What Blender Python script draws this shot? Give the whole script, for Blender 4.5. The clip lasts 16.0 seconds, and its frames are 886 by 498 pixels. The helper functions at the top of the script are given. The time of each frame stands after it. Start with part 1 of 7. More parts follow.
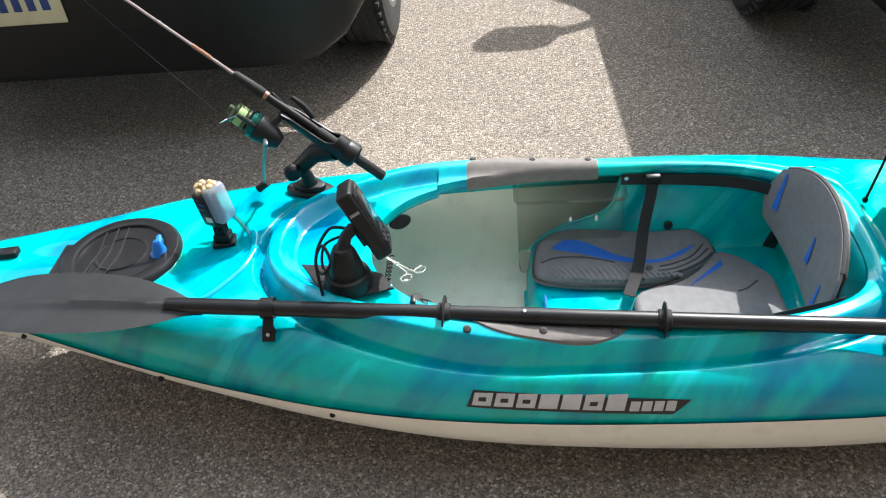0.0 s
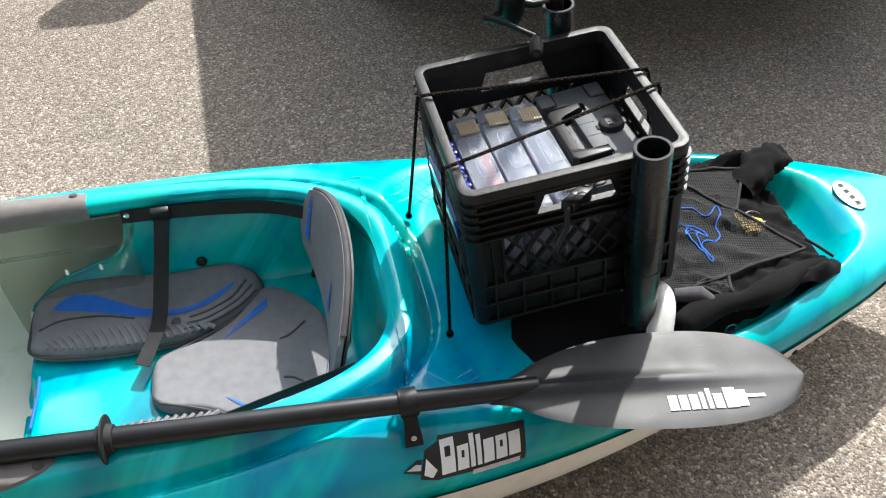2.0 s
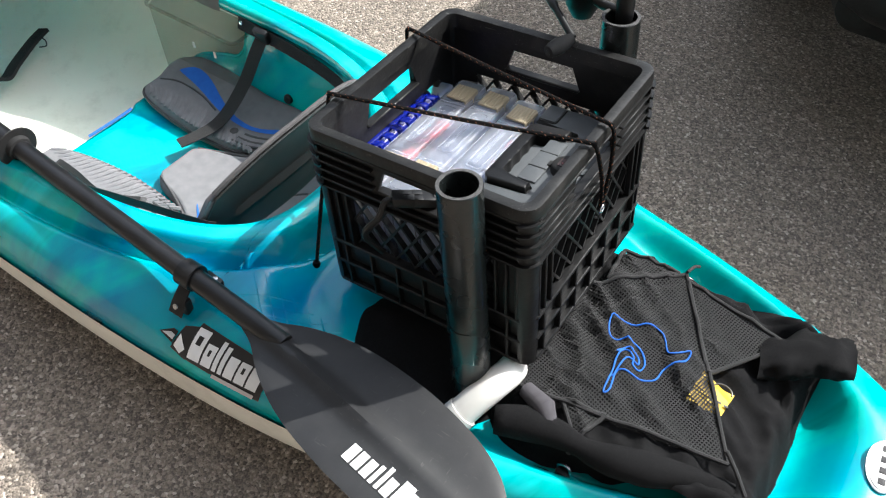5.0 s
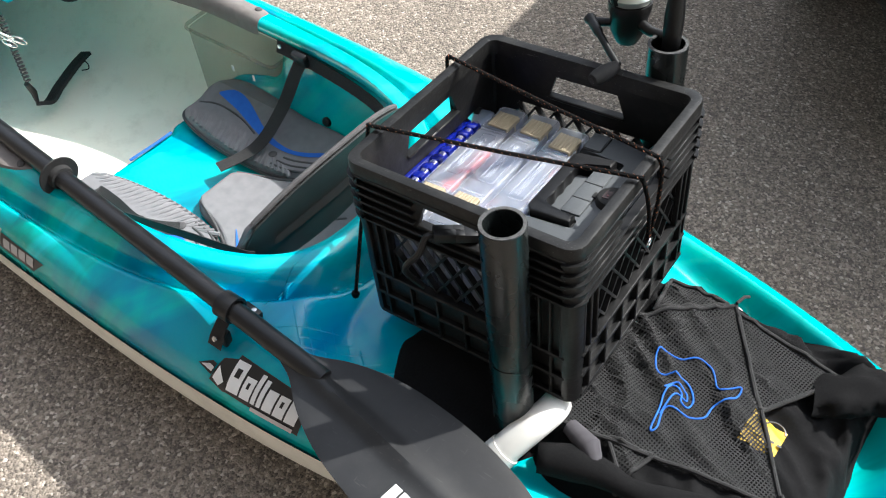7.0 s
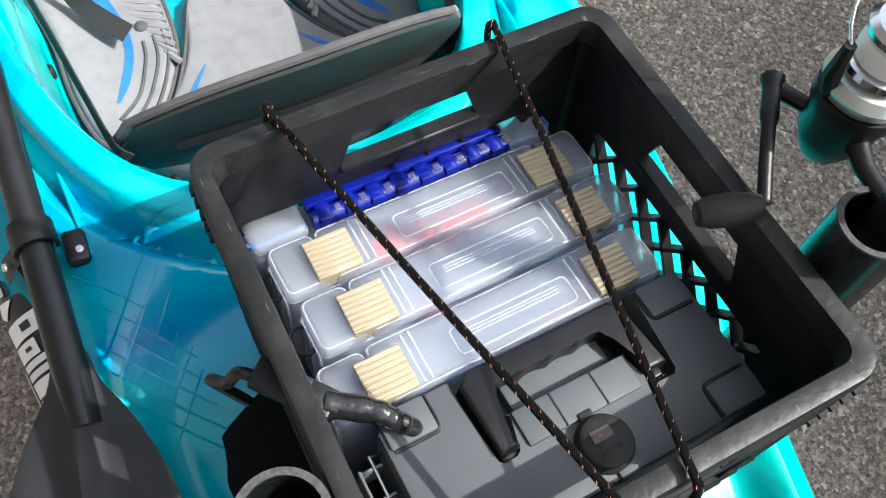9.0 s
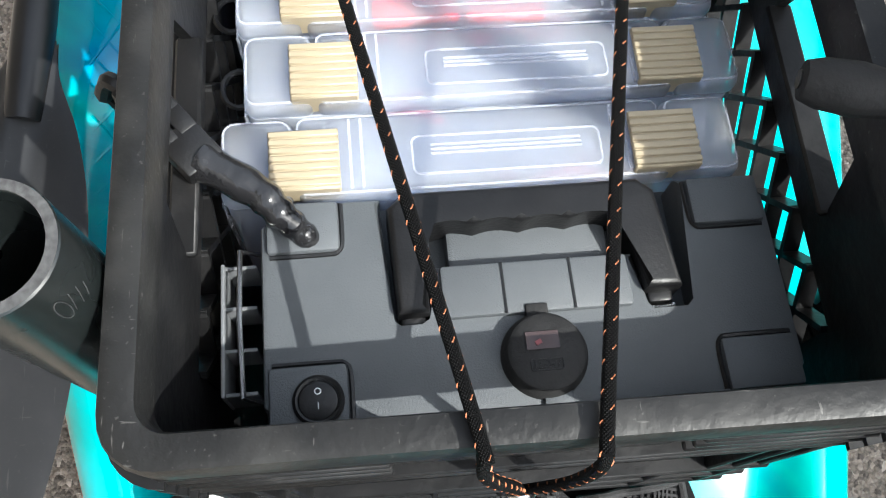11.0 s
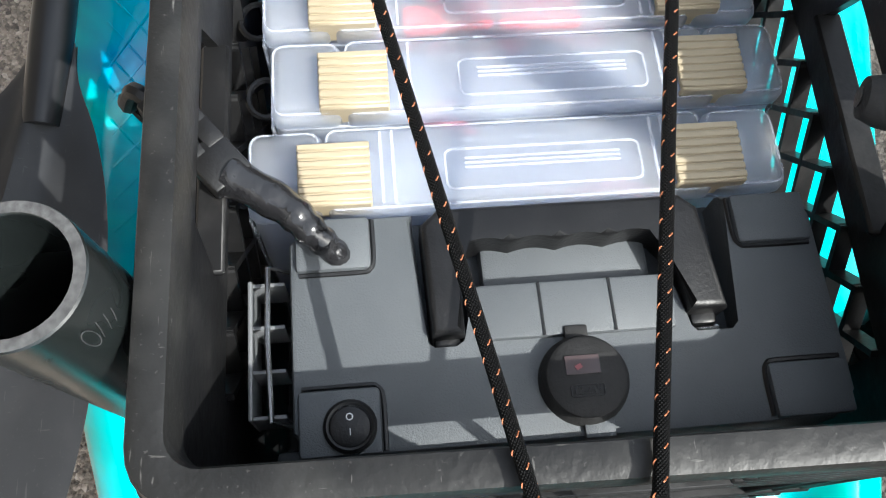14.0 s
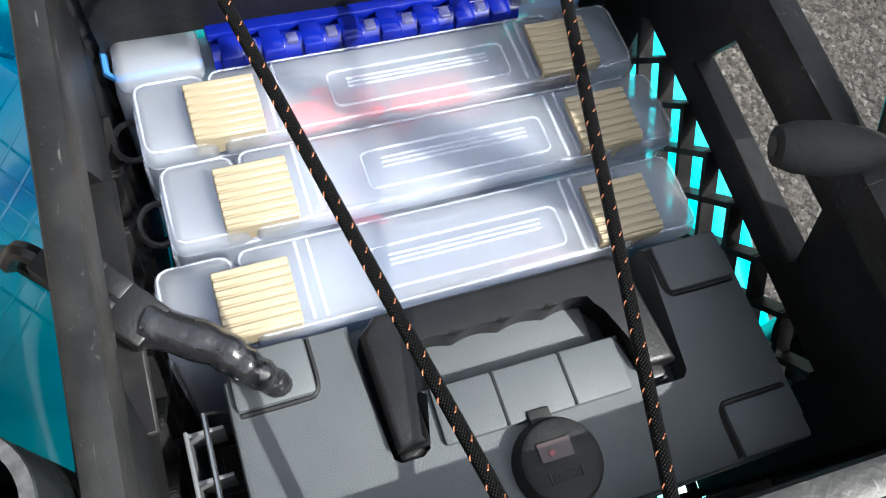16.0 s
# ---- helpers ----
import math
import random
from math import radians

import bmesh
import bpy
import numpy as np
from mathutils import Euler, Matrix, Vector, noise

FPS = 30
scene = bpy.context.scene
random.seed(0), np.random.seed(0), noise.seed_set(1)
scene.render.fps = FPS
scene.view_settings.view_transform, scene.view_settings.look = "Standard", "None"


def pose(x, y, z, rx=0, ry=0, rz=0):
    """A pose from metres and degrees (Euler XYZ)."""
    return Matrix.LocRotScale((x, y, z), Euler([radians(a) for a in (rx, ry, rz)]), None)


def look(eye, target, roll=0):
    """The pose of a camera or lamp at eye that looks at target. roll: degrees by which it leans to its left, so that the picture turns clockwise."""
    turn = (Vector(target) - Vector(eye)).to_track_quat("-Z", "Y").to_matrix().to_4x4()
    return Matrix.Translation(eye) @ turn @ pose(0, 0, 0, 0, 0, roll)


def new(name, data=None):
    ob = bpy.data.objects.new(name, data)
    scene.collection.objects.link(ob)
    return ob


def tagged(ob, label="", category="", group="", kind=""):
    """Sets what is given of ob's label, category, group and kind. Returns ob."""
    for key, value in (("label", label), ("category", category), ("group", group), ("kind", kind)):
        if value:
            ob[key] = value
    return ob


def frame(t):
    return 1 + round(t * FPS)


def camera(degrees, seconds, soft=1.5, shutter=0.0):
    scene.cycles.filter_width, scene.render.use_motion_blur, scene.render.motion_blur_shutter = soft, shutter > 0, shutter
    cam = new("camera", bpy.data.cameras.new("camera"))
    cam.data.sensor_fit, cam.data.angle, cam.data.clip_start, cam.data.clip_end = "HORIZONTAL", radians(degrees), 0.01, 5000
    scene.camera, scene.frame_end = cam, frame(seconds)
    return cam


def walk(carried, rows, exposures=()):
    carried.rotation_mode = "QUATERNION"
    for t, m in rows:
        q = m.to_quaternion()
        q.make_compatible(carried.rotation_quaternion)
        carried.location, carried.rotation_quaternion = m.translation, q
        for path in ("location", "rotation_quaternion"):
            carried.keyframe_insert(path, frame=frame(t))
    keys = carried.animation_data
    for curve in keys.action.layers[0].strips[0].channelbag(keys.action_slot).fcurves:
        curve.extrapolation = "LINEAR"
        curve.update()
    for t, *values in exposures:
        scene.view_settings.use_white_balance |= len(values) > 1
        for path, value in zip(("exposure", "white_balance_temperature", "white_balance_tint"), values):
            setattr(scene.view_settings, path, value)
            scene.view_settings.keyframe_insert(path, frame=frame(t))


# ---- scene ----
cam = camera(56.0, 16.0, soft=1.15)
PATH = [
    (0, (-0.921, -1.378, 1.408), (-1.105, 0.175, 0.162), -6.5),
    (0.5, (-0.825, -1.34, 1.4), (-0.817, 0.207, 0.132), -4.7),
    (1, (-0.651, -1.245, 1.368), (-0.553, 0.28, 0.077), -2.7),
    (1.5, (-0.49, -1.145, 1.344), (-0.278, 0.32, -0.001), -1.2),
    (2, (-0.369, -0.996, 1.304), (-0.045, 0.407, -0.085), -0.2),
    (2.5, (-0.207, -0.93, 1.299), (0.079, 0.45, -0.12), 3.1),
    (3, (-0.012, -0.918, 1.298), (-0.024, 0.458, -0.154), 3.9),
    (3.5, (0.128, -0.783, 1.263), (-0.063, 0.551, -0.215), 3.2),
    (4, (0.248, -0.744, 1.286), (-0.106, 0.556, -0.193), 5.3),
    (4.5, (0.408, -0.749, 1.263), (-0.179, 0.44, -0.234), 5.7),
    (4.7, (0.429, -0.757, 1.259), (-0.225, 0.389, -0.244), 4.3),
    (6.8, (0.42, -0.759, 1.279), (-0.345, 0.354, -0.196), 1.3),
    (7, (0.399, -0.726, 1.267), (-0.37, 0.365, -0.222), 0.4),
    (7.2, (0.337, -0.669, 1.246), (-0.393, 0.405, -0.275), 0.1),
    (7.5, (0.247, -0.584, 1.243), (-0.412, 0.478, -0.318), 1.3),
    (8, (0.171, -0.452, 1.21), (-0.408, 0.521, -0.439), 6.1),
    (8.2, (0.161, -0.373, 1.175), (-0.417, 0.508, -0.524), 8.6),
    (10.3, (0.15, -0.106, 0.936), (-0.42, 0.082, -0.971), 13.3),
    (10.5, (0.152, -0.088, 0.912), (-0.412, 0.057, -1.001), 9.6),
    (11, (0.181, -0.055, 0.916), (-0.289, 0.055, -1.025), 9.1),
    (11.5, (0.171, -0.044, 0.927), (-0.303, 0.091, -1.012), 12.5),
    (12, (0.172, -0.048, 0.924), (-0.346, 0.105, -1.001), 12.9),
    (12.5, (0.178, -0.05, 0.922), (-0.361, 0.109, -0.997), 12.7),
    (13, (0.185, -0.057, 0.915), (-0.314, 0.057, -1.018), 9.1),
    (13.5, (0.172, -0.062, 0.912), (-0.309, 0.017, -1.028), 5.8),
    (14, (0.165, -0.066, 0.904), (-0.291, 0.022, -1.041), 7.3),
    (14.5, (0.169, -0.069, 0.912), (-0.295, 0.008, -1.033), 5.3),
    (15, (0.161, -0.081, 0.92), (-0.312, 0.053, -1.018), 8.3),
    (15.5, (0.124, -0.103, 0.898), (-0.361, 0.235, -1.013), 22.7),
    (16, (0.124, -0.099, 0.893), (-0.343, 0.35, -1.0), 28.9),
]
EXPOSURE = [(0.0, 1.17, 6260, 7), (1.2, 1.16, 6260, 7), (2.0, 1.03, 6260, 7), (2.6, 1.03, 6260, 7), (3.5, 1.1, 6250, 7), (4.5, 1.13, 6250, 7), (8.2, 1.12, 6250, 7), (10.3, 1.4, 6200, 5), (14.8, 1.4, 6200, 5), (15.5, 1.46, 6180, 5), (16.0, 1.42, 6180, 5)]
walk(cam, [(t, look(eye, target, roll)) for t, eye, target, roll in PATH], EXPOSURE)

# ---- light: a clear day, the sun high behind the boat's stern ----
SUN = Vector((0.46, 0.75, 1.0)).normalized()
world = bpy.data.worlds.new("sky")
scene.world = world
world.use_nodes = True
wn = world.node_tree.nodes
sky = wn.new("ShaderNodeTexSky")
sky.sky_type = "NISHITA"
sky.sun_disc = False
sky.dust_density, sky.ozone_density = 3.0, 0.6
sky.sun_elevation = math.asin(SUN.z)
sky.sun_rotation = math.atan2(SUN.x, SUN.y)
haze = wn.new("ShaderNodeHueSaturation")
haze.inputs["Saturation"].default_value = 0.45
world.node_tree.links.new(sky.outputs["Color"], haze.inputs["Color"])
world.node_tree.links.new(haze.outputs["Color"], wn["Background"].inputs["Color"])
wn["Background"].inputs["Strength"].default_value = 0.185
sun = new("sun", bpy.data.lights.new("sun", "SUN"))
sun.data.energy, sun.data.angle, sun.data.color = 4.35, radians(0.53), (1.0, 0.95, 0.89)
sun.matrix_world = look(SUN * 30, (0, 0, 0))

# ---- materials ----
def ramp(nt, stops):
    r = nt.nodes.new("ShaderNodeValToRGB")
    els = r.color_ramp.elements
    while len(els) < len(stops):
        els.new(0.5)
    for e, (p, c) in zip(els, stops):
        e.position, e.color = p, (*c, 1)
    return r


def material(name, a, b=None, rough=0.5, scale=40.0, metal=0.0, bump=0.0, bump_scale=300.0, spec=0.5, coat=0.0,
             wear=0.0, wear_scale=9.0, wear_colour=(0.3, 0.28, 0.25), alpha=1.0, trans=0.0, stretch=(1, 1, 1), emit=0.0):
    """Two tones mixed by noise, a wear layer at a larger scale, uneven gloss and a fine relief."""
    m = bpy.data.materials.new(name)
    m.use_nodes = True
    nt = m.node_tree
    L = nt.links.new
    p = nt.nodes["Principled BSDF"]
    co = nt.nodes.new("ShaderNodeTexCoord")
    mp = nt.nodes.new("ShaderNodeMapping")
    mp.inputs["Scale"].default_value = stretch
    L(co.outputs["Object"], mp.inputs["Vector"])
    n1 = nt.nodes.new("ShaderNodeTexNoise")
    n1.inputs["Scale"].default_value, n1.inputs["Detail"].default_value = scale, 5
    L(mp.outputs[0], n1.inputs["Vector"])
    b = b or tuple(c * 0.8 for c in a)
    r = ramp(nt, [(0.32, a), (0.68, b)])
    L(n1.outputs["Fac"], r.inputs["Fac"])
    col = r.outputs["Color"]
    if wear:
        n2 = nt.nodes.new("ShaderNodeTexNoise")
        n2.inputs["Scale"].default_value, n2.inputs["Detail"].default_value, n2.inputs["Roughness"].default_value = wear_scale, 8, 0.7
        L(co.outputs["Object"], n2.inputs["Vector"])
        r2 = ramp(nt, [(0.52, (0, 0, 0)), (0.75, (wear,) * 3)])
        L(n2.outputs["Fac"], r2.inputs["Fac"])
        mx = nt.nodes.new("ShaderNodeMixRGB")
        mx.inputs["Color2"].default_value = (*wear_colour, 1)
        L(r2.outputs["Color"], mx.inputs["Fac"])
        L(col, mx.inputs["Color1"])
        col = mx.outputs[0]
    L(col, p.inputs["Base Color"])
    mr = nt.nodes.new("ShaderNodeMapRange")
    mr.inputs["To Min"].default_value, mr.inputs["To Max"].default_value = max(0.02, rough - 0.07), min(1, rough + 0.09)
    n3 = nt.nodes.new("ShaderNodeTexNoise")
    n3.inputs["Scale"].default_value = 23.0
    L(co.outputs["Object"], n3.inputs["Vector"])
    L(n3.outputs["Fac"], mr.inputs["Value"])
    L(mr.outputs[0], p.inputs["Roughness"])
    p.inputs["Metallic"].default_value = metal
    p.inputs["Specular IOR Level"].default_value = spec
    p.inputs["Coat Weight"].default_value = coat
    p.inputs["Transmission Weight"].default_value = trans
    p.inputs["Alpha"].default_value = alpha
    if emit:
        L(col, p.inputs["Emission Color"])
        p.inputs["Emission Strength"].default_value = emit
    if bump:
        n4 = nt.nodes.new("ShaderNodeTexNoise")
        n4.inputs["Scale"].default_value, n4.inputs["Detail"].default_value = bump_scale, 3
        L(co.outputs["Object"], n4.inputs["Vector"])
        bp = nt.nodes.new("ShaderNodeBump")
        bp.inputs["Strength"].default_value, bp.inputs["Distance"].default_value = bump, 0.002
        L(n4.outputs["Fac"], bp.inputs["Height"])
        L(bp.outputs[0], p.inputs["Normal"])
    return m


def asphalt_material():
    m = bpy.data.materials.new("asphalt")
    m.use_nodes = True
    nt = m.node_tree
    L = nt.links.new
    p = nt.nodes["Principled BSDF"]
    co = nt.nodes.new("ShaderNodeTexCoord")
    v = nt.nodes.new("ShaderNodeTexVoronoi")
    v.inputs["Scale"].default_value = 185
    v2 = nt.nodes.new("ShaderNodeTexVoronoi")
    v2.inputs["Scale"].default_value = 330
    n = nt.nodes.new("ShaderNodeTexNoise")
    n.inputs["Scale"].default_value, n.inputs["Detail"].default_value = 2.2, 6
    for q in (v, v2, n):
        L(co.outputs["Object"], q.inputs["Vector"])
    sep = nt.nodes.new("ShaderNodeSeparateColor")
    L(v.outputs["Color"], sep.inputs[0])
    stones = ramp(nt, [(0.0, (0.07, 0.063, 0.058)), (0.28, (0.135, 0.12, 0.109)), (0.6, (0.245, 0.218, 0.192)), (0.85, (0.37, 0.332, 0.292)), (0.95, (0.52, 0.475, 0.43)), (1.0, (0.78, 0.74, 0.69))])
    L(sep.outputs[0], stones.inputs["Fac"])
    sep2 = nt.nodes.new("ShaderNodeSeparateColor")
    L(v2.outputs["Color"], sep2.inputs[0])
    fine = ramp(nt, [(0.0, (0.05, 0.045, 0.04)), (0.55, (0.2, 0.18, 0.153)), (1.0, (0.44, 0.4, 0.345))])
    L(sep2.outputs[1], fine.inputs["Fac"])
    mx = nt.nodes.new("ShaderNodeMixRGB")
    mx.inputs["Fac"].default_value = 0.4
    L(stones.outputs[0], mx.inputs["Color1"])
    L(fine.outputs[0], mx.inputs["Color2"])
    big = ramp(nt, [(0.3, (0.76, 0.715, 0.675)), (0.7, (0.96, 0.9, 0.84))])
    L(n.outputs["Fac"], big.inputs["Fac"])
    mul = nt.nodes.new("ShaderNodeMixRGB")
    mul.blend_type = "MULTIPLY"
    mul.inputs["Fac"].default_value = 1
    L(mx.outputs[0], mul.inputs["Color1"])
    L(big.outputs[0], mul.inputs["Color2"])
    L(mul.outputs[0], p.inputs["Base Color"])
    p.inputs["Roughness"].default_value = 0.85
    bp = nt.nodes.new("ShaderNodeBump")
    bp.inputs["Strength"].default_value, bp.inputs["Distance"].default_value = 0.9, 0.004
    bp.invert = True
    L(v.outputs["Distance"], bp.inputs["Height"])
    bp2 = nt.nodes.new("ShaderNodeBump")
    bp2.inputs["Strength"].default_value, bp2.inputs["Distance"].default_value = 0.6, 0.002
    bp2.invert = True
    L(v2.outputs["Distance"], bp2.inputs["Height"])
    L(bp.outputs[0], bp2.inputs["Normal"])
    L(bp2.outputs[0], p.inputs["Normal"])
    return m


def marbled_plastic():
    """Rotomoulded polyethylene in swirled green, turquoise and blue."""
    m = bpy.data.materials.new("marbled_polyethylene")
    m.use_nodes = True
    nt = m.node_tree
    L = nt.links.new
    p = nt.nodes["Principled BSDF"]
    co = nt.nodes.new("ShaderNodeTexCoord")
    mp = nt.nodes.new("ShaderNodeMapping")
    mp.inputs["Scale"].default_value = (1.9, 1.1, 1.0)
    mp.inputs["Rotation"].default_value = (0, 0.2, 0.5)
    L(co.outputs["Object"], mp.inputs["Vector"])
    n = nt.nodes.new("ShaderNodeTexNoise")
    n.inputs["Scale"].default_value, n.inputs["Detail"].default_value, n.inputs["Roughness"].default_value, n.inputs["Distortion"].default_value = 1.7, 4, 0.5, 1.2
    L(mp.outputs[0], n.inputs["Vector"])
    r = ramp(nt, [(0.29, (0.0, 0.16, 0.38)), (0.36, (0.0, 0.27, 0.43)), (0.43, (0.003, 0.39, 0.44)), (0.53, (0.003, 0.42, 0.385)), (0.61, (0.0, 0.25, 0.195)), (0.7, (0.01, 0.5, 0.46))])
    L(n.outputs["Fac"], r.inputs["Fac"])
    lean = nt.nodes.new("ShaderNodeMapping")
    lean.inputs["Rotation"].default_value = (0, -0.5, 0.5)
    L(co.outputs["Object"], lean.inputs["Vector"])
    mp2 = nt.nodes.new("ShaderNodeMapping")
    mp2.inputs["Scale"].default_value = (5.2, 1.3, 1.3)
    L(lean.outputs[0], mp2.inputs["Vector"])
    n2 = nt.nodes.new("ShaderNodeTexNoise")
    n2.inputs["Scale"].default_value, n2.inputs["Detail"].default_value, n2.inputs["Distortion"].default_value = 1.5, 5, 0.7
    L(mp2.outputs[0], n2.inputs["Vector"])
    r2 = ramp(nt, [(0.36, (0.0, 0.09, 0.27)), (0.43, (0.0, 0.25, 0.38)), (0.5, (0.002, 0.44, 0.42)), (0.55, (0.002, 0.36, 0.31)), (0.6, (0.02, 0.62, 0.63)), (0.68, (0.04, 0.72, 0.73))])
    L(n2.outputs["Fac"], r2.inputs["Fac"])
    mx = nt.nodes.new("ShaderNodeMixRGB")
    mx.inputs["Fac"].default_value = 0.52
    L(r.outputs[0], mx.inputs["Color1"])
    L(r2.outputs[0], mx.inputs["Color2"])
    col = mx.outputs[0]
    # pools of blue and green pigment where the swirl gathered
    wob = nt.nodes.new("ShaderNodeTexNoise")
    wob.inputs["Scale"].default_value, wob.inputs["Detail"].default_value = 5, 4
    L(co.outputs["Object"], wob.inputs["Vector"])
    for place, reach, tone in (((-1.42, -0.08, 0.33), 0.26, (0.0, 0.19, 0.46)), ((-0.1, -0.1, 0.29), 0.2, (0.0, 0.25, 0.47)), ((0.06, -0.24, 0.25), 0.18, (0.0, 0.27, 0.46)), ((-0.32, -0.24, 0.32), 0.13, (0.0, 0.2, 0.46)), ((0.7, -0.02, 0.26), 0.14, (0.0, 0.3, 0.5)), ((0.46, 0.24, 0.27), 0.32, (0.0, 0.32, 0.23)), ((-0.16, 0.16, 0.3), 0.16, (0.0, 0.35, 0.27)), ((0.05, -0.34, 0.22), 0.22, (0.0, 0.33, 0.24))):
        ds = nt.nodes.new("ShaderNodeVectorMath")
        ds.operation = "DISTANCE"
        ds.inputs[1].default_value = place
        L(co.outputs["Object"], ds.inputs[0])
        far = nt.nodes.new("ShaderNodeMath")
        far.operation = "MULTIPLY_ADD"
        far.inputs[1].default_value = 0.5
        L(wob.outputs["Fac"], far.inputs[0])
        L(ds.outputs["Value"], far.inputs[2])
        pool = ramp(nt, [(0.25 + reach * 0.25, (0.5,) * 3), (0.25 + reach, (0, 0, 0))])
        L(far.outputs[0], pool.inputs["Fac"])
        mp3 = nt.nodes.new("ShaderNodeMixRGB")
        mp3.inputs["Color2"].default_value = (*tone, 1)
        L(pool.outputs[0], mp3.inputs["Fac"])
        L(col, mp3.inputs["Color1"])
        col = mp3.outputs[0]
    L(col, p.inputs["Base Color"])
    p.inputs["Specular IOR Level"].default_value = 0.42
    n3 = nt.nodes.new("ShaderNodeTexNoise")
    n3.inputs["Scale"].default_value, n3.inputs["Detail"].default_value = 30, 6
    L(co.outputs["Object"], n3.inputs["Vector"])
    mr = nt.nodes.new("ShaderNodeMapRange")
    mr.inputs["To Min"].default_value, mr.inputs["To Max"].default_value = 0.1, 0.24
    L(n3.outputs["Fac"], mr.inputs["Value"])
    L(mr.outputs[0], p.inputs["Roughness"])
    n4 = nt.nodes.new("ShaderNodeTexNoise")
    n4.inputs["Scale"].default_value, n4.inputs["Detail"].default_value = 14, 4
    L(co.outputs["Object"], n4.inputs["Vector"])
    bp = nt.nodes.new("ShaderNodeBump")
    bp.inputs["Strength"].default_value, bp.inputs["Distance"].default_value = 0.12, 0.004
    L(n4.outputs["Fac"], bp.inputs["Height"])
    L(bp.outputs[0], p.inputs["Normal"])
    return m


def rope_material():
    """Black braided shock cord: a diamond braid along the cord's own length and turn."""
    m = bpy.data.materials.new("braided_cord")
    m.use_nodes = True
    nt = m.node_tree
    L = nt.links.new
    p = nt.nodes["Principled BSDF"]
    uv = nt.nodes.new("ShaderNodeUVMap")
    sep = nt.nodes.new("ShaderNodeSeparateXYZ")
    L(uv.outputs[0], sep.inputs[0])

    def calc(op, a, b=0.0):
        n = nt.nodes.new("ShaderNodeMath")
        n.operation = op
        for k, v in enumerate((a, b)):
            if isinstance(v, float):
                n.inputs[k].default_value = v
            else:
                L(v, n.inputs[k])
        return n.outputs[0]
    along = calc("MULTIPLY", sep.outputs[0], 2 * math.pi / 0.003)
    turn = calc("MULTIPLY", sep.outputs[1], 2 * math.pi * 6)
    weave = calc("MULTIPLY", calc("SINE", calc("ADD", along, turn)), calc("SINE", calc("SUBTRACT", along, turn)))
    r = ramp(nt, [(0.0, (0.0022, 0.0022, 0.0024)), (0.45, (0.003, 0.003, 0.0032)), (0.8, (0.006, 0.006, 0.0062))])
    L(calc("ABSOLUTE", weave), r.inputs["Fac"])
    L(r.outputs[0], p.inputs["Base Color"])
    p.inputs["Roughness"].default_value = 0.5
    p.inputs["Specular IOR Level"].default_value = 0.07
    bp = nt.nodes.new("ShaderNodeBump")
    bp.inputs["Strength"].default_value, bp.inputs["Distance"].default_value = 0.9, 0.0008
    L(calc("ABSOLUTE", weave), bp.inputs["Height"])
    L(bp.outputs[0], p.inputs["Normal"])
    return m


def scuffed(name, a, b, scar, rough=0.45, spec=0.4, much=1.0, relief=0.3):
    """Moulded plastic with grit specks, scratches along two ways and rubbed patches."""
    m = material(name, a, b, rough=rough, scale=30, bump=relief, bump_scale=140, spec=spec)
    nt = m.node_tree
    L = nt.links.new
    p = nt.nodes["Principled BSDF"]
    col = p.inputs["Base Color"].links[0].from_socket
    co = nt.nodes.new("ShaderNodeTexCoord")
    for stretch, scale, lo, hi, gain in (((1, 1, 1), 26, 0.5, 0.72, 0.16 * much), ((1, 1, 1), 520, 0.66, 0.74, 0.35 * much), ((0.1, 1, 1), 420, 0.69, 0.72, 0.6 * much), ((1, 0.1, 1), 380, 0.69, 0.72, 0.6 * much)):
        mp = nt.nodes.new("ShaderNodeMapping")
        mp.inputs["Scale"].default_value = stretch
        mp.inputs["Rotation"].default_value = (0, 0, 0.3)
        L(co.outputs["Object"], mp.inputs["Vector"])
        n = nt.nodes.new("ShaderNodeTexNoise")
        n.inputs["Scale"].default_value, n.inputs["Detail"].default_value = scale, 3
        L(mp.outputs[0], n.inputs["Vector"])
        r = ramp(nt, [(lo, (0, 0, 0)), (hi, (gain,) * 3)])
        L(n.outputs["Fac"], r.inputs["Fac"])
        mx = nt.nodes.new("ShaderNodeMixRGB")
        mx.inputs["Color2"].default_value = (*scar, 1)
        L(r.outputs[0], mx.inputs["Fac"])
        L(col, mx.inputs["Color1"])
        col = mx.outputs[0]
    L(col, p.inputs["Base Color"])
    return m


ASPHALT = asphalt_material()
TEAL = marbled_plastic()
CORD = rope_material()
WHITE_PE = material("white_polyethylene", (0.84, 0.82, 0.73), (0.78, 0.76, 0.67), rough=0.42, scale=6, wear=0.35, wear_scale=14, wear_colour=(0.4, 0.38, 0.3), bump=0.1, bump_scale=40)
BLACK = material("black_plastic", (0.0045, 0.0045, 0.005), (0.0075, 0.0075, 0.008), rough=0.4, scale=60, bump=0.12, bump_scale=500, spec=0.32)
CRATE_PE = material("crate_polyethylene", (0.0045, 0.0045, 0.0048), (0.0075, 0.0075, 0.008), spec=0.28, rough=0.42, scale=30, bump=0.25, bump_scale=120, wear=0.3, wear_scale=30, wear_colour=(0.04, 0.038, 0.036))
CRATE_RIM = scuffed("worn_crate_rim", (0.005, 0.005, 0.005), (0.0085, 0.0084, 0.0082), (0.085, 0.083, 0.078), spec=0.3)
RUBBER = material("rubber", (0.009, 0.009, 0.0093), (0.015, 0.0148, 0.015), rough=0.7, scale=80, bump=0.25, bump_scale=300, spec=0.3)
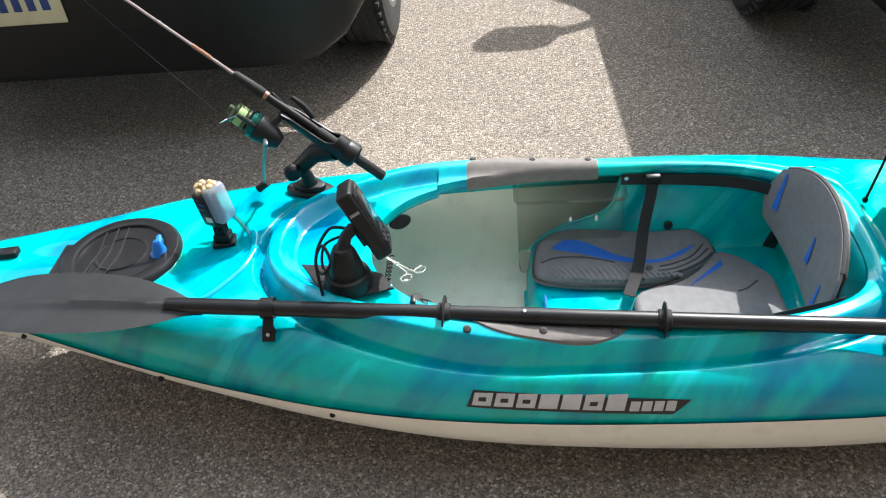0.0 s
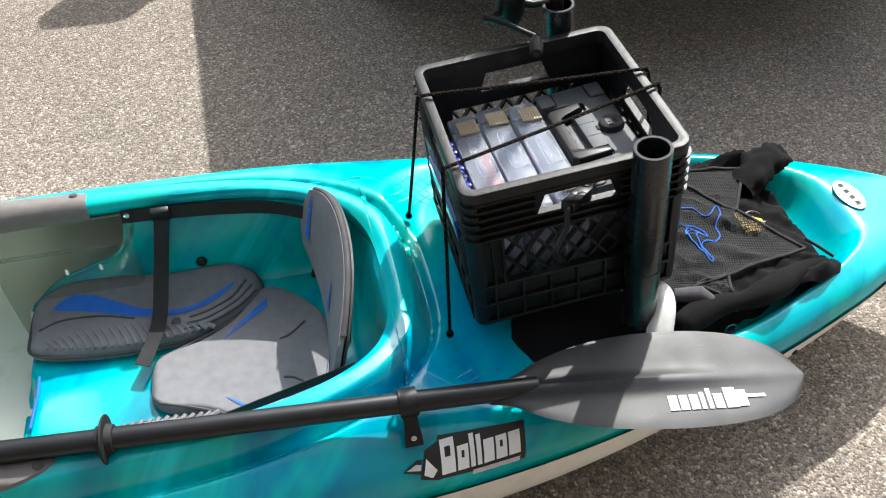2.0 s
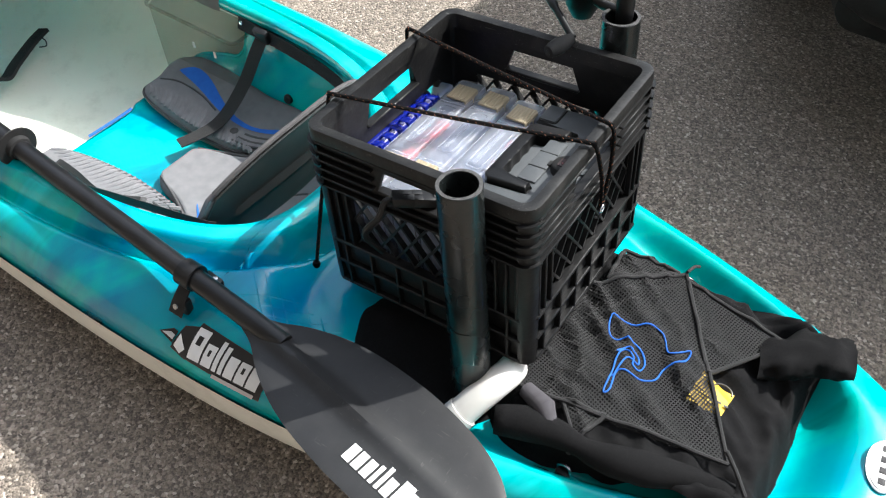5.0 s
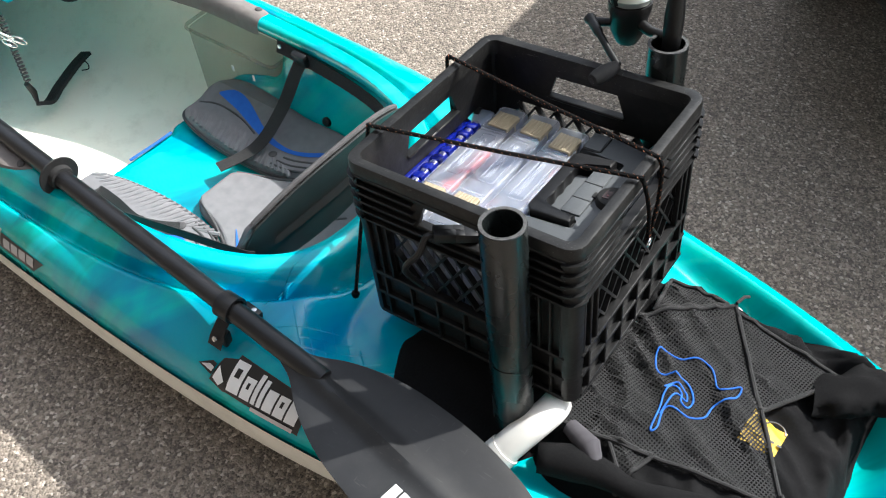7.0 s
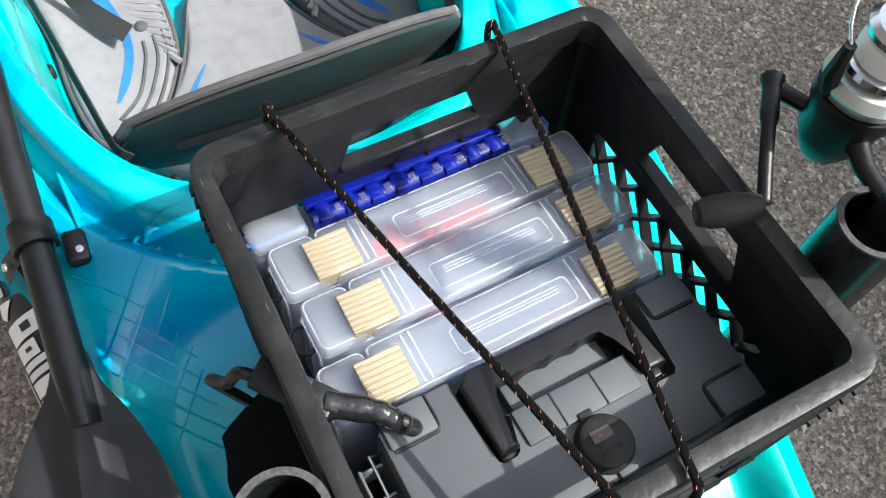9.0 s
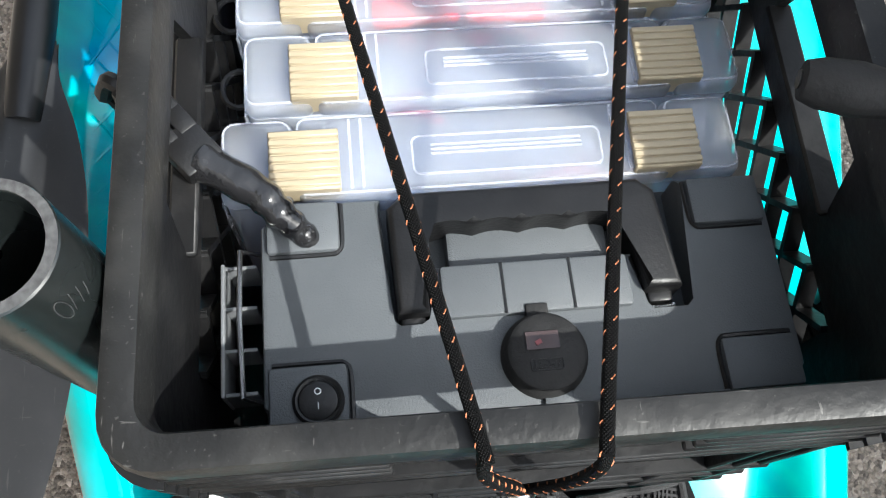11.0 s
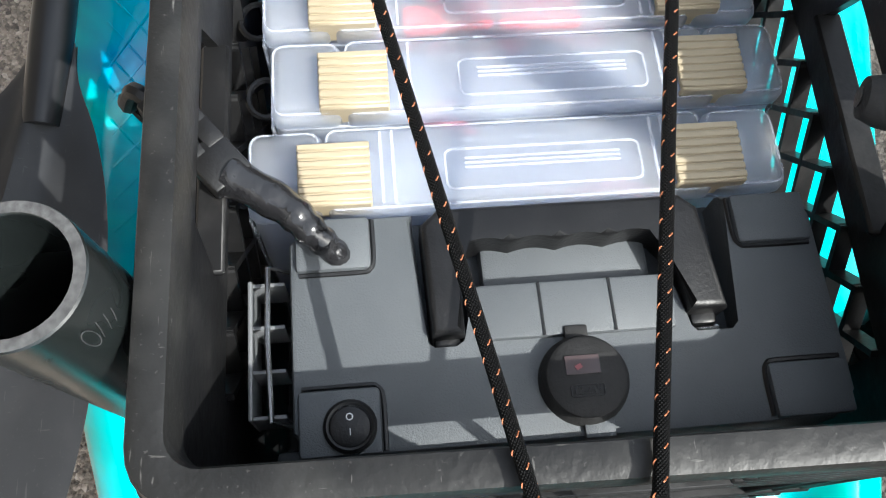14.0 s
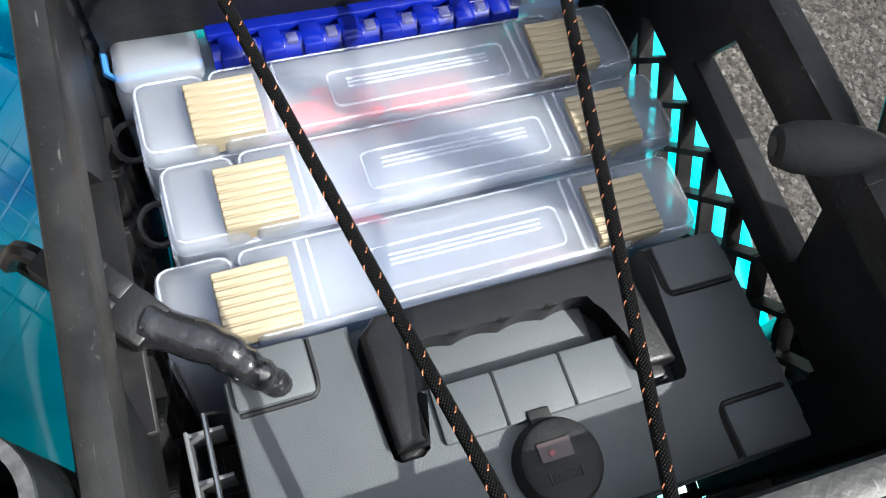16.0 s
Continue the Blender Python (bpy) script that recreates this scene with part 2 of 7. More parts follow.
HATCH = material("hatch_rubber", (0.006, 0.006, 0.007), (0.01, 0.01, 0.0115), rough=0.38, scale=30, bump=0.12, bump_scale=300, wear=0.12, spec=0.35, wear_colour=(0.05, 0.05, 0.055))
BLADE = scuffed("blade_nylon", (0.009, 0.0094, 0.0105), (0.013, 0.0135, 0.015), (0.09, 0.088, 0.085), rough=0.5, spec=0.37, much=0.35, relief=0.04)
SHAFT = material("shaft_aluminium_coat", (0.006, 0.006, 0.0068), (0.01, 0.01, 0.011), rough=0.32, scale=30, spec=0.4)
GREY_PAD = material("grey_pad", (0.125, 0.112, 0.106), (0.15, 0.136, 0.128), rough=0.8, scale=60, bump=0.3, bump_scale=900)
FOAM = material("grey_foam", (0.145, 0.144, 0.152), (0.175, 0.173, 0.182), rough=0.9, scale=50, bump=0.3, bump_scale=1200)
FOAM_DARK = material("dark_foam", (0.05, 0.049, 0.052), (0.07, 0.068, 0.07), rough=0.92, scale=50, bump=0.35, bump_scale=1200)
BLUE_TRIM = material("blue_trim", (0.008, 0.1, 0.45), (0.01, 0.12, 0.5), rough=0.75, scale=80, bump=0.2, bump_scale=900)
BLUE_PLASTIC = material("blue_plastic", (0.005, 0.14, 0.5), (0.006, 0.16, 0.56), rough=0.35, scale=40)
DEEP_BLUE = material("deep_blue_plastic", (0.002, 0.006, 0.13), (0.003, 0.01, 0.19), rough=0.16, scale=40)
WEBBING = material("webbing", (0.009, 0.009, 0.0095), (0.016, 0.016, 0.017), rough=0.85, scale=500, bump=0.5, bump_scale=1400)
STEEL = material("steel", (0.6, 0.6, 0.6), (0.52, 0.52, 0.53), rough=0.22, scale=60, metal=1.0)
DULL_METAL = material("dull_metal", (0.32, 0.32, 0.33), (0.26, 0.26, 0.27), rough=0.4, scale=60, metal=1.0)
WHITE_DECAL = material("white_decal", (0.75, 0.75, 0.75), (0.7, 0.7, 0.7), rough=0.35, scale=60)
SILVER_DECAL = material("silver_decal", (0.5, 0.5, 0.5), (0.42, 0.42, 0.42), rough=0.4, scale=60)
BLACK_DECAL = material("black_decal", (0.01, 0.01, 0.011), rough=0.35, scale=60)
PVC = material("white_pvc", (0.68, 0.67, 0.64), (0.6, 0.59, 0.56), rough=0.4, scale=20, wear=0.3, wear_colour=(0.4, 0.38, 0.34))
CAR_BLACK = material("dark_car_paint", (0.006, 0.006, 0.007), (0.008, 0.008, 0.009), rough=0.2, scale=5, coat=0.3, wear=0.15, wear_scale=5, wear_colour=(0.03, 0.028, 0.026))
TRIM_BLACK = material("textured_bumper", (0.004, 0.004, 0.0045), (0.007, 0.007, 0.0075), spec=0.35, rough=0.45, scale=40, bump=0.3, bump_scale=500)
TYRE = material("tyre_rubber", (0.02, 0.02, 0.02), (0.035, 0.033, 0.03), rough=0.85, scale=30, bump=0.3, bump_scale=200)
FABRIC = material("black_fabric", (0.0055, 0.0055, 0.006), (0.0085, 0.0085, 0.009), rough=0.95, scale=300, bump=0.5, bump_scale=1200, spec=0.12)
BATTERY_BOX = material("charcoal_plastic", (0.058, 0.064, 0.07), (0.068, 0.074, 0.08), rough=0.58, spec=0.4, scale=30, bump=0.2, bump_scale=1100)


# ---- mesh tools ----
def link(name, bm, mat, parent=None, label="", smooth=False):
    me = bpy.data.meshes.new(name)
    bmesh.ops.recalc_face_normals(bm, faces=bm.faces)
    bm.to_mesh(me)
    bm.free()
    for mt in (mat if isinstance(mat, (list, tuple)) else [mat]):
        me.materials.append(mt)
    if smooth:
        me.shade_smooth()
        if smooth != "all":
            me.set_sharp_from_angle(angle=radians(38))
    ob = new(name, me)
    if parent:
        ob.parent = parent
    if label:
        tagged(ob, label)
    return ob


def part(name, bm, mat, parent, label="", smooth=True):
    return link(name, bm, mat, parent, label, smooth)


def thing(name, m, label, category, group="", kind=""):
    e = new(name)
    e.empty_display_size = 0.05
    e.matrix_basis = m
    return tagged(e, label, category, group, kind)


def box(sx, sy, sz, m=None, bevel=0.0, seg=2, bm=None):
    """A bevelled box centred in x and y, standing on z = 0."""
    out = bm or bmesh.new()
    tmp = bmesh.new()
    bmesh.ops.create_cube(tmp, size=1)
    for v in tmp.verts:
        v.co = Vector((v.co.x * sx, v.co.y * sy, (v.co.z + 0.5) * sz))
    if bevel:
        bmesh.ops.bevel(tmp, geom=tmp.edges[:], offset=bevel, segments=seg, affect="EDGES", profile=0.5)
    join(out, tmp, m)
    return out


def join(out, tmp, m=None):
    if m is not None:
        bmesh.ops.transform(tmp, matrix=m, verts=tmp.verts[:])
    me = bpy.data.meshes.new("tmp")
    tmp.to_mesh(me)
    tmp.free()
    out.from_mesh(me)
    bpy.data.meshes.remove(me)
    return out


def tube(points, r, seg=10, bm=None, closed=False, caps=True):
    """A round bar along a line of points; r is one radius or one for each point."""
    out = bm or bmesh.new()
    pts = [Vector(p) for p in points]
    rad = r if isinstance(r, (list, tuple)) else [r] * len(pts)
    rings = []
    up = None
    for i, p in enumerate(pts):
        if closed:
            d = pts[(i + 1) % len(pts)] - pts[i - 1]
        else:
            d = pts[min(i + 1, len(pts) - 1)] - pts[max(i - 1, 0)]
        d.normalize()
        if up is None:
            up = d.orthogonal().normalized()
        else:
            up = (up - d * up.dot(d))
            up = up.normalized() if up.length > 1e-6 else d.orthogonal().normalized()
        side = d.cross(up)
        rings.append([out.verts.new(p + rad[i] * (math.cos(2 * math.pi * k / seg) * up + math.sin(2 * math.pi * k / seg) * side)) for k in range(seg)])
    n = len(rings)
    for i in range(n if closed else n - 1):
        a, b = rings[i], rings[(i + 1) % n]
        for k in range(seg):
            out.faces.new((a[k], a[(k + 1) % seg], b[(k + 1) % seg], b[k]))
    if caps and not closed:
        out.faces.new(rings[0][::-1])
        out.faces.new(rings[-1])
    return out


def cord_mesh(points, r, seg=12):
    """A tube whose texture map is its length in metres and its turn from 0 to 1."""
    bm = tube(points, r, seg, caps=False)
    uv = bm.loops.layers.uv.new("UVMap")
    run = [0.0]
    for a, b in zip(points, points[1:]):
        run.append(run[-1] + (Vector(b) - Vector(a)).length)
    for k, f in enumerate(bm.faces):
        i, j = divmod(k, seg)
        for loop, (du, dv) in zip(f.loops, ((0, 0), (0, 1), (1, 1), (1, 0))):
            loop[uv].uv = (run[i + du], (j + dv) / seg)
    return bm


def lathe(profile, seg=32, m=None, bm=None):
    """Turns a profile of (radius, z) about z; a radius of 0 closes it."""
    out = bm or bmesh.new()
    tmp = bmesh.new()
    rings = []
    for r, z in profile:
        if r < 1e-6:
            rings.append([tmp.verts.new((0, 0, z))])
        else:
            rings.append([tmp.verts.new((r * math.cos(2 * math.pi * k / seg), r * math.sin(2 * math.pi * k / seg), z)) for k in range(seg)])
    for a, b in zip(rings, rings[1:]):
        for k in range(seg):
            q = (k + 1) % seg
            if len(a) == 1 and len(b) == 1:
                continue
            if len(a) == 1:
                tmp.faces.new((a[0], b[q], b[k]))
            elif len(b) == 1:
                tmp.faces.new((a[k], a[q], b[0]))
            else:
                tmp.faces.new((a[k], a[q], b[q], b[k]))
    return join(out, tmp, m)


def prism(outline, z0, z1, bevel=0.0, m=None, bm=None, seg=2):
    """A flat outline of (x, y) given a thickness from z0 to z1."""
    out = bm or bmesh.new()
    tmp = bmesh.new()
    bot = [tmp.verts.new((x, y, z0)) for x, y in outline]
    top = [tmp.verts.new((x, y, z1)) for x, y in outline]
    n = len(bot)
    tmp.faces.new(bot[::-1])
    f = tmp.faces.new(top)
    for k in range(n):
        tmp.faces.new((bot[k], bot[(k + 1) % n], top[(k + 1) % n], top[k]))
    if bevel:
        bmesh.ops.bevel(tmp, geom=list(f.edges), offset=bevel, segments=seg, affect="EDGES", profile=0.5)
    return join(out, tmp, m)


def sheet(rows, bm=None, thick=0.0):
    """A sheet of quads through rows of points."""
    out = bm or bmesh.new()
    vs = [[out.verts.new(p) for p in row] for row in rows]
    for a, b in zip(vs, vs[1:]):
        for k in range(len(a) - 1):
            out.faces.new((a[k], a[k + 1], b[k + 1], b[k]))
    return out


def spline(points, n=8, closed=False):
    """A smooth line through points."""
    P = [Vector(p) for p in points]
    out = []
    m = len(P)
    for i in range(m if closed else m - 1):
        p0, p1, p2, p3 = (P[(i - 1) % m], P[i], P[(i + 1) % m], P[(i + 2) % m]) if closed else (P[max(i - 1, 0)], P[i], P[i + 1], P[min(i + 2, m - 1)])
        for k in range(n):
            t = k / n
            out.append(0.5 * ((2 * p1) + (p2 - p0) * t + (2 * p0 - 5 * p1 + 4 * p2 - p3) * t * t + (3 * p1 - p0 - 3 * p2 + p3) * t ** 3))
    if not closed:
        out.append(P[-1])
    return out


def rounded(w, h, r, n=5, x0=0.0, y0=0.0):
    """The outline of a rectangle with round corners."""
    out = []
    for cx, cy, a0 in ((w / 2 - r, h / 2 - r, 0), (-w / 2 + r, h / 2 - r, 90), (-w / 2 + r, -h / 2 + r, 180), (w / 2 - r, -h / 2 + r, 270)):
        for k in range(n + 1):
            a = radians(a0 + 90 * k / n)
            out.append((x0 + cx + r * math.cos(a), y0 + cy + r * math.sin(a)))
    return out


def lerp_table(table, x):
    """A smooth curve through (x, value) pairs."""
    if x <= table[0][0]:
        return table[0][1]
    if x >= table[-1][0]:
        return table[-1][1]
    for i in range(len(table) - 1):
        x1, y1 = table[i]
        x2, y2 = table[i + 1]
        if x <= x2:
            h = x2 - x1
            m1 = (y2 - y1) / h if i == 0 else 0.5 * ((y2 - y1) / h + (y1 - table[i - 1][1]) / (x1 - table[i - 1][0]))
            m2 = (y2 - y1) / h if i + 2 == len(table) else 0.5 * ((y2 - y1) / h + (table[i + 2][1] - y2) / (table[i + 2][0] - x2))
            t = (x - x1) / h
            return (2 * t ** 3 - 3 * t ** 2 + 1) * y1 + (t ** 3 - 2 * t ** 2 + t) * h * m1 + (3 * t ** 2 - 2 * t ** 3) * y2 + (t ** 3 - t ** 2) * h * m2


def step(a, b, x):
    t = min(1.0, max(0.0, (x - a) / (b - a)))
    return t * t * (3 - 2 * t)


# ---- ground ----
bm = bmesh.new()
bmesh.ops.create_grid(bm, x_segments=2, y_segments=2, size=300)
tagged(link("ground", bm, ASPHALT), "sunlit grey asphalt of a driveway with pale aggregate", "ground", kind="structure")


# an added wall, out of view, that cuts skylight on the near side
wall = bmesh.new()
box(16.0, 0.3, 6.7, pose(0, -2.35, 0), 0.01, 1, wall)
for k in range(45):
    box(16.0, 0.02, 0.142, pose(0, -2.192, 0.05 + 0.148 * k, 7, 0, 0), 0.002, 1, wall)
tagged(link("unseen_sky_blocker", wall, material("blocker_siding", (0.085, 0.074, 0.062), (0.11, 0.096, 0.08), rough=0.8, scale=8, bump=0.2, bump_scale=60)), "unseen clapboard wall added to cut skylight from the near side", "wall", kind="structure")


# ---- parked vehicles ----
def wheel_parts(parent, x, y, r, w):
    """A tyre and its rim, the axle along x."""
    turn = pose(x, y, r, 0, 90, 0)
    prof = [(r * 0.62, -w * 0.46), (r * 0.8, -w * 0.5), (r * 0.95, -w * 0.46), (r * 0.995, -w * 0.36)]
    for k in range(5):
        z = -w * 0.36 + k * w * 0.72 / 5
        prof += [(r, z + 0.004), (r, z + w * 0.72 / 5 - 0.008), (r - 0.008, z + w * 0.72 / 5 - 0.006), (r - 0.008, z + w * 0.72 / 5 + 0.002)]
    prof += [(r * 0.995, w * 0.36), (r * 0.95, w * 0.46), (r * 0.8, w * 0.5), (r * 0.62, w * 0.46)]
    wheel = new("wheel")
    wheel.parent = parent
    bm = lathe(prof, 48, turn)
    for k in range(48):
        a = 2 * math.pi * k / 48
        for s in (-1, 1):
            box(0.012, 0.05, 0.014, turn @ pose(r * math.cos(a), r * math.sin(a), s * w * 0.4, 0, 90, 0) @ pose(0, 0, -0.007), bm=bm)
    part("tyre", bm, TYRE, wheel)
    rim = [(0.0, -w * 0.2), (r * 0.2, -w * 0.22), (r * 0.5, -w * 0.3), (r * 0.6, -w * 0.47), (r * 0.66, -w * 0.47), (r * 0.62, 0), (r * 0.66, w * 0.47), (r * 0.6, w * 0.47), (r * 0.5, w * 0.3), (r * 0.2, w * 0.22), (0.0, w * 0.2)]
    bm = lathe(rim, 40, turn)
    for k in range(6):
        a = 60 * k
        for s in (-1, 1):
            box(r * 0.5, 0.05, 0.02, turn @ pose(0, 0, s * w * 0.36, 0, 0, a) @ pose(r * 0.33, 0, -0.01), 0.006, bm=bm)
    part("rim", bm, DULL_METAL, wheel)


def loft(sections, bm=None):
    """Joins closed outlines of equal length, one after another, and caps the ends."""
    out = bm or bmesh.new()
    rings = [[out.verts.new(p) for p in s] for s in sections]
    n = len(rings[0])
    for a, b in zip(rings, rings[1:]):
        for k in range(n):
            out.faces.new((a[k], a[(k + 1) % n], b[(k + 1) % n], b[k]))
    out.faces.new(rings[0][::-1])
    out.faces.new(rings[-1])
    return out


def car_section(y, half, z0, z1, r, cx, n=6):
    return [Vector((cx + px, y, (z0 + z1) / 2 + pz)) for px, pz in rounded(2 * half, z1 - z0, r, n)]


def suv():
    cx = -2.27
    car = thing("parked_suv", pose(0, 0, 0), "black sport utility vehicle parked with its rear bumper towards the boat", "car")
    secs = [(0.985, 0.55, 0.285, 0.95), (0.995, 0.66, 0.27, 1.02), (1.03, 0.77, 0.27, 1.08), (1.1, 0.845, 0.30, 1.10), (1.22, 0.885, 0.34, 1.12), (1.36, 0.9, 0.42, 1.12)]
    bm = loft([car_section(y, h, a, b, 0.06, cx) for y, h, a, b in secs])
    part("rear_bumper", bm, TRIM_BLACK, car)
    part("bumper_crease", tube([(cx + x, 0.992 + 0.07 * (abs(x) / 0.66) ** 4, 0.43 + 0.01 * abs(x)) for x in [-0.66 + 1.32 * k / 20 for k in range(21)]], 0.008, 8), TRIM_BLACK, car)
    secs = [(1.12, 0.84, 0.92, 1.66), (1.3, 0.88, 0.9, 1.76), (2.4, 0.9, 0.9, 1.8), (4.0, 0.88, 0.9, 1.74), (4.6, 0.86, 0.9, 1.2), (5.6, 0.8, 0.6, 1.05)]
    bm = loft([car_section(y, h, a, b, 0.1, cx) for y, h, a, b in secs])
    part("body", bm, CAR_BLACK, car)
    secs = [(1.3, 0.62, 0.32, 0.95), (5.5, 0.62, 0.3, 0.95)]
    part("underbody", loft([car_section(y, h, a, b, 0.05, cx) for y, h, a, b in secs]), RUBBER, car)
    for y in (2.25, 4.8):
        bm = loft([car_section(y + 0.42, 0.895, 0.35, 0.95, 0.04, cx), car_section(y + 2.0 if y < 3 else y + 0.8, 0.895, 0.35, 0.95, 0.04, cx)])
        part("side_panel", bm, CAR_BLACK, car)
    for x in (cx - 0.78, cx + 0.78):
        for y in (1.80, 4.75):
            wheel_parts(car, x, y, 0.36, 0.25)
    plate = part("number_plate", box(0.32, 0.006, 0.155, pose(-2.425, 0.98, 0.462), 0.004), material("plate_paint", (0.62, 0.55, 0.36), (0.66, 0.6, 0.42), rough=0.4, scale=20), car)
    for k in range(6):
        part("bar", box(0.026, 0.004, 0.07, pose(-2.54 + k * 0.045, 0.976, 0.505), 0.002), material("plate_bar", (0.02, 0.05, 0.2), rough=0.4), plate)
    return car


def truck():
    cx = 0.98
    car = thing("parked_truck", pose(0, 0, 0), "dark pickup truck parked nose towards the boat", "car")
    secs = [(0.85, 0.36, 0.4, 0.7), (0.88, 0.52, 0.36, 0.75), (0.96, 0.68, 0.33, 0.78), (1.06, 0.82, 0.33, 0.8), (1.22, 0.95, 0.36, 0.86), (1.44, 1.03, 0.4, 0.9)]
    part("front_bumper", loft([car_section(y, h, a, b, 0.07, cx) for y, h, a, b in secs]), TRIM_BLACK, car)
    part("bumper_lip", tube([(cx + x, 0.862 + 0.16 * (x / 0.62) ** 2, 0.375 - 0.02 * abs(x)) for x in [-0.7 + 1.4 * k / 28 for k in range(29)]], 0.014, 8), DULL_METAL, car, "dull metal lip under the bumper")
    secs = [(1.1, 0.56, 0.8, 1.17), (1.13, 0.72, 0.79, 1.23), (1.24, 0.86, 0.79, 1.24), (1.42, 0.97, 0.79, 1.22), (1.6, 1.03, 0.8, 1.2), (2.75, 1.05, 0.8, 1.24), (2.95, 1.05, 0.8, 1.38), (3.5, 1.02, 0.8, 1.86), (4.9, 1.02, 0.8, 1.9), (6.5, 1.05, 0.6, 1.4)]
    part("body", loft([car_section(y, h, a, b, 0.09, cx) for y, h, a, b in secs]), CAR_BLACK, car)
    part("underbody", loft([car_section(y, 0.66, 0.26, 0.95, 0.05, cx) for y in (1.6, 6.3)]), RUBBER, car)
    part("front_valance", loft([car_section(y, h, z, 0.6, 0.05, cx) for y, h, z in ((0.98, 0.6, 0.34), (1.05, 0.7, 0.25), (1.2, 0.74, 0.21), (1.7, 0.74, 0.19))]), RUBBER, car, "low black valance under the bumper")
    for x in (cx - 0.905, cx + 0.905):
        for y in (1.86, 5.2):
            wheel_parts(car, x, y, 0.38, 0.27)
    for s in (-1, 1):
        part("wing_mirror", box(0.3, 0.13, 0.2, pose(cx + s * 1.28, 2.64, 1.2), 0.06, 4), CAR_BLACK, car)
        part("mirror_stalk", tube([(cx + s * 1.0, 2.7, 1.24), (cx + s * 1.16, 2.64, 1.28)], 0.03, 10), CAR_BLACK, car)
    return car


suv()
truck()

# ---- the kayak ----
KX, KY = 0.0, -0.02
HALF = [(-2.32, 0.01), (-2.22, 0.034), (-2.12, 0.07), (-2.02, 0.108), (-1.85, 0.162), (-1.68, 0.215), (-1.5, 0.265), (-1.3, 0.315), (-1.1, 0.348), (-0.9, 0.364), (-0.6, 0.371), (-0.3, 0.366),
        (-0.09, 0.350), (0.07, 0.325), (0.2, 0.295), (0.36, 0.25), (0.5, 0.202), (0.62, 0.155), (0.73, 0.1), (0.8, 0.056), (0.845, 0.016)]
FAR = [(-2.32, 0.01), (-2.26, 0.075), (-2.16, 0.142), (-2.02, 0.19), (-1.9, 0.226), (-1.65, 0.308), (-1.5, 0.345), (-1.31, 0.376), (-1.05, 0.402), (-0.72, 0.411), (-0.4, 0.404), (-0.1, 0.377), (0.07, 0.35),
       (0.19, 0.33), (0.39, 0.286), (0.54, 0.235), (0.65, 0.177), (0.775, 0.099), (0.83, 0.045), (0.845, 0.016)]
SEAM = [(-2.32, 0.272), (-1.9, 0.214), (-1.6, 0.19), (-1.3, 0.184), (-1.0, 0.184), (-0.4, 0.188), (0.1, 0.194), (0.5, 0.2), (0.845, 0.225)]
CROWN = [(-2.32, 0.30), (-2.0, 0.31), (-1.74, 0.332), (-1.45, 0.338), (-1.1, 0.33), (-0.7, 0.322), (-0.4, 0.315), (-0.15, 0.295), (0.1, 0.283), (0.4, 0.272), (0.65, 0.272), (0.845, 0.262)]
KEEL = [(-2.32, 0.19), (-2.15, 0.11), (-1.9, 0.05), (-1.65, 0.015), (-1.4, 0.0), (0.2, 0.0), (0.45, 0.02), (0.65, 0.06), (0.8, 0.13), (0.845, 0.17)]
FULL = [(-2.32, 1.15), (-1.7, 1.4), (-1.3, 1.9), (-0.9, 2.6), (-0.3, 3.0), (0.2, 2.2), (0.845, 1.2)]
BOW_END, STERN_END = -2.32, 0.845


def half_width(x, side=-1.0):
    """From the middle line to the near (-1) or far (1) gunwale."""
    return lerp_table(FAR if side > 0 else HALF, x)


def super_ring(x, y, x0, a, b, n_bow, n_stern):
    """1 on a rounded ring round the cockpit, less inside."""
    n = n_bow + (n_stern - n_bow) * step(-0.6, 0.6, (x - x0) / a)
    return (abs((x - x0) / a) ** n + abs(y / b) ** n) ** (1 / n)


def ring_depth(x, y):
    """Metres inside the coaming's outer foot."""
    f = lambda u, v: super_ring(u, v, -0.823, 0.633, 0.308, 2.2, 3.0)
    e = 0.002
    g = math.hypot((f(x + e, y) - f(x - e, y)) / (2 * e), (f(x, y + e) - f(x, y - e)) / (2 * e))
    return (1 - f(x, y)) / max(g, 0.4)


def opening(x):
    """Half the width of the cockpit's opening."""
    u = (x + 0.74) / 0.49
    if abs(u) >= 1:
        return 0.0
    n = 2.3 + 0.9 * step(-0.6, 0.6, u)
    return 0.258 * (1 - abs(u) ** n) ** (1 / n)


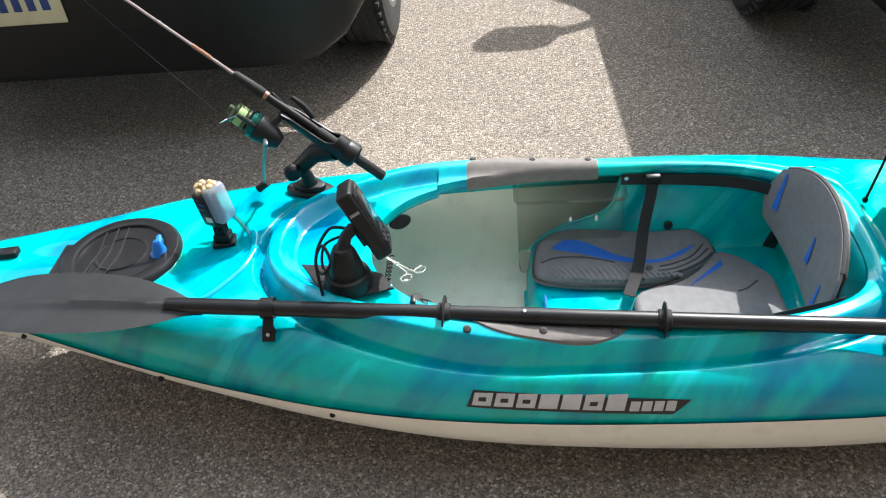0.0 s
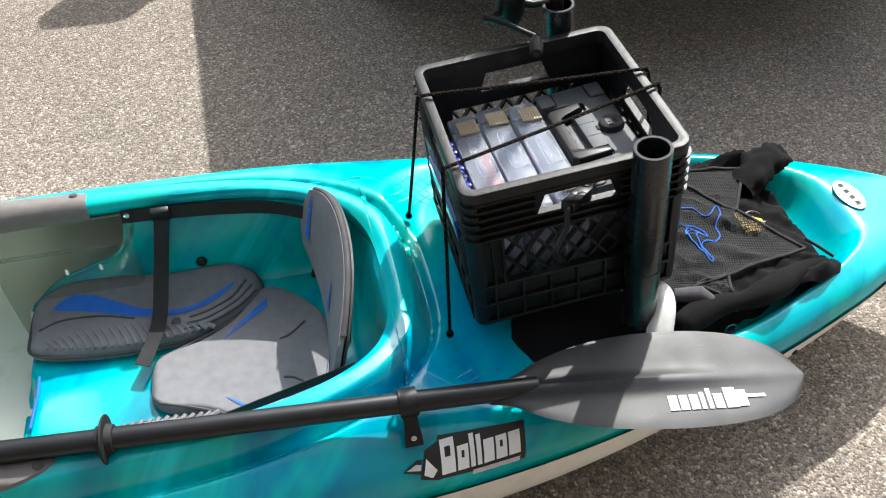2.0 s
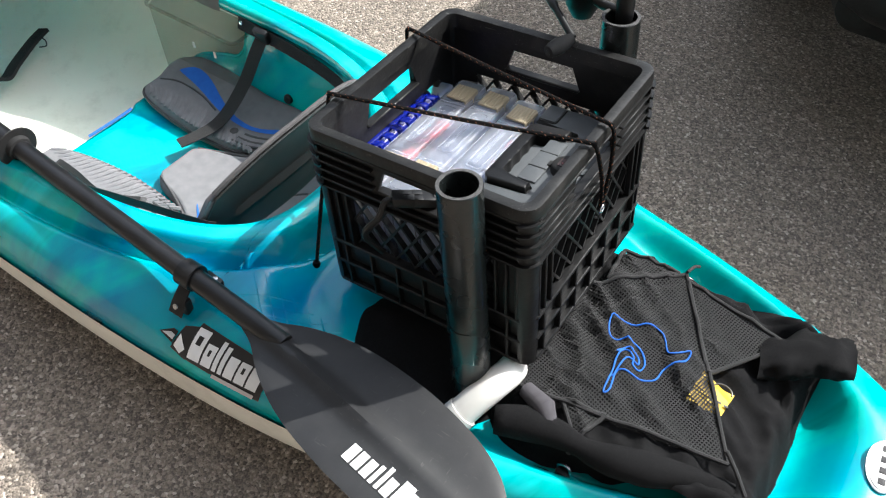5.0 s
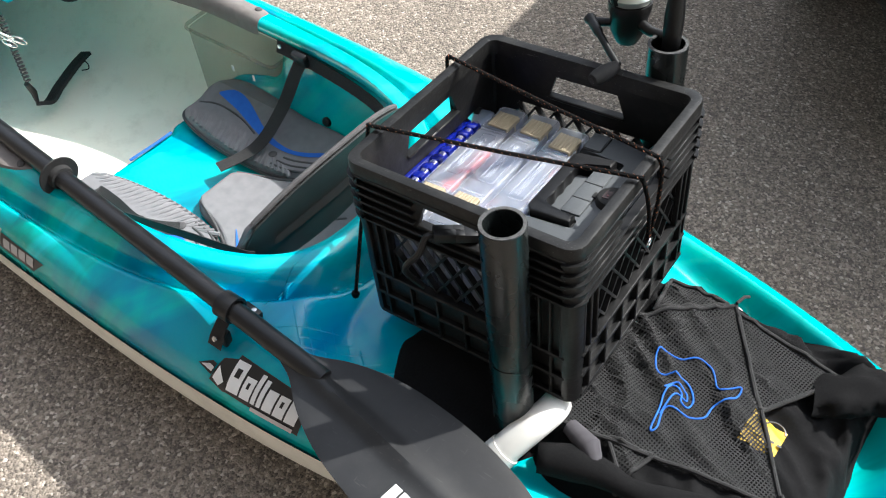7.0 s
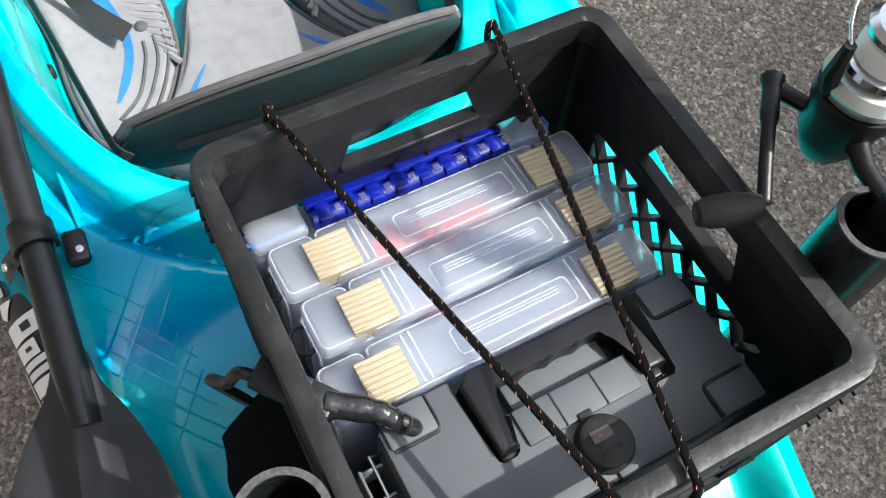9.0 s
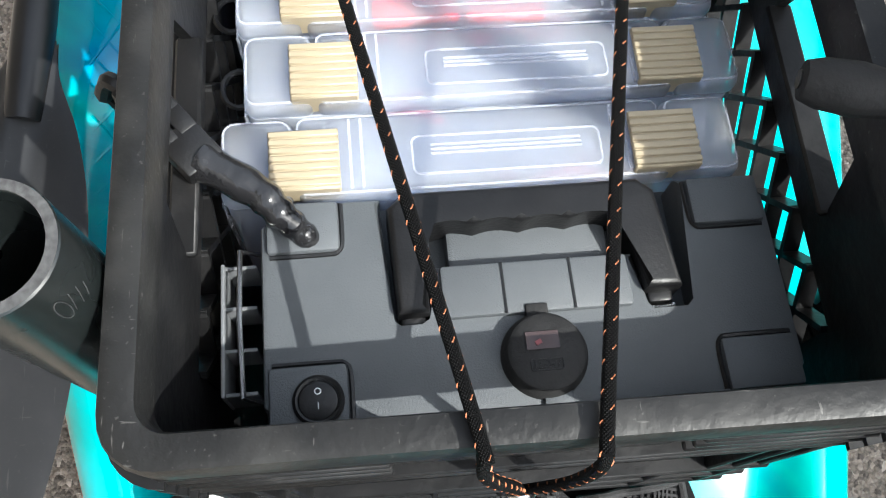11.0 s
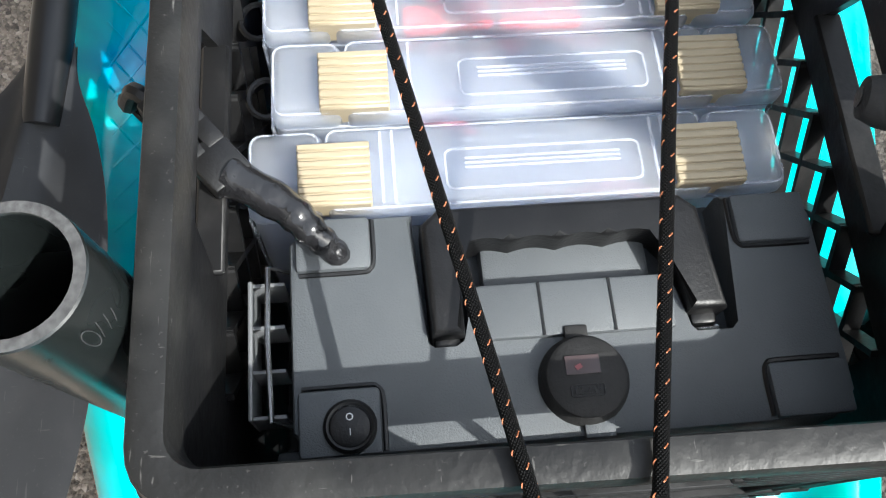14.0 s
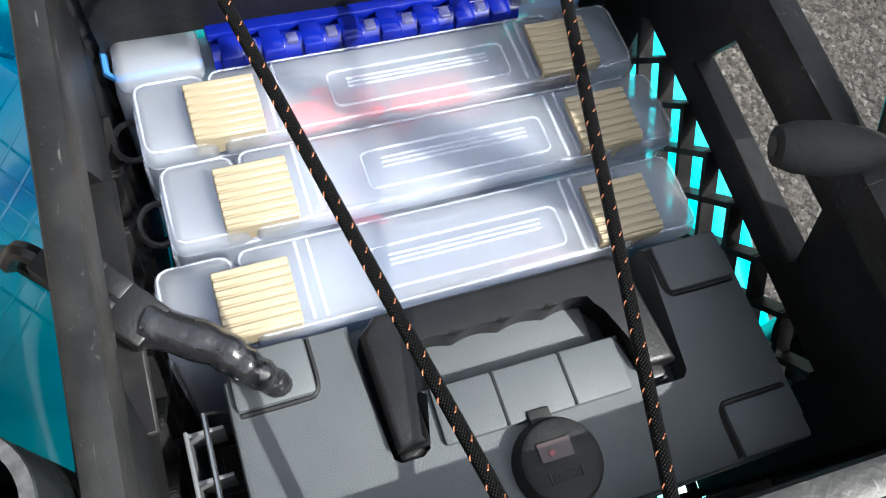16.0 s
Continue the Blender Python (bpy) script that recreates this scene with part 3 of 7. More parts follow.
def deck_height(x, y):
    w = half_width(x, y)
    q = min(1.0, abs(y) / w)
    zs, zc = lerp_table(SEAM, x), lerp_table(CROWN, x)
    z = zs + (zc - zs) * max(0.0, 1 - q ** 5) ** (1 / 2.8)
    d = ring_depth(x, y)
    rise = 0.02 + 0.021 * step(-0.75, -1.15, x) - 0.01 * step(-1.15, -1.4, x)
    up = step(-0.003, 0.018, d)
    over = step(0.036, 0.07, d)
    inner = 0.03 if x < -1.1 else 0.02
    z += rise * up - inner * over
    # the groove outside the ring
    z -= 0.024 * math.exp(-((d + 0.01) / 0.009) ** 2) * step(0.2, -0.2, x)
    # tank well behind the cockpit
    wx = (x - 0.2) / 0.42
    wy = abs(y) / max(0.02, w - 0.046)
    if abs(wx) < 1.4:
        t = (abs(wx) ** 4 + wy ** 4) ** 0.25
        z -= (0.034 + 0.018 * step(0.16, 0.3, x) + 0.02 * step(0.42, 0.54, x)) * step(1.04, 0.84, t)
    # a scoop on the deck before the cockpit and a dimple near the bow
    z -= 0.014 * math.exp(-(((x + 1.56) / 0.06) ** 2 + (y / 0.16) ** 2))
    z -= 0.015 * math.exp(-(((x + 1.95) / 0.06) ** 2 + ((abs(y) - 0.05) / 0.03) ** 2))
    return z


kayak = thing("kayak", pose(KX, KY, 0), "sit-in fishing kayak, marbled turquoise and blue deck over a white hull", "kayak")

ends = [0.0004, 0.0015, 0.004, 0.008, 0.014, 0.022, 0.032, 0.044]
xs = sorted({round(BOW_END + (STERN_END - BOW_END) * k / 210, 5) for k in range(211)} | {round(s, 5) for e in ends for s in (-1.23 + e, -0.25 - e, -1.23 - e, -0.25 + e)} | {round(-1.5 + 1.36 * k / 250, 5) for k in range(251)})
vs = [0, 0.02, 0.05] + [0.075 + 0.845 * k / 56 for k in range(57)] + [0.945, 0.965, 0.98, 0.99, 0.996, 1.0]


def deck_mesh():
    bm = bmesh.new()
    for s in (1, -1):
        rows = []
        for x in xs:
            o, w = opening(x), half_width(x, s)
            row = []
            if o > 0:
                z = deck_height(x, s * o)
                drop = 0.03
                row += [(x, s * (o + 0.008), z - drop), (x, s * (o - 0.001), z - 0.018), (x, s * (o - 0.003), z - 0.008)]
            else:
                z = deck_height(x, 0)
                row += [(x, 0, z)] * 3
            row += [(x, s * (o + (w - o) * v), deck_height(x, s * (o + (w - o) * v))) for v in vs]
            # a bulged side down to the seam
            rows.append(row)
        sheet(rows, bm)
    bmesh.ops.remove_doubles(bm, verts=bm.verts[:], dist=0.00005)
    bmesh.ops.dissolve_degenerate(bm, dist=0.00002, edges=bm.edges[:])
    return bm


deck = part("deck", deck_mesh(), TEAL, kayak, "marbled turquoise deck with a raised cockpit ring")
sol = deck.modifiers.new("thickness", "SOLIDIFY")
sol.thickness, sol.offset = 0.005, -1


def hull_mesh():
    bm = bmesh.new()
    for thick in (0.0, 0.006):
        rows = []
        for x in xs[::2] + [xs[-1]]:
            zs, k0, n = lerp_table(SEAM, x), max(0.0, lerp_table(KEEL, x)) + 0.003 + thick, lerp_table(FULL, x)
            wn_, wf = (max(0.004, half_width(x, side) + 0.003 - thick) for side in (-1, 1))
            half = []
            for k in range(19):
                a = k / 18 * math.pi / 2
                half.append((math.sin(a) ** (2 / n), k0 + (zs - k0) * (1 - max(0.0, math.cos(a)) ** (2 / n)) + 0.008 * math.sin(a)))
            rows.append([(x, -wn_ * y, z) for y, z in half[::-1]] + [(x, wf * y, z) for y, z in half[1:]])
        sheet(rows, bm)
    return bm


part("hull", hull_mesh(), WHITE_PE, kayak, "white moulded hull", smooth="all")


def side_point(x, g, lift):
    """A point on the deck's side, g metres up round the girth from the seam."""
    w = half_width(x)
    y, z, left = w, deck_height(x, -w), g
    for k in range(1, 400):
        y2 = w - 0.12 * (k / 400) ** 2
        z2 = deck_height(x, -y2)
        d = math.hypot(y2 - y, z2 - z)
        if d >= left:
            t = left / d
            ny, nz = (z2 - z) / d, (y - y2) / d
            return y + (y2 - y) * t + lift * ny, z + (z2 - z) * t + lift * nz
        left -= d
        y, z = y2, z2
    return y, z + lift


def side_patch(outline, lift, s=-1, n=8):
    """A thin sticker that follows the deck's side; the outline is of (x, girth), four corners."""
    (x0, z0), (x1, z1), (x2, z2), (x3, z3) = outline
    rows = []
    for j in range(5):
        v = j / 4
        row = []
        for i in range(n + 1):
            u = i / n
            x = (1 - v) * ((1 - u) * x0 + u * x1) + v * ((1 - u) * x3 + u * x2)
            g = (1 - v) * ((1 - u) * z0 + u * z1) + v * ((1 - u) * z3 + u * z2)
            y, z = side_point(x, g, lift)
            row.append((x, s * y, z))
        rows.append(row)
    return sheet(rows)


# rivets along the seam
for x in (-2.0, -1.668, -1.295, 0.42):
    for s in (1, -1):
        z = lerp_table(SEAM, x) - 0.012
        part("rivet", lathe([(0, 0.004), (0.004, 0.0035), (0.006, 0.001), (0.006, -0.004)], 12, pose(x, s * (half_width(x, s) + 0.001), z, 90 * s * -1, 0, 0)), BLACK, kayak)


# grey knee pads over the ring
def pad_mesh(s):
    rows = []
    for k in range(25):
        x = -1.036 + 0.301 * k / 24
        o = opening(x) - 0.001
        z0 = deck_height(x, s * o)
        end = 0.0 if 0 < k < 24 else -0.004
        wide = 0.048 if s > 0 else 0.012 + 0.027 * (1 - abs(k / 12 - 1) ** 5)
        row = [(x, s * (o + 0.006), z0 - 0.034), (x, s * (o - 0.006 - end), z0 - 0.026), (x, s * (o - 0.007 - end), z0 - 0.008)]
        for j in range(9):
            y = o + wide * j / 8
            row.append((x, s * y, deck_height(x, s * y) + 0.004 + end))
        y = o + wide + 0.002
        row.append((x, s * y, deck_height(x, s * y) + 0.0005))
        rows.append(row)
    return sheet(rows)


for s in (1, -1):
    pad = part("knee_pad", pad_mesh(s), GREY_PAD, kayak, "grey padded grip")
    for x in (-1.022, -0.885, -0.757):
        y = 0.284 if s > 0 else 0.276
        part("button", lathe([(0, 0.004), (0.005, 0.0035), (0.0075, 0.001), (0.0075, -0.003)], 14, pose(x, s * y, deck_height(x, s * y) + 0.004, -12 * s if s > 0 else 40, 0, 0)), FOAM_DARK, pad)

# the bow hatch
HX, HY = -1.776, -0.004
HZ = deck_height(HX, 0)
hatch = part("hatch_cover", lathe([(0, 0.011), (0.05, 0.0105), (0.052, 0.013), (0.056, 0.013), (0.058, 0.0105), (0.094, 0.009), (0.097, 0.015), (0.104, 0.017), (0.122, 0.015), (0.128, 0.009), (0.13, 0.0), (0.132, -0.03)], 56, pose(HX, HY, HZ + 0.004)), HATCH, kayak, "round black rubber hatch lid")
bm = bmesh.new()
for k in range(3):
    tube([(HX - 0.06 + 0.024 * k + 0.05 * (0.2 - abs(j - 4) * 0.05), HY + 0.09 * (j / 4 - 1), HZ + 0.0155) for j in range(9)], 0.0022, 6, bm)
part("moulded_rib", bm, HATCH, hatch)
knob = [(0, 0.036), (0.006, 0.034), (0.012, 0.022), (0.016, 0.008), (0.02, 0.004), (0.02, 0)]
bm = lathe(knob, 18, pose(-1.688, -0.006, HZ + 0.012))
box(0.012, 0.05, 0.022, pose(-1.69, 0.008, HZ + 0.014, 14, 0, 12), 0.005, 2, bm)
part("knob", bm, BLUE_PLASTIC, hatch, "blue turning knob")
part("hinge_tab", box(0.03, 0.1, 0.012, pose(HX - 0.132, HY, HZ - 0.004), 0.004), HATCH, hatch)
part("ring_seat", lathe([(0.132, 0.004), (0.142, 0.006), (0.15, 0.002), (0.156, -0.012)], 56, pose(HX, HY, HZ - 0.004)), TEAL, kayak)
part("deck_fitting", box(0.05, 0.03, 0.018, pose(-2.075, 0.055, deck_height(-2.075, 0.055) - 0.003, 0, 0, 8), 0.006), BLACK, kayak)

# the dash beside the hatch: raised ribs that run back to the ring
for s in (1, -1):
    pts = [(-1.60, s * 0.17), (-1.55, s * 0.13), (-1.5, s * 0.06), (-1.485, s * 0.0)]
    line = [Vector((p.x, p.y, deck_height(p.x, p.y) - 0.004)) for p in spline([(a, b, 0) for a, b in pts], 8)]
    part("moulded_ridge", tube(line, 0.011, 10), TEAL, kayak)


# the seat
def tub_wall(x):
    return lerp_table([(-0.92, 0.06), (-0.9, 0.09), (-0.856, 0.135), (-0.827, 0.154), (-0.763, 0.18), (-0.712, 0.203), (-0.69, 0.245), (-0.682, 0.29), (-0.676, 0.3), (-0.66, 0.3), (-0.5, 0.3), (-0.3, 0.3)], x)


def rise(x, a):
    """How far the thigh cushions curl up the sides."""
    return 0.6 * step(0.15, 0.27, a) * step(-0.45, -0.52, x)


def tub_height(x, y):
    a = abs(y)
    pan = 0.092 + 0.07 * rise(x, a) - 0.012 * step(0.12, 0.0, a) * step(-0.75, -0.5, x)
    z = pan + (tub_wall(x) - pan) * step(0.236, 0.262, a)
    z += (0.3 - pan) * step(-0.305, -0.25, x) * step(0.262, 0.2, a)
    z -= (pan - 0.02) * step(-0.872, -0.9, x) * step(0.1, 0.06, a)
    z -= (pan - 0.02) * step(-0.885, -0.91, x) * step(0.05, 0.1, a)
    return z


rows = [[(x, y + 0.008, tub_height(x, y)) for y in [-0.262 + 0.524 * j / 84 for j in range(85)]] for x in [-0.915 + 0.672 * i / 96 for i in range(97)]]
tub = part("seat_tub", sheet(rows), TEAL, kayak, "turquoise moulded seat tub", smooth="all")
sol = tub.modifiers.new("thickness", "SOLIDIFY")
sol.thickness, sol.offset = 0.004, 0
for s in (1, -1):
    edge = [(-0.905 + 0.224 * k / 30, s * 0.263 + 0.008, tub_wall(-0.905 + 0.224 * k / 30)) for k in range(31)]
    part("tub_lip", tube(edge, 0.004, 8), TEAL, kayak)
    part("wall_plug", lathe([(0, 0.004), (0.008, 0.003), (0.0105, 0), (0.0105, -0.004)], 16, pose(-0.567, s * 0.239 + 0.006, 0.166, 82 * s, 0, 0)), BLACK, kayak)


PADZ, PADY = 0.111, 0.015


def curved_pad(outline, s, thick, nx=46, ny=16):
    """A cushion over the tub's floor, its edges rounded."""
    pts = spline([(a, b, 0) for a, b in outline], 8, True)
    x0, x1 = min(p.x for p in pts), max(p.x for p in pts)
    rows = []
    for i in range(nx + 1):
        t = 0.5 - 0.5 * math.cos(math.pi * i / nx)
        x = x0 + 0.0008 + (x1 - x0 - 0.0016) * t
        hits = []
        for a, b in zip(pts, pts[1:] + pts[:1]):
            if (a.x - x) * (b.x - x) <= 0 and a.x != b.x:
                hits.append(a.y + (x - a.x) / (b.x - a.x) * (b.y - a.y))
        lo, hi = min(hits), max(hits)
        end = min(1.0, min(x - x0, x1 - x) / 0.012) ** 0.5
        row = []
        for j in range(ny + 1):
            v = 0.5 - 0.5 * math.cos(math.pi * j / ny)
            y = lo + (hi - lo) * v
            e = min(1.0, min(v, 1 - v) * (hi - lo) / 0.01) ** 0.5
            row.append((x, s * y + PADY, PADZ - 0.012 + 0.07 * rise(x, abs(y)) + (thick + 0.012) * e * end))
        rows.append(row)
    return sheet(rows)


def pad_top(x, y, s, lift):
    return Vector((x, s * y + PADY, PADZ + 0.014 + 0.07 * rise(x, abs(y)) + lift))


def pad_patch(lo, hi, x0, x1, s, lift, n=24):
    """A stripe on a cushion between two curves of (x, y)."""
    rows = []
    for k in range(n + 1):
        x = x0 + (x1 - x0) * k / n
        a, b = lerp_table(lo, x), lerp_table(hi, x)
        rows.append([pad_top(x, a + (b - a) * j / 4, s, lift) for j in range(5)])
    return sheet(rows)


THIGH = [(-0.892, 0.15), (-0.876, 0.215), (-0.82, 0.246), (-0.725, 0.248), (-0.626, 0.236), (-0.535, 0.238), (-0.476, 0.226), (-0.462, 0.18), (-0.5, 0.138), (-0.577, 0.094), (-0.686, 0.082), (-0.796, 0.09), (-0.878, 0.112)]
MIDDLE = [(-0.672, 0.0), (-0.668, 0.04), (-0.64, 0.066), (-0.575, 0.086), (-0.515, 0.125), (-0.462, 0.19), (-0.43, 0.185), (-0.39, 0.15), (-0.355, 0.1), (-0.345, 0.05), (-0.345, 0.0)]
for s in (1, -1):
    thigh = part("thigh_cushion", curved_pad(THIGH, s, 0.014), FOAM, kayak, "grey moulded foam cushion with a blue stripe", smooth="all")
    part("stripe", pad_patch([(-0.845, 0.192), (-0.78, 0.179), (-0.668, 0.147), (-0.6, 0.144), (-0.54, 0.168), (-0.512, 0.188)], [(-0.845, 0.196), (-0.82, 0.211), (-0.785, 0.211), (-0.668, 0.163), (-0.6, 0.155), (-0.54, 0.179), (-0.512, 0.192)], -0.845, -0.512, s, 0.0016), BLUE_TRIM, thigh, "blue stripe", smooth="all")
    # grooves drawn as thin bars of darker foam
    for line, r in (([(-0.872, 0.158), (-0.83, 0.172), (-0.76, 0.168), (-0.7, 0.15)], 0.0024), ([(-0.6, 0.13), (-0.57, 0.137), (-0.52, 0.163), (-0.49, 0.196)], 0.0028), ([(-0.605, 0.115), (-0.565, 0.122), (-0.515, 0.15), (-0.48, 0.185)], 0.0026), ([(-0.61, 0.102), (-0.565, 0.108), (-0.51, 0.137), (-0.472, 0.172)], 0.0024)):
        part("dark_groove", tube([pad_top(p.x, p.y, s, -0.0004) for p in spline([(a, b, 0) for a, b in line], 8)], r, 6), FOAM_DARK, thigh)
    for k in range(22):
        x = -0.868 + 0.0142 * k
        top = lerp_table([(-0.87, 0.13), (-0.82, 0.138), (-0.72, 0.142), (-0.64, 0.13), (-0.57, 0.11)], x)
        foot = lerp_table([(-0.87, 0.112), (-0.8, 0.096), (-0.69, 0.087), (-0.58, 0.096)], x)
        part("rib", tube([pad_top(x + 0.016, foot, s, -0.0032), pad_top(x + 0.006, (foot + top) / 2, s, -0.0014), pad_top(x - 0.008, top, s, -0.0036)], 0.0046, 6), FOAM, thigh)
    part("button", lathe([(0, 0.004), (0.006, 0.0035), (0.009, 0.001), (0.009, 0)], 16, Matrix.Translation(pad_top(-0.624, 0.124, s, 0.001))), FOAM_DARK, thigh)
    part("piping", tube([pad_top(p.x, p.y, s, -0.015) for p in spline([(a, b, 0) for a, b in THIGH], 6, True)], 0.0032, 6, closed=True), FOAM_DARK, thigh)
cushion = part("seat_cushion", curved_pad(MIDDLE + [(a, -b) for a, b in MIDDLE[-2:0:-1]], 1, 0.006, 44, 40), FOAM, kayak, "grey foam seat cushion", smooth="all")
for s in (1, -1):
    part("stripe", pad_patch([(-0.54, 0.066), (-0.456, 0.132)], [(-0.54, 0.068), (-0.456, 0.152)], -0.54, -0.456, s, -0.0065), BLUE_TRIM, cushion, "blue stripe", smooth="all")
    part("dark_groove", tube([pad_top(p.x, p.y, s, -0.0085) for p in spline([(-0.44, 0.045, 0), (-0.42, 0.052, 0), (-0.39, 0.078, 0)], 5)], 0.0026, 6), FOAM_DARK, cushion)
    part("seam_line", tube([pad_top(p.x, p.y, s, -0.011) for p in spline([(-0.655, 0.05, 0), (-0.57, 0.086, 0), (-0.5, 0.128, 0), (-0.46, 0.18, 0)], 6)], 0.003, 6), FOAM_DARK, cushion)
part("lacing", tube([(-0.868, 0.08, 0.104), (-0.866, 0.04, 0.105), (-0.872, -0.03, 0.102)], 0.0028, 8), BLUE_TRIM, kayak, "blue cord")


# the backrest: a curved padded slab that leans aft
def back_point(u, v, off):
    """u -1 to 1 across, v 0 to 1 up."""
    y = 0.01 + 0.205 * u
    top = 0.405 - 0.075 * abs(u) ** 2.4
    z = 0.215 + 0.01 * u * u + (top - 0.215 - 0.01 * u * u) * v
    x = -0.303 - 0.026 * u * u + (z - 0.4) * 0.22
    return Vector((x + off, y, z))


def slab(off0, off1, shrink=1.0, bm=None):
    out = bm or bmesh.new()
    n, m = 36, 12
    def edge(u, v):
        # round corners
        r = 1 - 0.5 * max(0, abs(u) - 0.8) / 0.2 * max(0.0, abs(v - 0.5) * 2 - 0.4) / 0.6
        return u * shrink * (1 if abs(u) < 0.8 else 0.8 / abs(u) + (1 - 0.8 / abs(u)) * r), 0.5 + (v - 0.5) * shrink
    front = [[back_point(*edge(-1 + 2 * i / n, j / m), off0 - 0.006 * (1 - (2 * j / m - 1) ** 4) * (1 - (2 * i / n - 1) ** 6)) for i in range(n + 1)] for j in range(m + 1)]
    back = [[back_point(*edge(-1 + 2 * i / n, j / m), off1 + 0.004 * (1 - (2 * j / m - 1) ** 4) * (1 - (2 * i / n - 1) ** 6)) for i in range(n + 1)] for j in range(m + 1)]
    sheet(front, out)
    sheet(back, out)
    loop = lambda g: g[0] + [r[-1] for r in g[1:-1]] + g[-1][::-1] + [r[0] for r in g[-2:0:-1]]
    a, b = loop(front), loop(back)
    sheet([a + a[:1], b + b[:1]], out)
    bmesh.ops.remove_doubles(out, verts=out.verts[:], dist=0.0003)
    return out


backrest = part("backrest", slab(-0.008, 0.0), FOAM, kayak, "grey padded backrest")
part("back_panel", slab(0.0045, 0.008, 0.97), material("black_backing", (0.014, 0.016, 0.016), (0.02, 0.022, 0.022), rough=0.5, scale=40, bump=0.3, bump_scale=500), backrest, "black backing panel")
n = 40
rim = [back_point(-1 + 2 * k / n, 1.0, -0.002) for k in range(3, n - 2)]
part("piping", tube(rim, 0.0048, 8), FOAM_DARK, backrest)
for u, a, b in ((0.72, 0.3, 0.92), (-0.2, 0.3, 0.6), (-0.72, 0.15, 0.5)):
    rows = [[back_point(u + 0.05 * w * (1 - t * 0.7) + 0.04 * t, a + (b - a) * t, -0.0165 + 0.004 * abs(u) ** 4) for w in (-1, 0, 1)] for t in [k / 6 for k in range(7)]]
    part("stripe", sheet(rows), BLUE_TRIM, backrest, "blue stripe")
rows = [[back_point(u, v, 0.0145) for u in [-0.72 + 1.4 * k / 20 for k in range(21)]] for v in (0.45, 0.52, 0.6)]
part("back_strap", sheet(rows), WEBBING, backrest)


def ribbon(points, width, across, mat, name, parent, label="", thick=0.002, n=8):
    """A flat strap along a smooth line; across is its width's direction."""
    line = spline(points, n)
    a = Vector(across).normalized() * width / 2
    bm = bmesh.new()
    rows = []
    for i, p in enumerate(line):
        d = (line[min(i + 1, len(line) - 1)] - line[max(i - 1, 0)]).normalized()
        w = (a - d * a.dot(d)).normalized() * width / 2
        nrm = d.cross(w).normalized() * thick / 2
        rows.append([p - w - nrm, p + w - nrm, p + w + nrm, p - w + nrm, p - w - nrm])
    sheet(rows, bm)
    bm.faces.new([bm.verts.new(v) for v in rows[0][:4]])
    bm.faces.new([bm.verts.new(v) for v in rows[-1][:4]])
    return part(name, bm, mat, parent, label)


ribbon([(-0.683, 0.251, 0.301), (-0.6, 0.25, 0.298), (-0.5, 0.243, 0.294), (-0.42, 0.228, 0.292), (-0.36, 0.205, 0.287), (-0.325, 0.186, 0.284)], 0.026, (0, 0.25, 1), WEBBING, "side_strap", kayak, "black webbing strap")
ribbon([(-0.612, 0.246, 0.303), (-0.618, 0.226, 0.272), (-0.635, 0.19, 0.2), (-0.652, 0.125, 0.142), (-0.683, 0.044, 0.128)], 0.027, (1, 0.2, 0), WEBBING, "adjuster_strap", kayak, "black webbing strap")
part("buckle", box(0.034, 0.014, 0.03, pose(-0.613, 0.246, 0.288, 14, 0, 0), 0.004), BLACK, kayak)
part("bolt", lathe([(0, 0.004), (0.005, 0.002), (0.005, 0)], 10, pose(-0.672, 0.248, 0.306, 80, 0, 0)), STEEL, kayak)
ribbon([(-0.325, -0.182, 0.306), (-0.343, -0.194, 0.312), (-0.42, -0.202, 0.298), (-0.52, -0.211, 0.277), (-0.62, -0.221, 0.256), (-0.71, -0.229, 0.238)], 0.013, (0, 0.4, 1), WEBBING, "side_strap", kayak, "black webbing strap")
ribbon([(-0.74, -0.2, 0.215), (-0.715, -0.195, 0.232), (-0.69, -0.185, 0.21), (-0.655, -0.17, 0.165), (-0.6, -0.13, 0.15)], 0.026, (0.5, 1, 0), WEBBING, "adjuster_strap", kayak, "black webbing strap")
for s in (1, -1):
    part("hinge_plate", box(0.03, 0.01, 0.06, pose(-0.352, 0.01 + s * 0.16, 0.15, 0, 18, 0), 0.004), BLACK, kayak)

# deck fittings astern
for x, y in ((0.315, 0.214), (0.306, -0.195)):
    z = deck_height(x, y)
    eye = part("deck_eye", box(0.02, 0.014, 0.012, pose(x, y, z - 0.002), 0.004), BLACK, kayak)
    part("shackle", tube([(x + 0.009 * math.cos(a), y, z + 0.014 + 0.009 * math.sin(a)) for a in [k * math.pi / 6 for k in range(12)]], 0.0025, 8, closed=True), STEEL, eye)
bm = lathe([(0, 0.012), (0.008, 0.011), (0.011, 0.006), (0.016, 0.004), (0.017, 0)], 18, pose(0.79, -0.005, deck_height(0.79, 0) - 0.002, 0, 22, 0))
part("drain_plug", bm, BLUE_PLASTIC, kayak, "blue drain plug")
ov = [(0.022 * math.cos(a), 0.04 * math.sin(a)) for a in [k * 2 * math.pi / 28 for k in range(28)]]
badge = part("oval_badge", prism(ov, 0, 0.003, 0.001, pose(0.655, 0.028, deck_height(0.655, 0.028) + 0.0035, 4, -2, 8)), DULL_METAL, kayak, "oval grey badge")
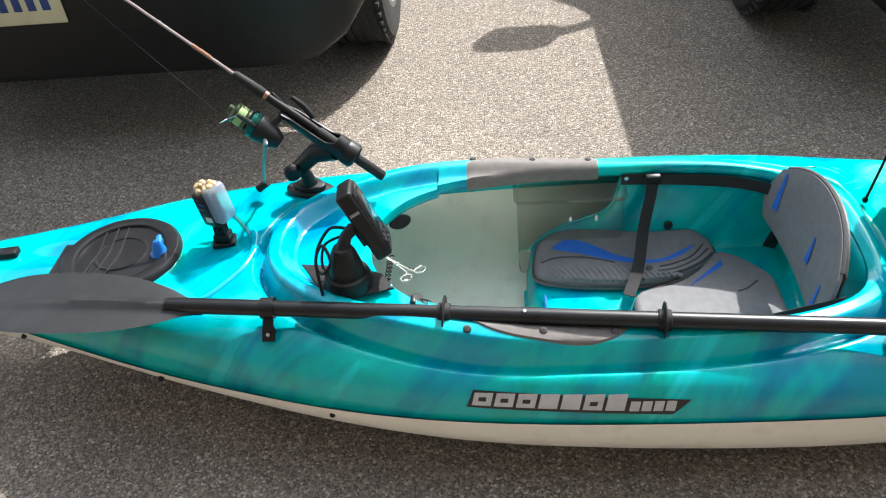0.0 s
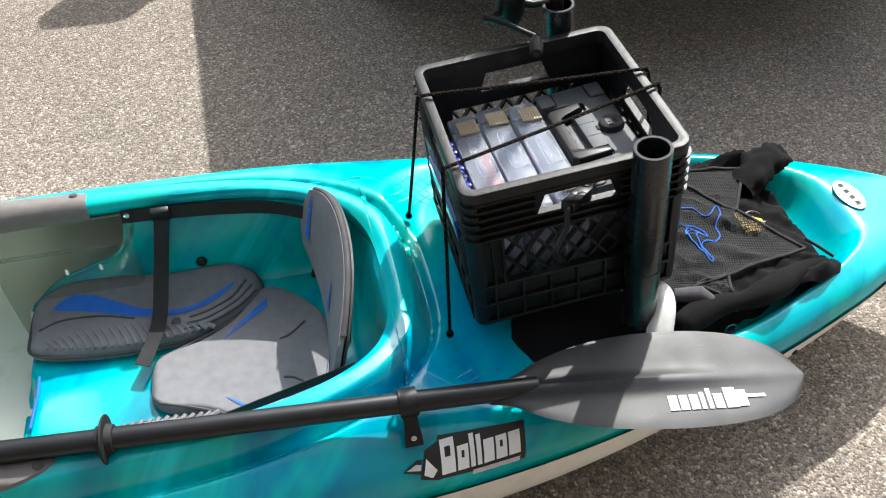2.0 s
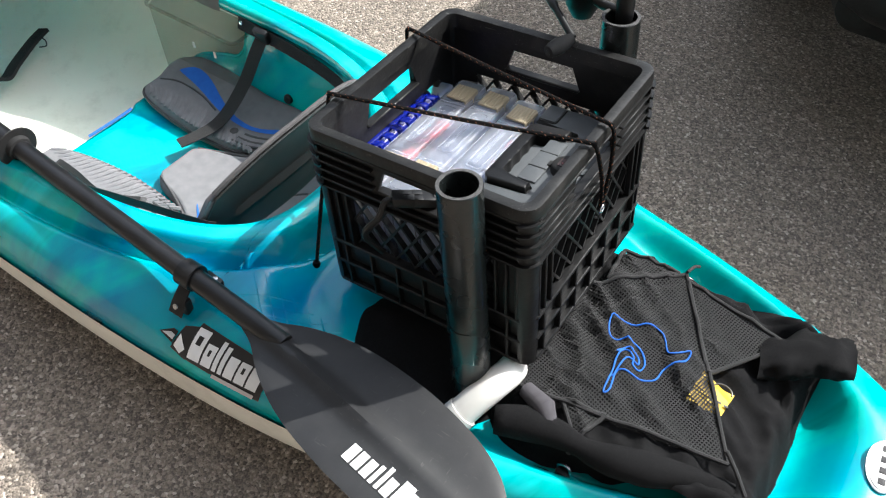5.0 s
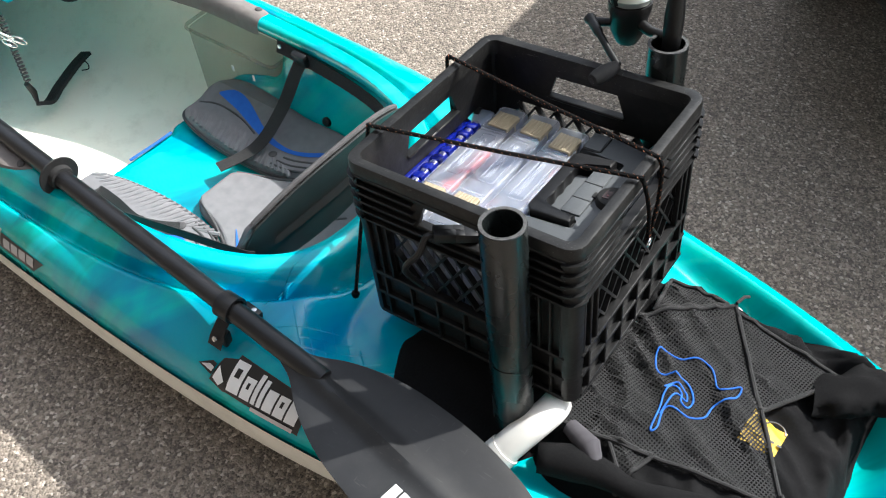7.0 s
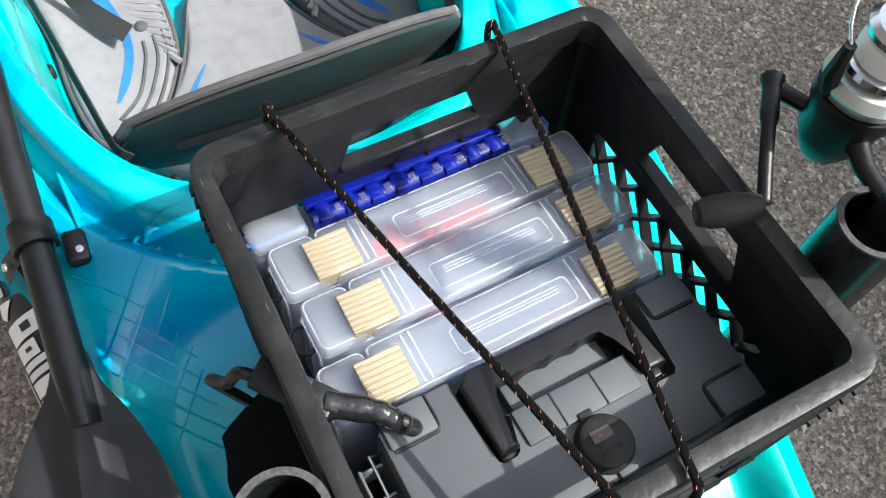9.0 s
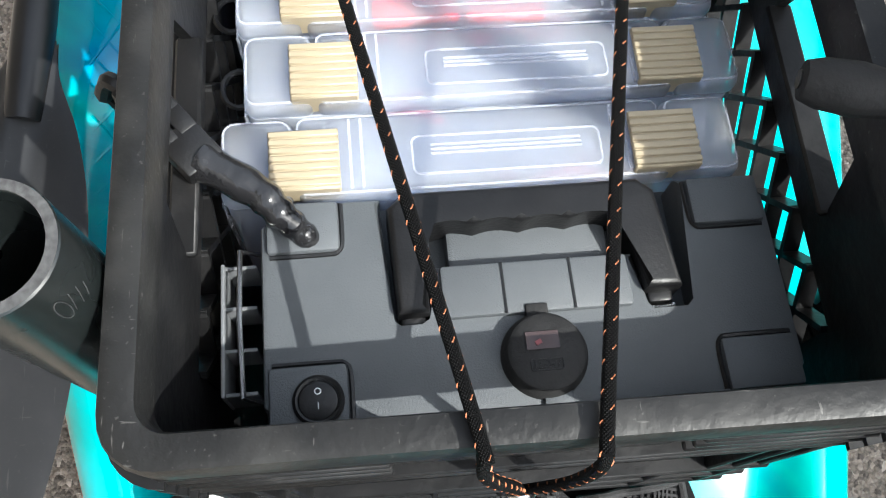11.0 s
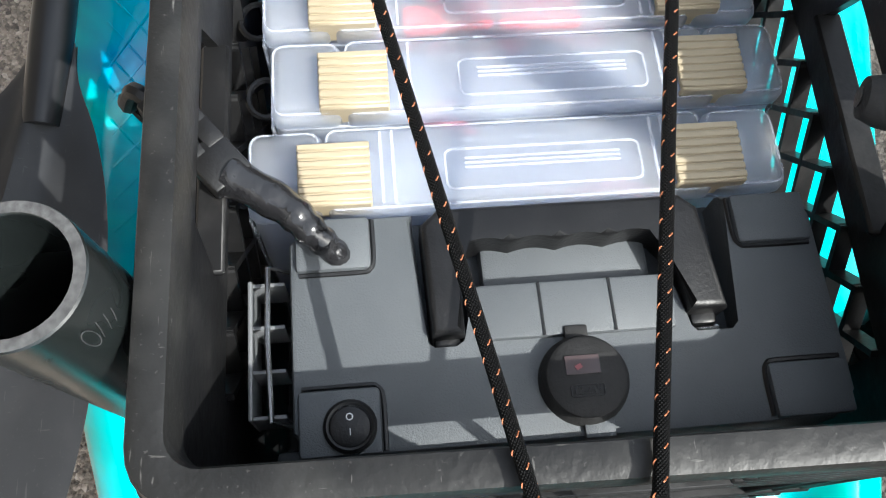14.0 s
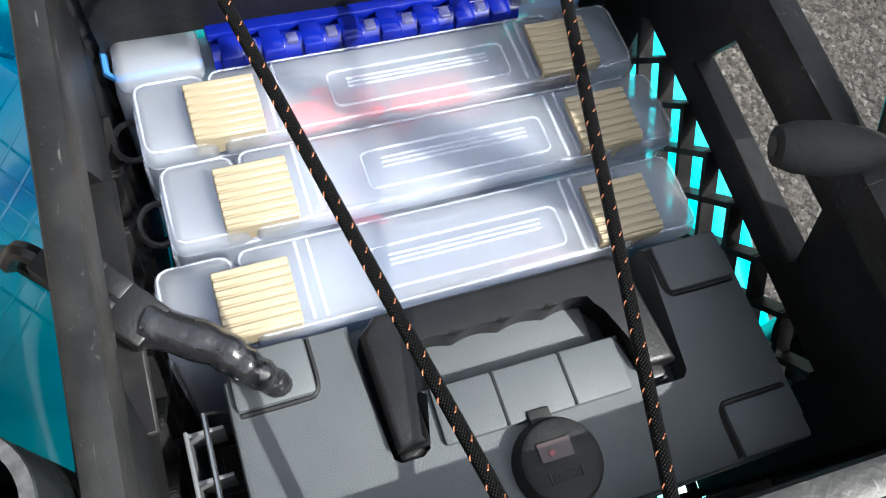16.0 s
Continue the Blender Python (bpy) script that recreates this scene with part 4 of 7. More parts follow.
part("badge_face", prism([(a * 0.82, b * 0.88) for a, b in ov], 0.003, 0.0038, 0, pose(0.655, 0.028, deck_height(0.655, 0.028) + 0.0035, 4, -2, 8)), material("badge_silver", (0.3, 0.3, 0.3), (0.24, 0.24, 0.24), rough=0.35, metal=0.4), badge)
for k in range(4):
    part("bar", box(0.009, 0.009, 0.0008, pose(0.655, 0.028, deck_height(0.655, 0.028) + 0.0035, 4, -2, 8) @ pose(0, -0.024 + 0.0165 * k, 0.0038)), FOAM_DARK, badge)

# diamond tread beside the tank well
for s in (1, -1):
    bm = bmesh.new()
    for k in range(6):
        for d in (1, -1):
            a = Vector((-0.19 + 0.026 * k, s * 0.23))
            pts = []
            for j in range(9):
                x, y = a.x + d * (j / 8 - 0.5) * 0.09, s * (0.2 + 0.075 * j / 8)
                pts.append((x, y, deck_height(x, y) - 0.0008))
            tube(pts, 0.0016, 5, bm)
    part("tread", bm, TEAL, kayak)

# stickers on the side: a row of slanted blocks in place of the model's name, and a badge of upright blocks
def model_sticker():
    shape = part("model_sticker", side_patch([(-1.03, 0.046), (-0.662, 0.031), (-0.63, 0.062), (-1.016, 0.082)], 0.0012, n=24), BLACK_DECAL, kayak, "row of silver blocks on black")
    for k in range(7):
        x0, g = -1.02 + 0.0398 * k, 0.0515 - 0.0014 * k
        part("block", side_patch([(x0, g), (x0 + 0.034, g - 0.001), (x0 + 0.041, g + 0.0255 + 0.0012 * k), (x0 + 0.007, g + 0.0255 + 0.001 * k)], 0.0022), SILVER_DECAL, shape)
        if k in (0, 1, 2, 5):
            part("block_hole", side_patch([(x0 + 0.012, g + 0.009), (x0 + 0.026, g + 0.0085), (x0 + 0.028, g + 0.017), (x0 + 0.014, g + 0.017)], 0.0028), BLACK_DECAL, shape)
    for k in range(4):
        x0 = -0.739 + 0.021 * k
        part("block", side_patch([(x0, 0.041), (x0 + 0.017, 0.0405), (x0 + 0.021, 0.061), (x0 + 0.004, 0.0615)], 0.0022), SILVER_DECAL, shape)


def brand_sticker():
    x = -0.228
    low = lambda d: 0.05 - 0.001 * d / 0.12
    shape = part("brand_sticker", side_patch([(x - 0.012, 0.044), (x + 0.128, 0.036), (x + 0.134, 0.092), (x + 0.002, 0.107)], 0.0012, n=16), BLACK_DECAL, kayak, "white blocks on a black sticker")
    for k, (d, w, h) in enumerate(((0.0, 0.021, 0.05), (0.024, 0.017, 0.035), (0.044, 0.007, 0.047), (0.054, 0.007, 0.043), (0.064, 0.016, 0.033), (0.083, 0.017, 0.033), (0.103, 0.018, 0.033))):
        g = low(d)
        part("block", side_patch([(x + d, g), (x + d + w, g), (x + d + w + 0.003, g + h), (x + d + 0.003, g + h)], 0.0024), WHITE_DECAL, shape)
        if k in (0, 1, 5):
            part("block_hole", side_patch([(x + d + 0.0075, g + h * 0.5), (x + d + w - 0.005, g + h * 0.5), (x + d + w - 0.004, g + h * 0.78), (x + d + 0.0085, g + h * 0.78)], 0.003), BLACK_DECAL, shape)
    part("bar", side_patch([(x + 0.045, 0.037), (x + 0.118, 0.036), (x + 0.12, 0.0435), (x + 0.047, 0.0445)], 0.0024), SILVER_DECAL, shape)
    part("emblem", side_patch([(x - 0.032, 0.052), (x - 0.004, 0.042), (x + 0.001, 0.1), (x - 0.02, 0.092)], 0.0014), BLACK_DECAL, shape)
    part("emblem_fill", side_patch([(x - 0.026, 0.058), (x - 0.014, 0.05), (x - 0.006, 0.06), (x - 0.02, 0.08)], 0.0026), WHITE_DECAL, shape)
    part("emblem_tip", side_patch([(x - 0.056, 0.069), (x - 0.03, 0.06), (x - 0.026, 0.08), (x - 0.034, 0.082)], 0.0018), BLACK_DECAL, shape)
    part("emblem_tip_fill", side_patch([(x - 0.05, 0.0705), (x - 0.03, 0.066), (x - 0.028, 0.074), (x - 0.036, 0.076)], 0.003), SILVER_DECAL, shape)


model_sticker()
brand_sticker()


# paddle clips on the gunwale
def paddle_clip(x, y, z):
    """A strap that grips the shaft from below, bent down to a screwed foot on the gunwale."""
    line = [(-0.012, -0.012), (-0.018, -0.017), (-0.025, -0.023), (-0.031, -0.03), (-0.036, -0.037), (-0.04, -0.044)]
    rows = []
    for k, (dy, dz) in enumerate(line):
        w = 0.0105 + 0.0025 * step(2, 5, k)
        rows.append([(x + a * w, y + dy + b * 0.0025, z + dz + b * 0.0035) for a, b in ((-1, -1), (1, -1), (1, 1), (-1, 1), (-1, -1))])
    bm = sheet(rows)
    bm.faces.new([bm.verts.new(p) for p in rows[-1][:-1]])
    clip = part("paddle_clip", bm, BLACK, kayak)
    rows = []
    for k in range(15):
        a = radians(-30 + 280 * k / 14)
        rows.append([(x + dx, y + r * math.cos(a), z + r * math.sin(a)) for dx, r in ((-0.013, 0.0165), (0.013, 0.0165), (0.013, 0.0205), (-0.013, 0.0205), (-0.013, 0.0165))])
    part("jaw", sheet(rows), BLACK, clip)
    part("spacer", box(0.018, 0.014, 0.03, pose(x, y - 0.022, z - 0.062), 0.003), BLACK, clip)
    part("base", box(0.036, 0.022, 0.018, pose(x + 0.005, y + 0.026, z - 0.048, -6, 0, -4), 0.005), BLACK, clip)
    part("screw", lathe([(0, 0.003), (0.004, 0.002), (0.0045, 0)], 10, pose(x, y - 0.0375, z - 0.034, 55, 0, 0)), STEEL, clip)
    part("screw", lathe([(0, 0.003), (0.004, 0.002), (0.0045, 0)], 10, pose(x + 0.012, y + 0.03, z - 0.0305, -6, 0, 0)), STEEL, clip)


paddle_clip(-1.402, -0.2135, 0.363)
paddle_clip(-0.262, -0.2895, 0.337)

# ---- the paddle, laid in its clips ----
def paddle():
    a, b = Vector((-1.545, -0.224, 0.366)), Vector((-0.135, -0.318, 0.334))
    along = (b - a).normalized()
    th = thing("paddle", pose(0, 0, 0), "two-bladed kayak paddle with a black shaft, lying in gunwale clips", "paddle")
    part("shaft", tube([a - along * 0.06, a, a.lerp(b, 0.3), a.lerp(b, 0.7), b, b + along * 0.06], [0.0145, 0.0155, 0.0155, 0.0155, 0.0155, 0.0145], 20), SHAFT, th)
    part("ferrule", tube([a.lerp(b, 0.44), a.lerp(b, 0.465)], 0.0163, 20), BLACK, th)
    mid = a.lerp(b, 0.445)
    part("snap_button", lathe([(0, 0.003), (0.003, 0.002), (0.0036, 0)], 10, Matrix.Translation(mid + Vector((0, -0.004, 0.0155)))), STEEL, th)
    turn = Vector((0, 0, 1)).rotation_difference(along).to_matrix().to_4x4()
    for x in (-1.065, -0.669):
        t = (x - a.x) / (b.x - a.x)
        ring = lathe([(0.0155, -0.012), (0.019, -0.011), (0.021, -0.002), (0.033, -0.0015), (0.034, 0.0), (0.033, 0.0015), (0.021, 0.002), (0.019, 0.011), (0.0155, 0.012)], 28, Matrix.Translation(a.lerp(b, t)) @ turn)
        part("drip_ring", ring, RUBBER, th)

    def blade(root, tip, tilt, dip, flip):
        axis = (tip - root)
        length = axis.length
        axis.normalize()
        side = Vector((0, 0, 1)).cross(axis).normalized()
        side = Matrix.Rotation(radians(tilt), 3, axis) @ side
        up = axis.cross(side)
        def half(u, s):
            # asymmetric spoon: one edge fuller than the other
            w = lerp_table([(0, 0.016), (0.06, 0.024), (0.16, 0.05), (0.3, 0.074), (0.5, 0.087), (0.7, 0.086), (0.85, 0.072), (0.94, 0.048), (0.985, 0.022), (1.0, 0.004)], u)
            return w * (0.96 if s * flip > 0 else 0.9)
        bm = bmesh.new()
        for face in (1, -1):
            rows = []
            for k in range(45):
                u = k / 44
                row = []
                for j in range(-10, 11):
                    v = j / 10
                    w = half(u, v) * v
                    rib = (0.009 * (1 - step(0.35, 0.95, u)) + 0.001) * math.exp(-(w / 0.012) ** 2)
                    thick = 0.0022 * (1 - abs(v) ** 6)
                    z = dip * (u - 0.5) ** 2 + 0.035 * w * w / 0.087 + face * (thick + rib)
                    row.append(root + axis * (length * u) + side * w + up * z)
                rows.append(row)
            sheet(rows, bm)
        bmesh.ops.remove_doubles(bm, verts=bm.verts[:], dist=0.0002)
        return part("blade", bm, BLADE, th, "dark grey nylon blade"), lambda u, w, lift: root + axis * (length * u) + side * w + up * (dip * (u - 0.5) ** 2 + 0.035 * w * w / 0.087 + 0.003 + lift)

    # the blade astern, its badge as blocks
    bl, at = blade(b - along * 0.01, Vector((0.302, -0.394, 0.345)), 3, -0.03, 1)
    def block(u0, u1, w0, w1, mat=WHITE_DECAL, name="block", lift=0.0008):
        rows = [[at(u0 + (u1 - u0) * i / 4, w0 + (w1 - w0) * j / 3, lift) for i in range(5)] for j in range(4)]
        part(name, sheet(rows), mat, bl)
    for k, (w, h) in enumerate(((0.012, 0.024), (0.011, 0.024), (0.011, 0.024), (0.0055, 0.027), (0.0055, 0.033), (0.012, 0.024), (0.016, 0.033))):
        u = 0.545 + (0, 0.034, 0.067, 0.1, 0.122, 0.142, 0.177)[k]
        block(u, u + w / 0.44, -0.052, -0.052 + h)
    block(0.745, 0.79, -0.05, -0.024)
    block(0.79, 0.85, -0.036, -0.031)
    # the blade over the bow
    bl, at = blade(a + along * 0.01, Vector((-2.03, -0.196, 0.372)), -4, -0.03, -1)
    block(0.83, 0.9, 0.02, 0.032)
    block(0.9, 0.93, 0.012, 0.03)
    return th


paddle()


# ---- rod, reel and rod holder on the foredeck ----
def reel(th, m, green, knob_side=1):
    """A spinning reel: foot at the origin, spool axis along x, body hanging to -z."""
    part("reel_foot", tube([m @ Vector(p) for p in ((0.03, 0, 0), (0.0, 0, -0.006), (-0.004, 0, -0.03), (0.0, 0, -0.05))], [0.004, 0.006, 0.007, 0.009], 10), BLACK, th)
    body = part("reel_body", lathe([(0, -0.03), (0.012, -0.028), (0.02, -0.012), (0.021, 0.004), (0.024, 0.012), (0.024, 0.02), (0.0, 0.022)], 22, m @ pose(0.0, 0, -0.062, 0, 90, 0)), BLACK, th)
    rotor = part("rotor", lathe([(0, 0.02), (0.022, 0.021), (0.025, 0.028), (0.022, 0.034), (0.016, 0.036), (0, 0.036)], 22, m @ pose(0.0, 0, -0.062, 0, 90, 0)), green, th)
    for s in (1, -1):
        part("rotor_arm", tube([m @ Vector(p) for p in ((0.024, s * 0.021, -0.062), (0.036, s * 0.026, -0.062), (0.056, s * 0.027, -0.062))], [0.006, 0.006, 0.004], 8), BLACK, rotor)
    spool = part("spool", lathe([(0.0, 0.036), (0.015, 0.036), (0.0195, 0.038), (0.0195, 0.042), (0.015, 0.044), (0.015, 0.058), (0.019, 0.06), (0.02, 0.064), (0.017, 0.067), (0.009, 0.068), (0.008, 0.076), (0.0, 0.077)], 26, m @ pose(0.0, 0, -0.062, 0, 90, 0)), STEEL if knob_side < 0 else material("dark_spool", (0.06, 0.08, 0.05), (0.09, 0.1, 0.06), rough=0.3, metal=0.8), th)
    part("wound_line", lathe([(0.0152, 0.0435), (0.0178, 0.045), (0.0182, 0.051), (0.0176, 0.057), (0.0152, 0.0585)], 24, m @ pose(0.0, 0, -0.062, 0, 90, 0)), material("braid_line", (0.3, 0.42, 0.16), (0.24, 0.36, 0.12), rough=0.6, scale=400) if knob_side > 0 else WHITE_DECAL, spool)
    arc = [m @ Vector((0.056 + 0.018 * math.sin(a), 0.027 * math.cos(a), -0.062 + 0.03 * math.sin(a) * -1)) for a in [k * math.pi / 12 for k in range(13)]]
    part("bail_wire", tube(arc, 0.0011, 6), STEEL, rotor)
    return body


def foredeck_rod():
    butt = Vector((-1.216, 0.156, 0.390))
    tip_dir = Vector((-0.749, 0.092, 0.656)).normalized()
    at = lambda d: butt + tip_dir * d
    q = Vector((1, 0, 0)).rotation_difference(tip_dir).to_matrix().to_4x4()
    # roll so that the reel hangs down towards the near side
    holder = thing("rod_holder", Matrix.Translation((-1.395, 0.19, deck_height(-1.395, 0.21))), "black plastic rod holder on a swivel base, screwed to the deck", "rod holder")
    inv = holder.matrix_basis.inverted()
    P = lambda bm: (bmesh.ops.transform(bm, matrix=inv, verts=bm.verts[:]), bm)[1]
    z0 = holder.matrix_basis.translation.z
    out = [(0.062 * math.cos(a) * (1 if abs(math.cos(a)) > 0.5 else 0.85), 0.03 * math.sin(a)) for a in [k * 2 * math.pi / 20 for k in range(20)]]
    base = part("base_plate", prism(out, 0, 0.016, 0.005, pose(0, 0, -0.002, 0, 0, -14)), BLACK, holder)
    part("base_boss", prism([(x * 0.6, y * 0.75) for x, y in out], 0.014, 0.026, 0.004, pose(0, 0, 0, 0, 0, -14)), BLACK, holder)
    for s in (1, -1):
        part("screw", lathe([(0, 0.002), (0.004, 0.0015), (0.0045, 0)], 10, pose(s * 0.05, -s * 0.0125, 0.0145)), STEEL, base)
    joint = Vector((-1.41, 0.185, z0 + 0.072))
    part("post", P(tube([(-1.395, 0.19, z0 + 0.02), (-1.398, 0.188, z0 + 0.05), joint], [0.019, 0.014, 0.015], 16)), BLACK, holder)
    part("knob", P(lathe([(0, 0.014), (0.014, 0.012), (0.019, 0.006), (0.019, -0.006), (0.014, -0.012), (0, -0.013)], 18, Matrix.Translation(joint + Vector((-0.012, -0.02, 0.0))) @ pose(0, 0, 0, 90, 0, 20))), BLACK, holder)
    part("neck", P(tube([joint, joint.lerp(at(0.15), 0.5) + Vector((0.004, 0, 0)), at(0.135) - Vector((0, 0, 0.02))], [0.018, 0.022, 0.024], 12)), BLACK, holder)
    # cradle: a slotted sleeve
    bm = bmesh.new()
    side = tip_dir.cross(Vector((0, 0, 1))).normalized()
    up = side.cross(tip_dir)
    rows = []
    for d, open_deg, r in ((0.085, 0, 0.024), (0.105, 0, 0.026), (0.13, 0, 0.026), (0.135, 60, 0.026), (0.15, 80, 0.026), (0.2, 86, 0.025), (0.235, 88, 0.024), (0.26, 100, 0.022)):
        row = []
        for rr in (r, r - 0.004):
            ring = []
            for k in range(17):
                a = radians(-90 + (k / 16 * 2 - 1) * (180 - open_deg))
                ring.append(at(d) + rr * (math.cos(a) * side + math.sin(a) * up))
            row.append(ring if rr == r else ring[::-1])
        rows.append(row[0] + row[1] + row[0][:1])
    sheet(rows, bm)
    part("cradle", P(bm), BLACK, holder)
    part("collar", P(tube([at(0.075), at(0.08), at(0.1), at(0.105)], [0.024, 0.028, 0.028, 0.026], 20)), BLACK, holder)
    part("latch_arm", P(tube([at(0.2) + up * 0.024, at(0.23) + up * 0.034, at(0.262) + up * 0.036], [0.007, 0.007, 0.005], 8)), BLACK, holder)

    rod = thing("fishing_rod", pose(0, 0, 0), "spinning rod with foam grips, resting in the deck rod holder", "fishing rod")
    part("rear_grip", tube([at(0), at(0.004), at(0.09), at(0.17), at(0.175)], [0.0095, 0.0115, 0.0115, 0.013, 0.01], 16), RUBBER, rod)
    part("reel_seat", tube([at(0.17), at(0.19), at(0.26), at(0.303)], [0.009, 0.0098, 0.0098, 0.009], 16), BLACK, rod)
    part("winding_ring", tube([at(0.303), at(0.311)], 0.0105, 16), material("copper_ring", (0.5, 0.26, 0.18), rough=0.3, metal=1.0), rod)
    part("fore_grip", tube([at(0.311), at(0.318), at(0.38), at(0.386)], [0.0105, 0.0125, 0.0095, 0.006], 16), RUBBER, rod)
    part("blank", tube([at(0.38), at(0.6), at(1.1), at(1.85)], [0.0036, 0.0031, 0.0022, 0.0011], 8), material("rod_blank", (0.32, 0.29, 0.29), (0.3, 0.22, 0.2), rough=0.18, scale=14, coat=0.6), rod)
    part("thread_wrap", tube([at(0.44), at(0.485)], 0.0044, 8), material("orange_wrap", (0.3, 0.15, 0.09), rough=0.35), rod)
    for d in (0.75, 1.1, 1.4):
        part("line_guide", tube([at(d) - up * 0.012 + 0.01 * (math.cos(a) * side + math.sin(a) * up) for a in [k * math.pi / 6 for k in range(12)]], 0.0009, 6, closed=True), STEEL, rod)
    down = (-up * 0.75 - Vector((0, 1, 0)) * 0.5)
    down = (down - tip_dir * down.dot(tip_dir)).normalized()
    m = Matrix((tip_dir, (-down).cross(tip_dir), -down)).transposed().to_4x4()
    m.translation = at(0.262) - down * 0.012
    m = m @ Matrix.Diagonal((1.25, 1.25, 1.25, 1))
    green = material("reel_green", (0.004, 0.06, 0.045), (0.006, 0.09, 0.07), rough=0.25, metal=0.6)
    body = reel(rod, m, green)
    h0 = m @ Vector((0.0, 0, -0.062))
    knob = Vector((-1.497, 0.176, 0.372))
    part("handle_arm", tube([h0 - Vector((0, 0.02, 0.0)), h0 - Vector((-0.004, 0.034, 0.004)), knob.lerp(h0, 0.45) - Vector((0, 0.016, 0)), knob], [0.005, 0.005, 0.0035, 0.003], 8), DULL_METAL, body)
    part("handle_knob", tube([knob - Vector((-0.008, 0, -0.004)), knob - Vector((0.016, 0.0, 0.012))], [0.008, 0.0095], 12), RUBBER, body)
    part("fishing_line", tube([m @ Vector((0.052, 0.012, -0.062 - 0.02)), at(1.02) - up * 0.014], 0.0006, 5), RUBBER, rod)


foredeck_rod()


# ---- camera light on the foredeck ----
def deck_light():
    x, y = -1.562, 0.024
    z = deck_height(x, y + 0.02)
    th = thing("action_camera", Matrix.Translation((x, y, z)), "small black camera with a clear amber-topped housing on a deck mount", "camera")
    part("mount_base", box(0.05, 0.04, 0.012, pose(0, 0, -0.001, 0, 0, 10), 0.004), BLACK, th)
    part("mount_foot", box(0.036, 0.03, 0.02, pose(0, 0, 0.01), 0.004), BLACK, th)
    for s in (-1, 0, 1):
        part("mount_tab", box(0.026, 0.0045, 0.026, pose(0, s * 0.009, 0.028), 0.002), BLACK, th)
    part("mount_screw", tube([(0, -0.022, 0.042), (0, 0.022, 0.042)], 0.0055, 10), BLACK, th)
    m = pose(-0.004, 0, 0.056, 4, -6, -28)
    body = part("body", box(0.044, 0.032, 0.082, m, 0.005, 3), BLACK, th)
    part("lens_panel", box(0.03, 0.003, 0.026, m @ pose(0, -0.0165, 0.046), 0.001), material("dark_glass", (0.02, 0.02, 0.025), rough=0.08), body)
    part("label_block", box(0.018, 0.0025, 0.012, m @ pose(0.004, -0.0165, 0.014), 0.0005), SILVER_DECAL, body)
    part("housing", box(0.03, 0.046, 0.088, m @ pose(0.03, 0.006, 0.012), 0.009, 3), CLEAR, body, "clear plastic housing")
    bm = bmesh.new()
    for k in range(26):
        bmesh.ops.create_icosphere(bm, subdivisions=2, radius=0.0055 + 0.005 * random.random(), matrix=m @ pose(random.uniform(-0.014, 0.03), random.uniform(-0.012, 0.016), 0.088 + random.uniform(-0.004, 0.01)))
    part("sealant_cap", bm, material("amber_sealant", (0.5, 0.33, 0.13), (0.62, 0.52, 0.34), rough=0.25, scale=90, trans=0.2, bump=0.6, bump_scale=200), body, "lumpy amber cap")


CLEAR = bpy.data.materials.new("clear_plastic")
CLEAR.use_nodes = True
nt = CLEAR.node_tree
p = nt.nodes["Principled BSDF"]
p.inputs["Base Color"].default_value = (0.43, 0.472, 0.585, 1)
p.inputs["Roughness"].default_value = 0.3
p.inputs["Specular IOR Level"].default_value = 0.35
tr = nt.nodes.new("ShaderNodeBsdfTransparent")
tr.inputs["Color"].default_value = (0.93, 0.95, 0.985, 1)
mixer = nt.nodes.new("ShaderNodeMixShader")
frost = nt.nodes.new("ShaderNodeTexNoise")
frost.inputs["Scale"].default_value = 9
crd = nt.nodes.new("ShaderNodeTexCoord")
nt.links.new(crd.outputs["Object"], frost.inputs["Vector"])
rng = nt.nodes.new("ShaderNodeMapRange")
rng.inputs["To Min"].default_value, rng.inputs["To Max"].default_value = 0.34, 0.42
nt.links.new(frost.outputs["Fac"], rng.inputs["Value"])
nt.links.new(rng.outputs[0], mixer.inputs["Fac"])
nt.links.new(tr.outputs[0], mixer.inputs[1])
p.inputs["Subsurface Weight"].default_value = 1.0
p.inputs["Subsurface Radius"].default_value = (0.075, 0.08, 0.09)
p.inputs["Subsurface Scale"].default_value = 1.0
nt.links.new(p.outputs[0], mixer.inputs[2])
nt.links.new(mixer.outputs[0], nt.nodes["Material Output"].inputs["Surface"])
EDGE = material("frosted_edge_glint", (0.72, 0.76, 0.86), (0.66, 0.7, 0.8), rough=0.25, scale=60, alpha=0.2)
SMOKE = bpy.data.materials.new("smoky_plastic")
SMOKE.use_nodes = True
nt = SMOKE.node_tree
nt.nodes["Principled BSDF"].inputs["Base Color"].default_value = (0.3, 0.3, 0.27, 1)
nt.nodes["Principled BSDF"].inputs["Roughness"].default_value = 0.25
tr = nt.nodes.new("ShaderNodeBsdfTransparent")
tr.inputs["Color"].default_value = (0.84, 0.85, 0.82, 1)
mixer = nt.nodes.new("ShaderNodeMixShader")
mixer.inputs["Fac"].default_value = 0.12
nt.links.new(tr.outputs[0], mixer.inputs[1])
nt.links.new(nt.nodes["Principled BSDF"].outputs[0], mixer.inputs[2])
nt.links.new(mixer.outputs[0], nt.nodes["Material Output"].inputs["Surface"])
deck_light()


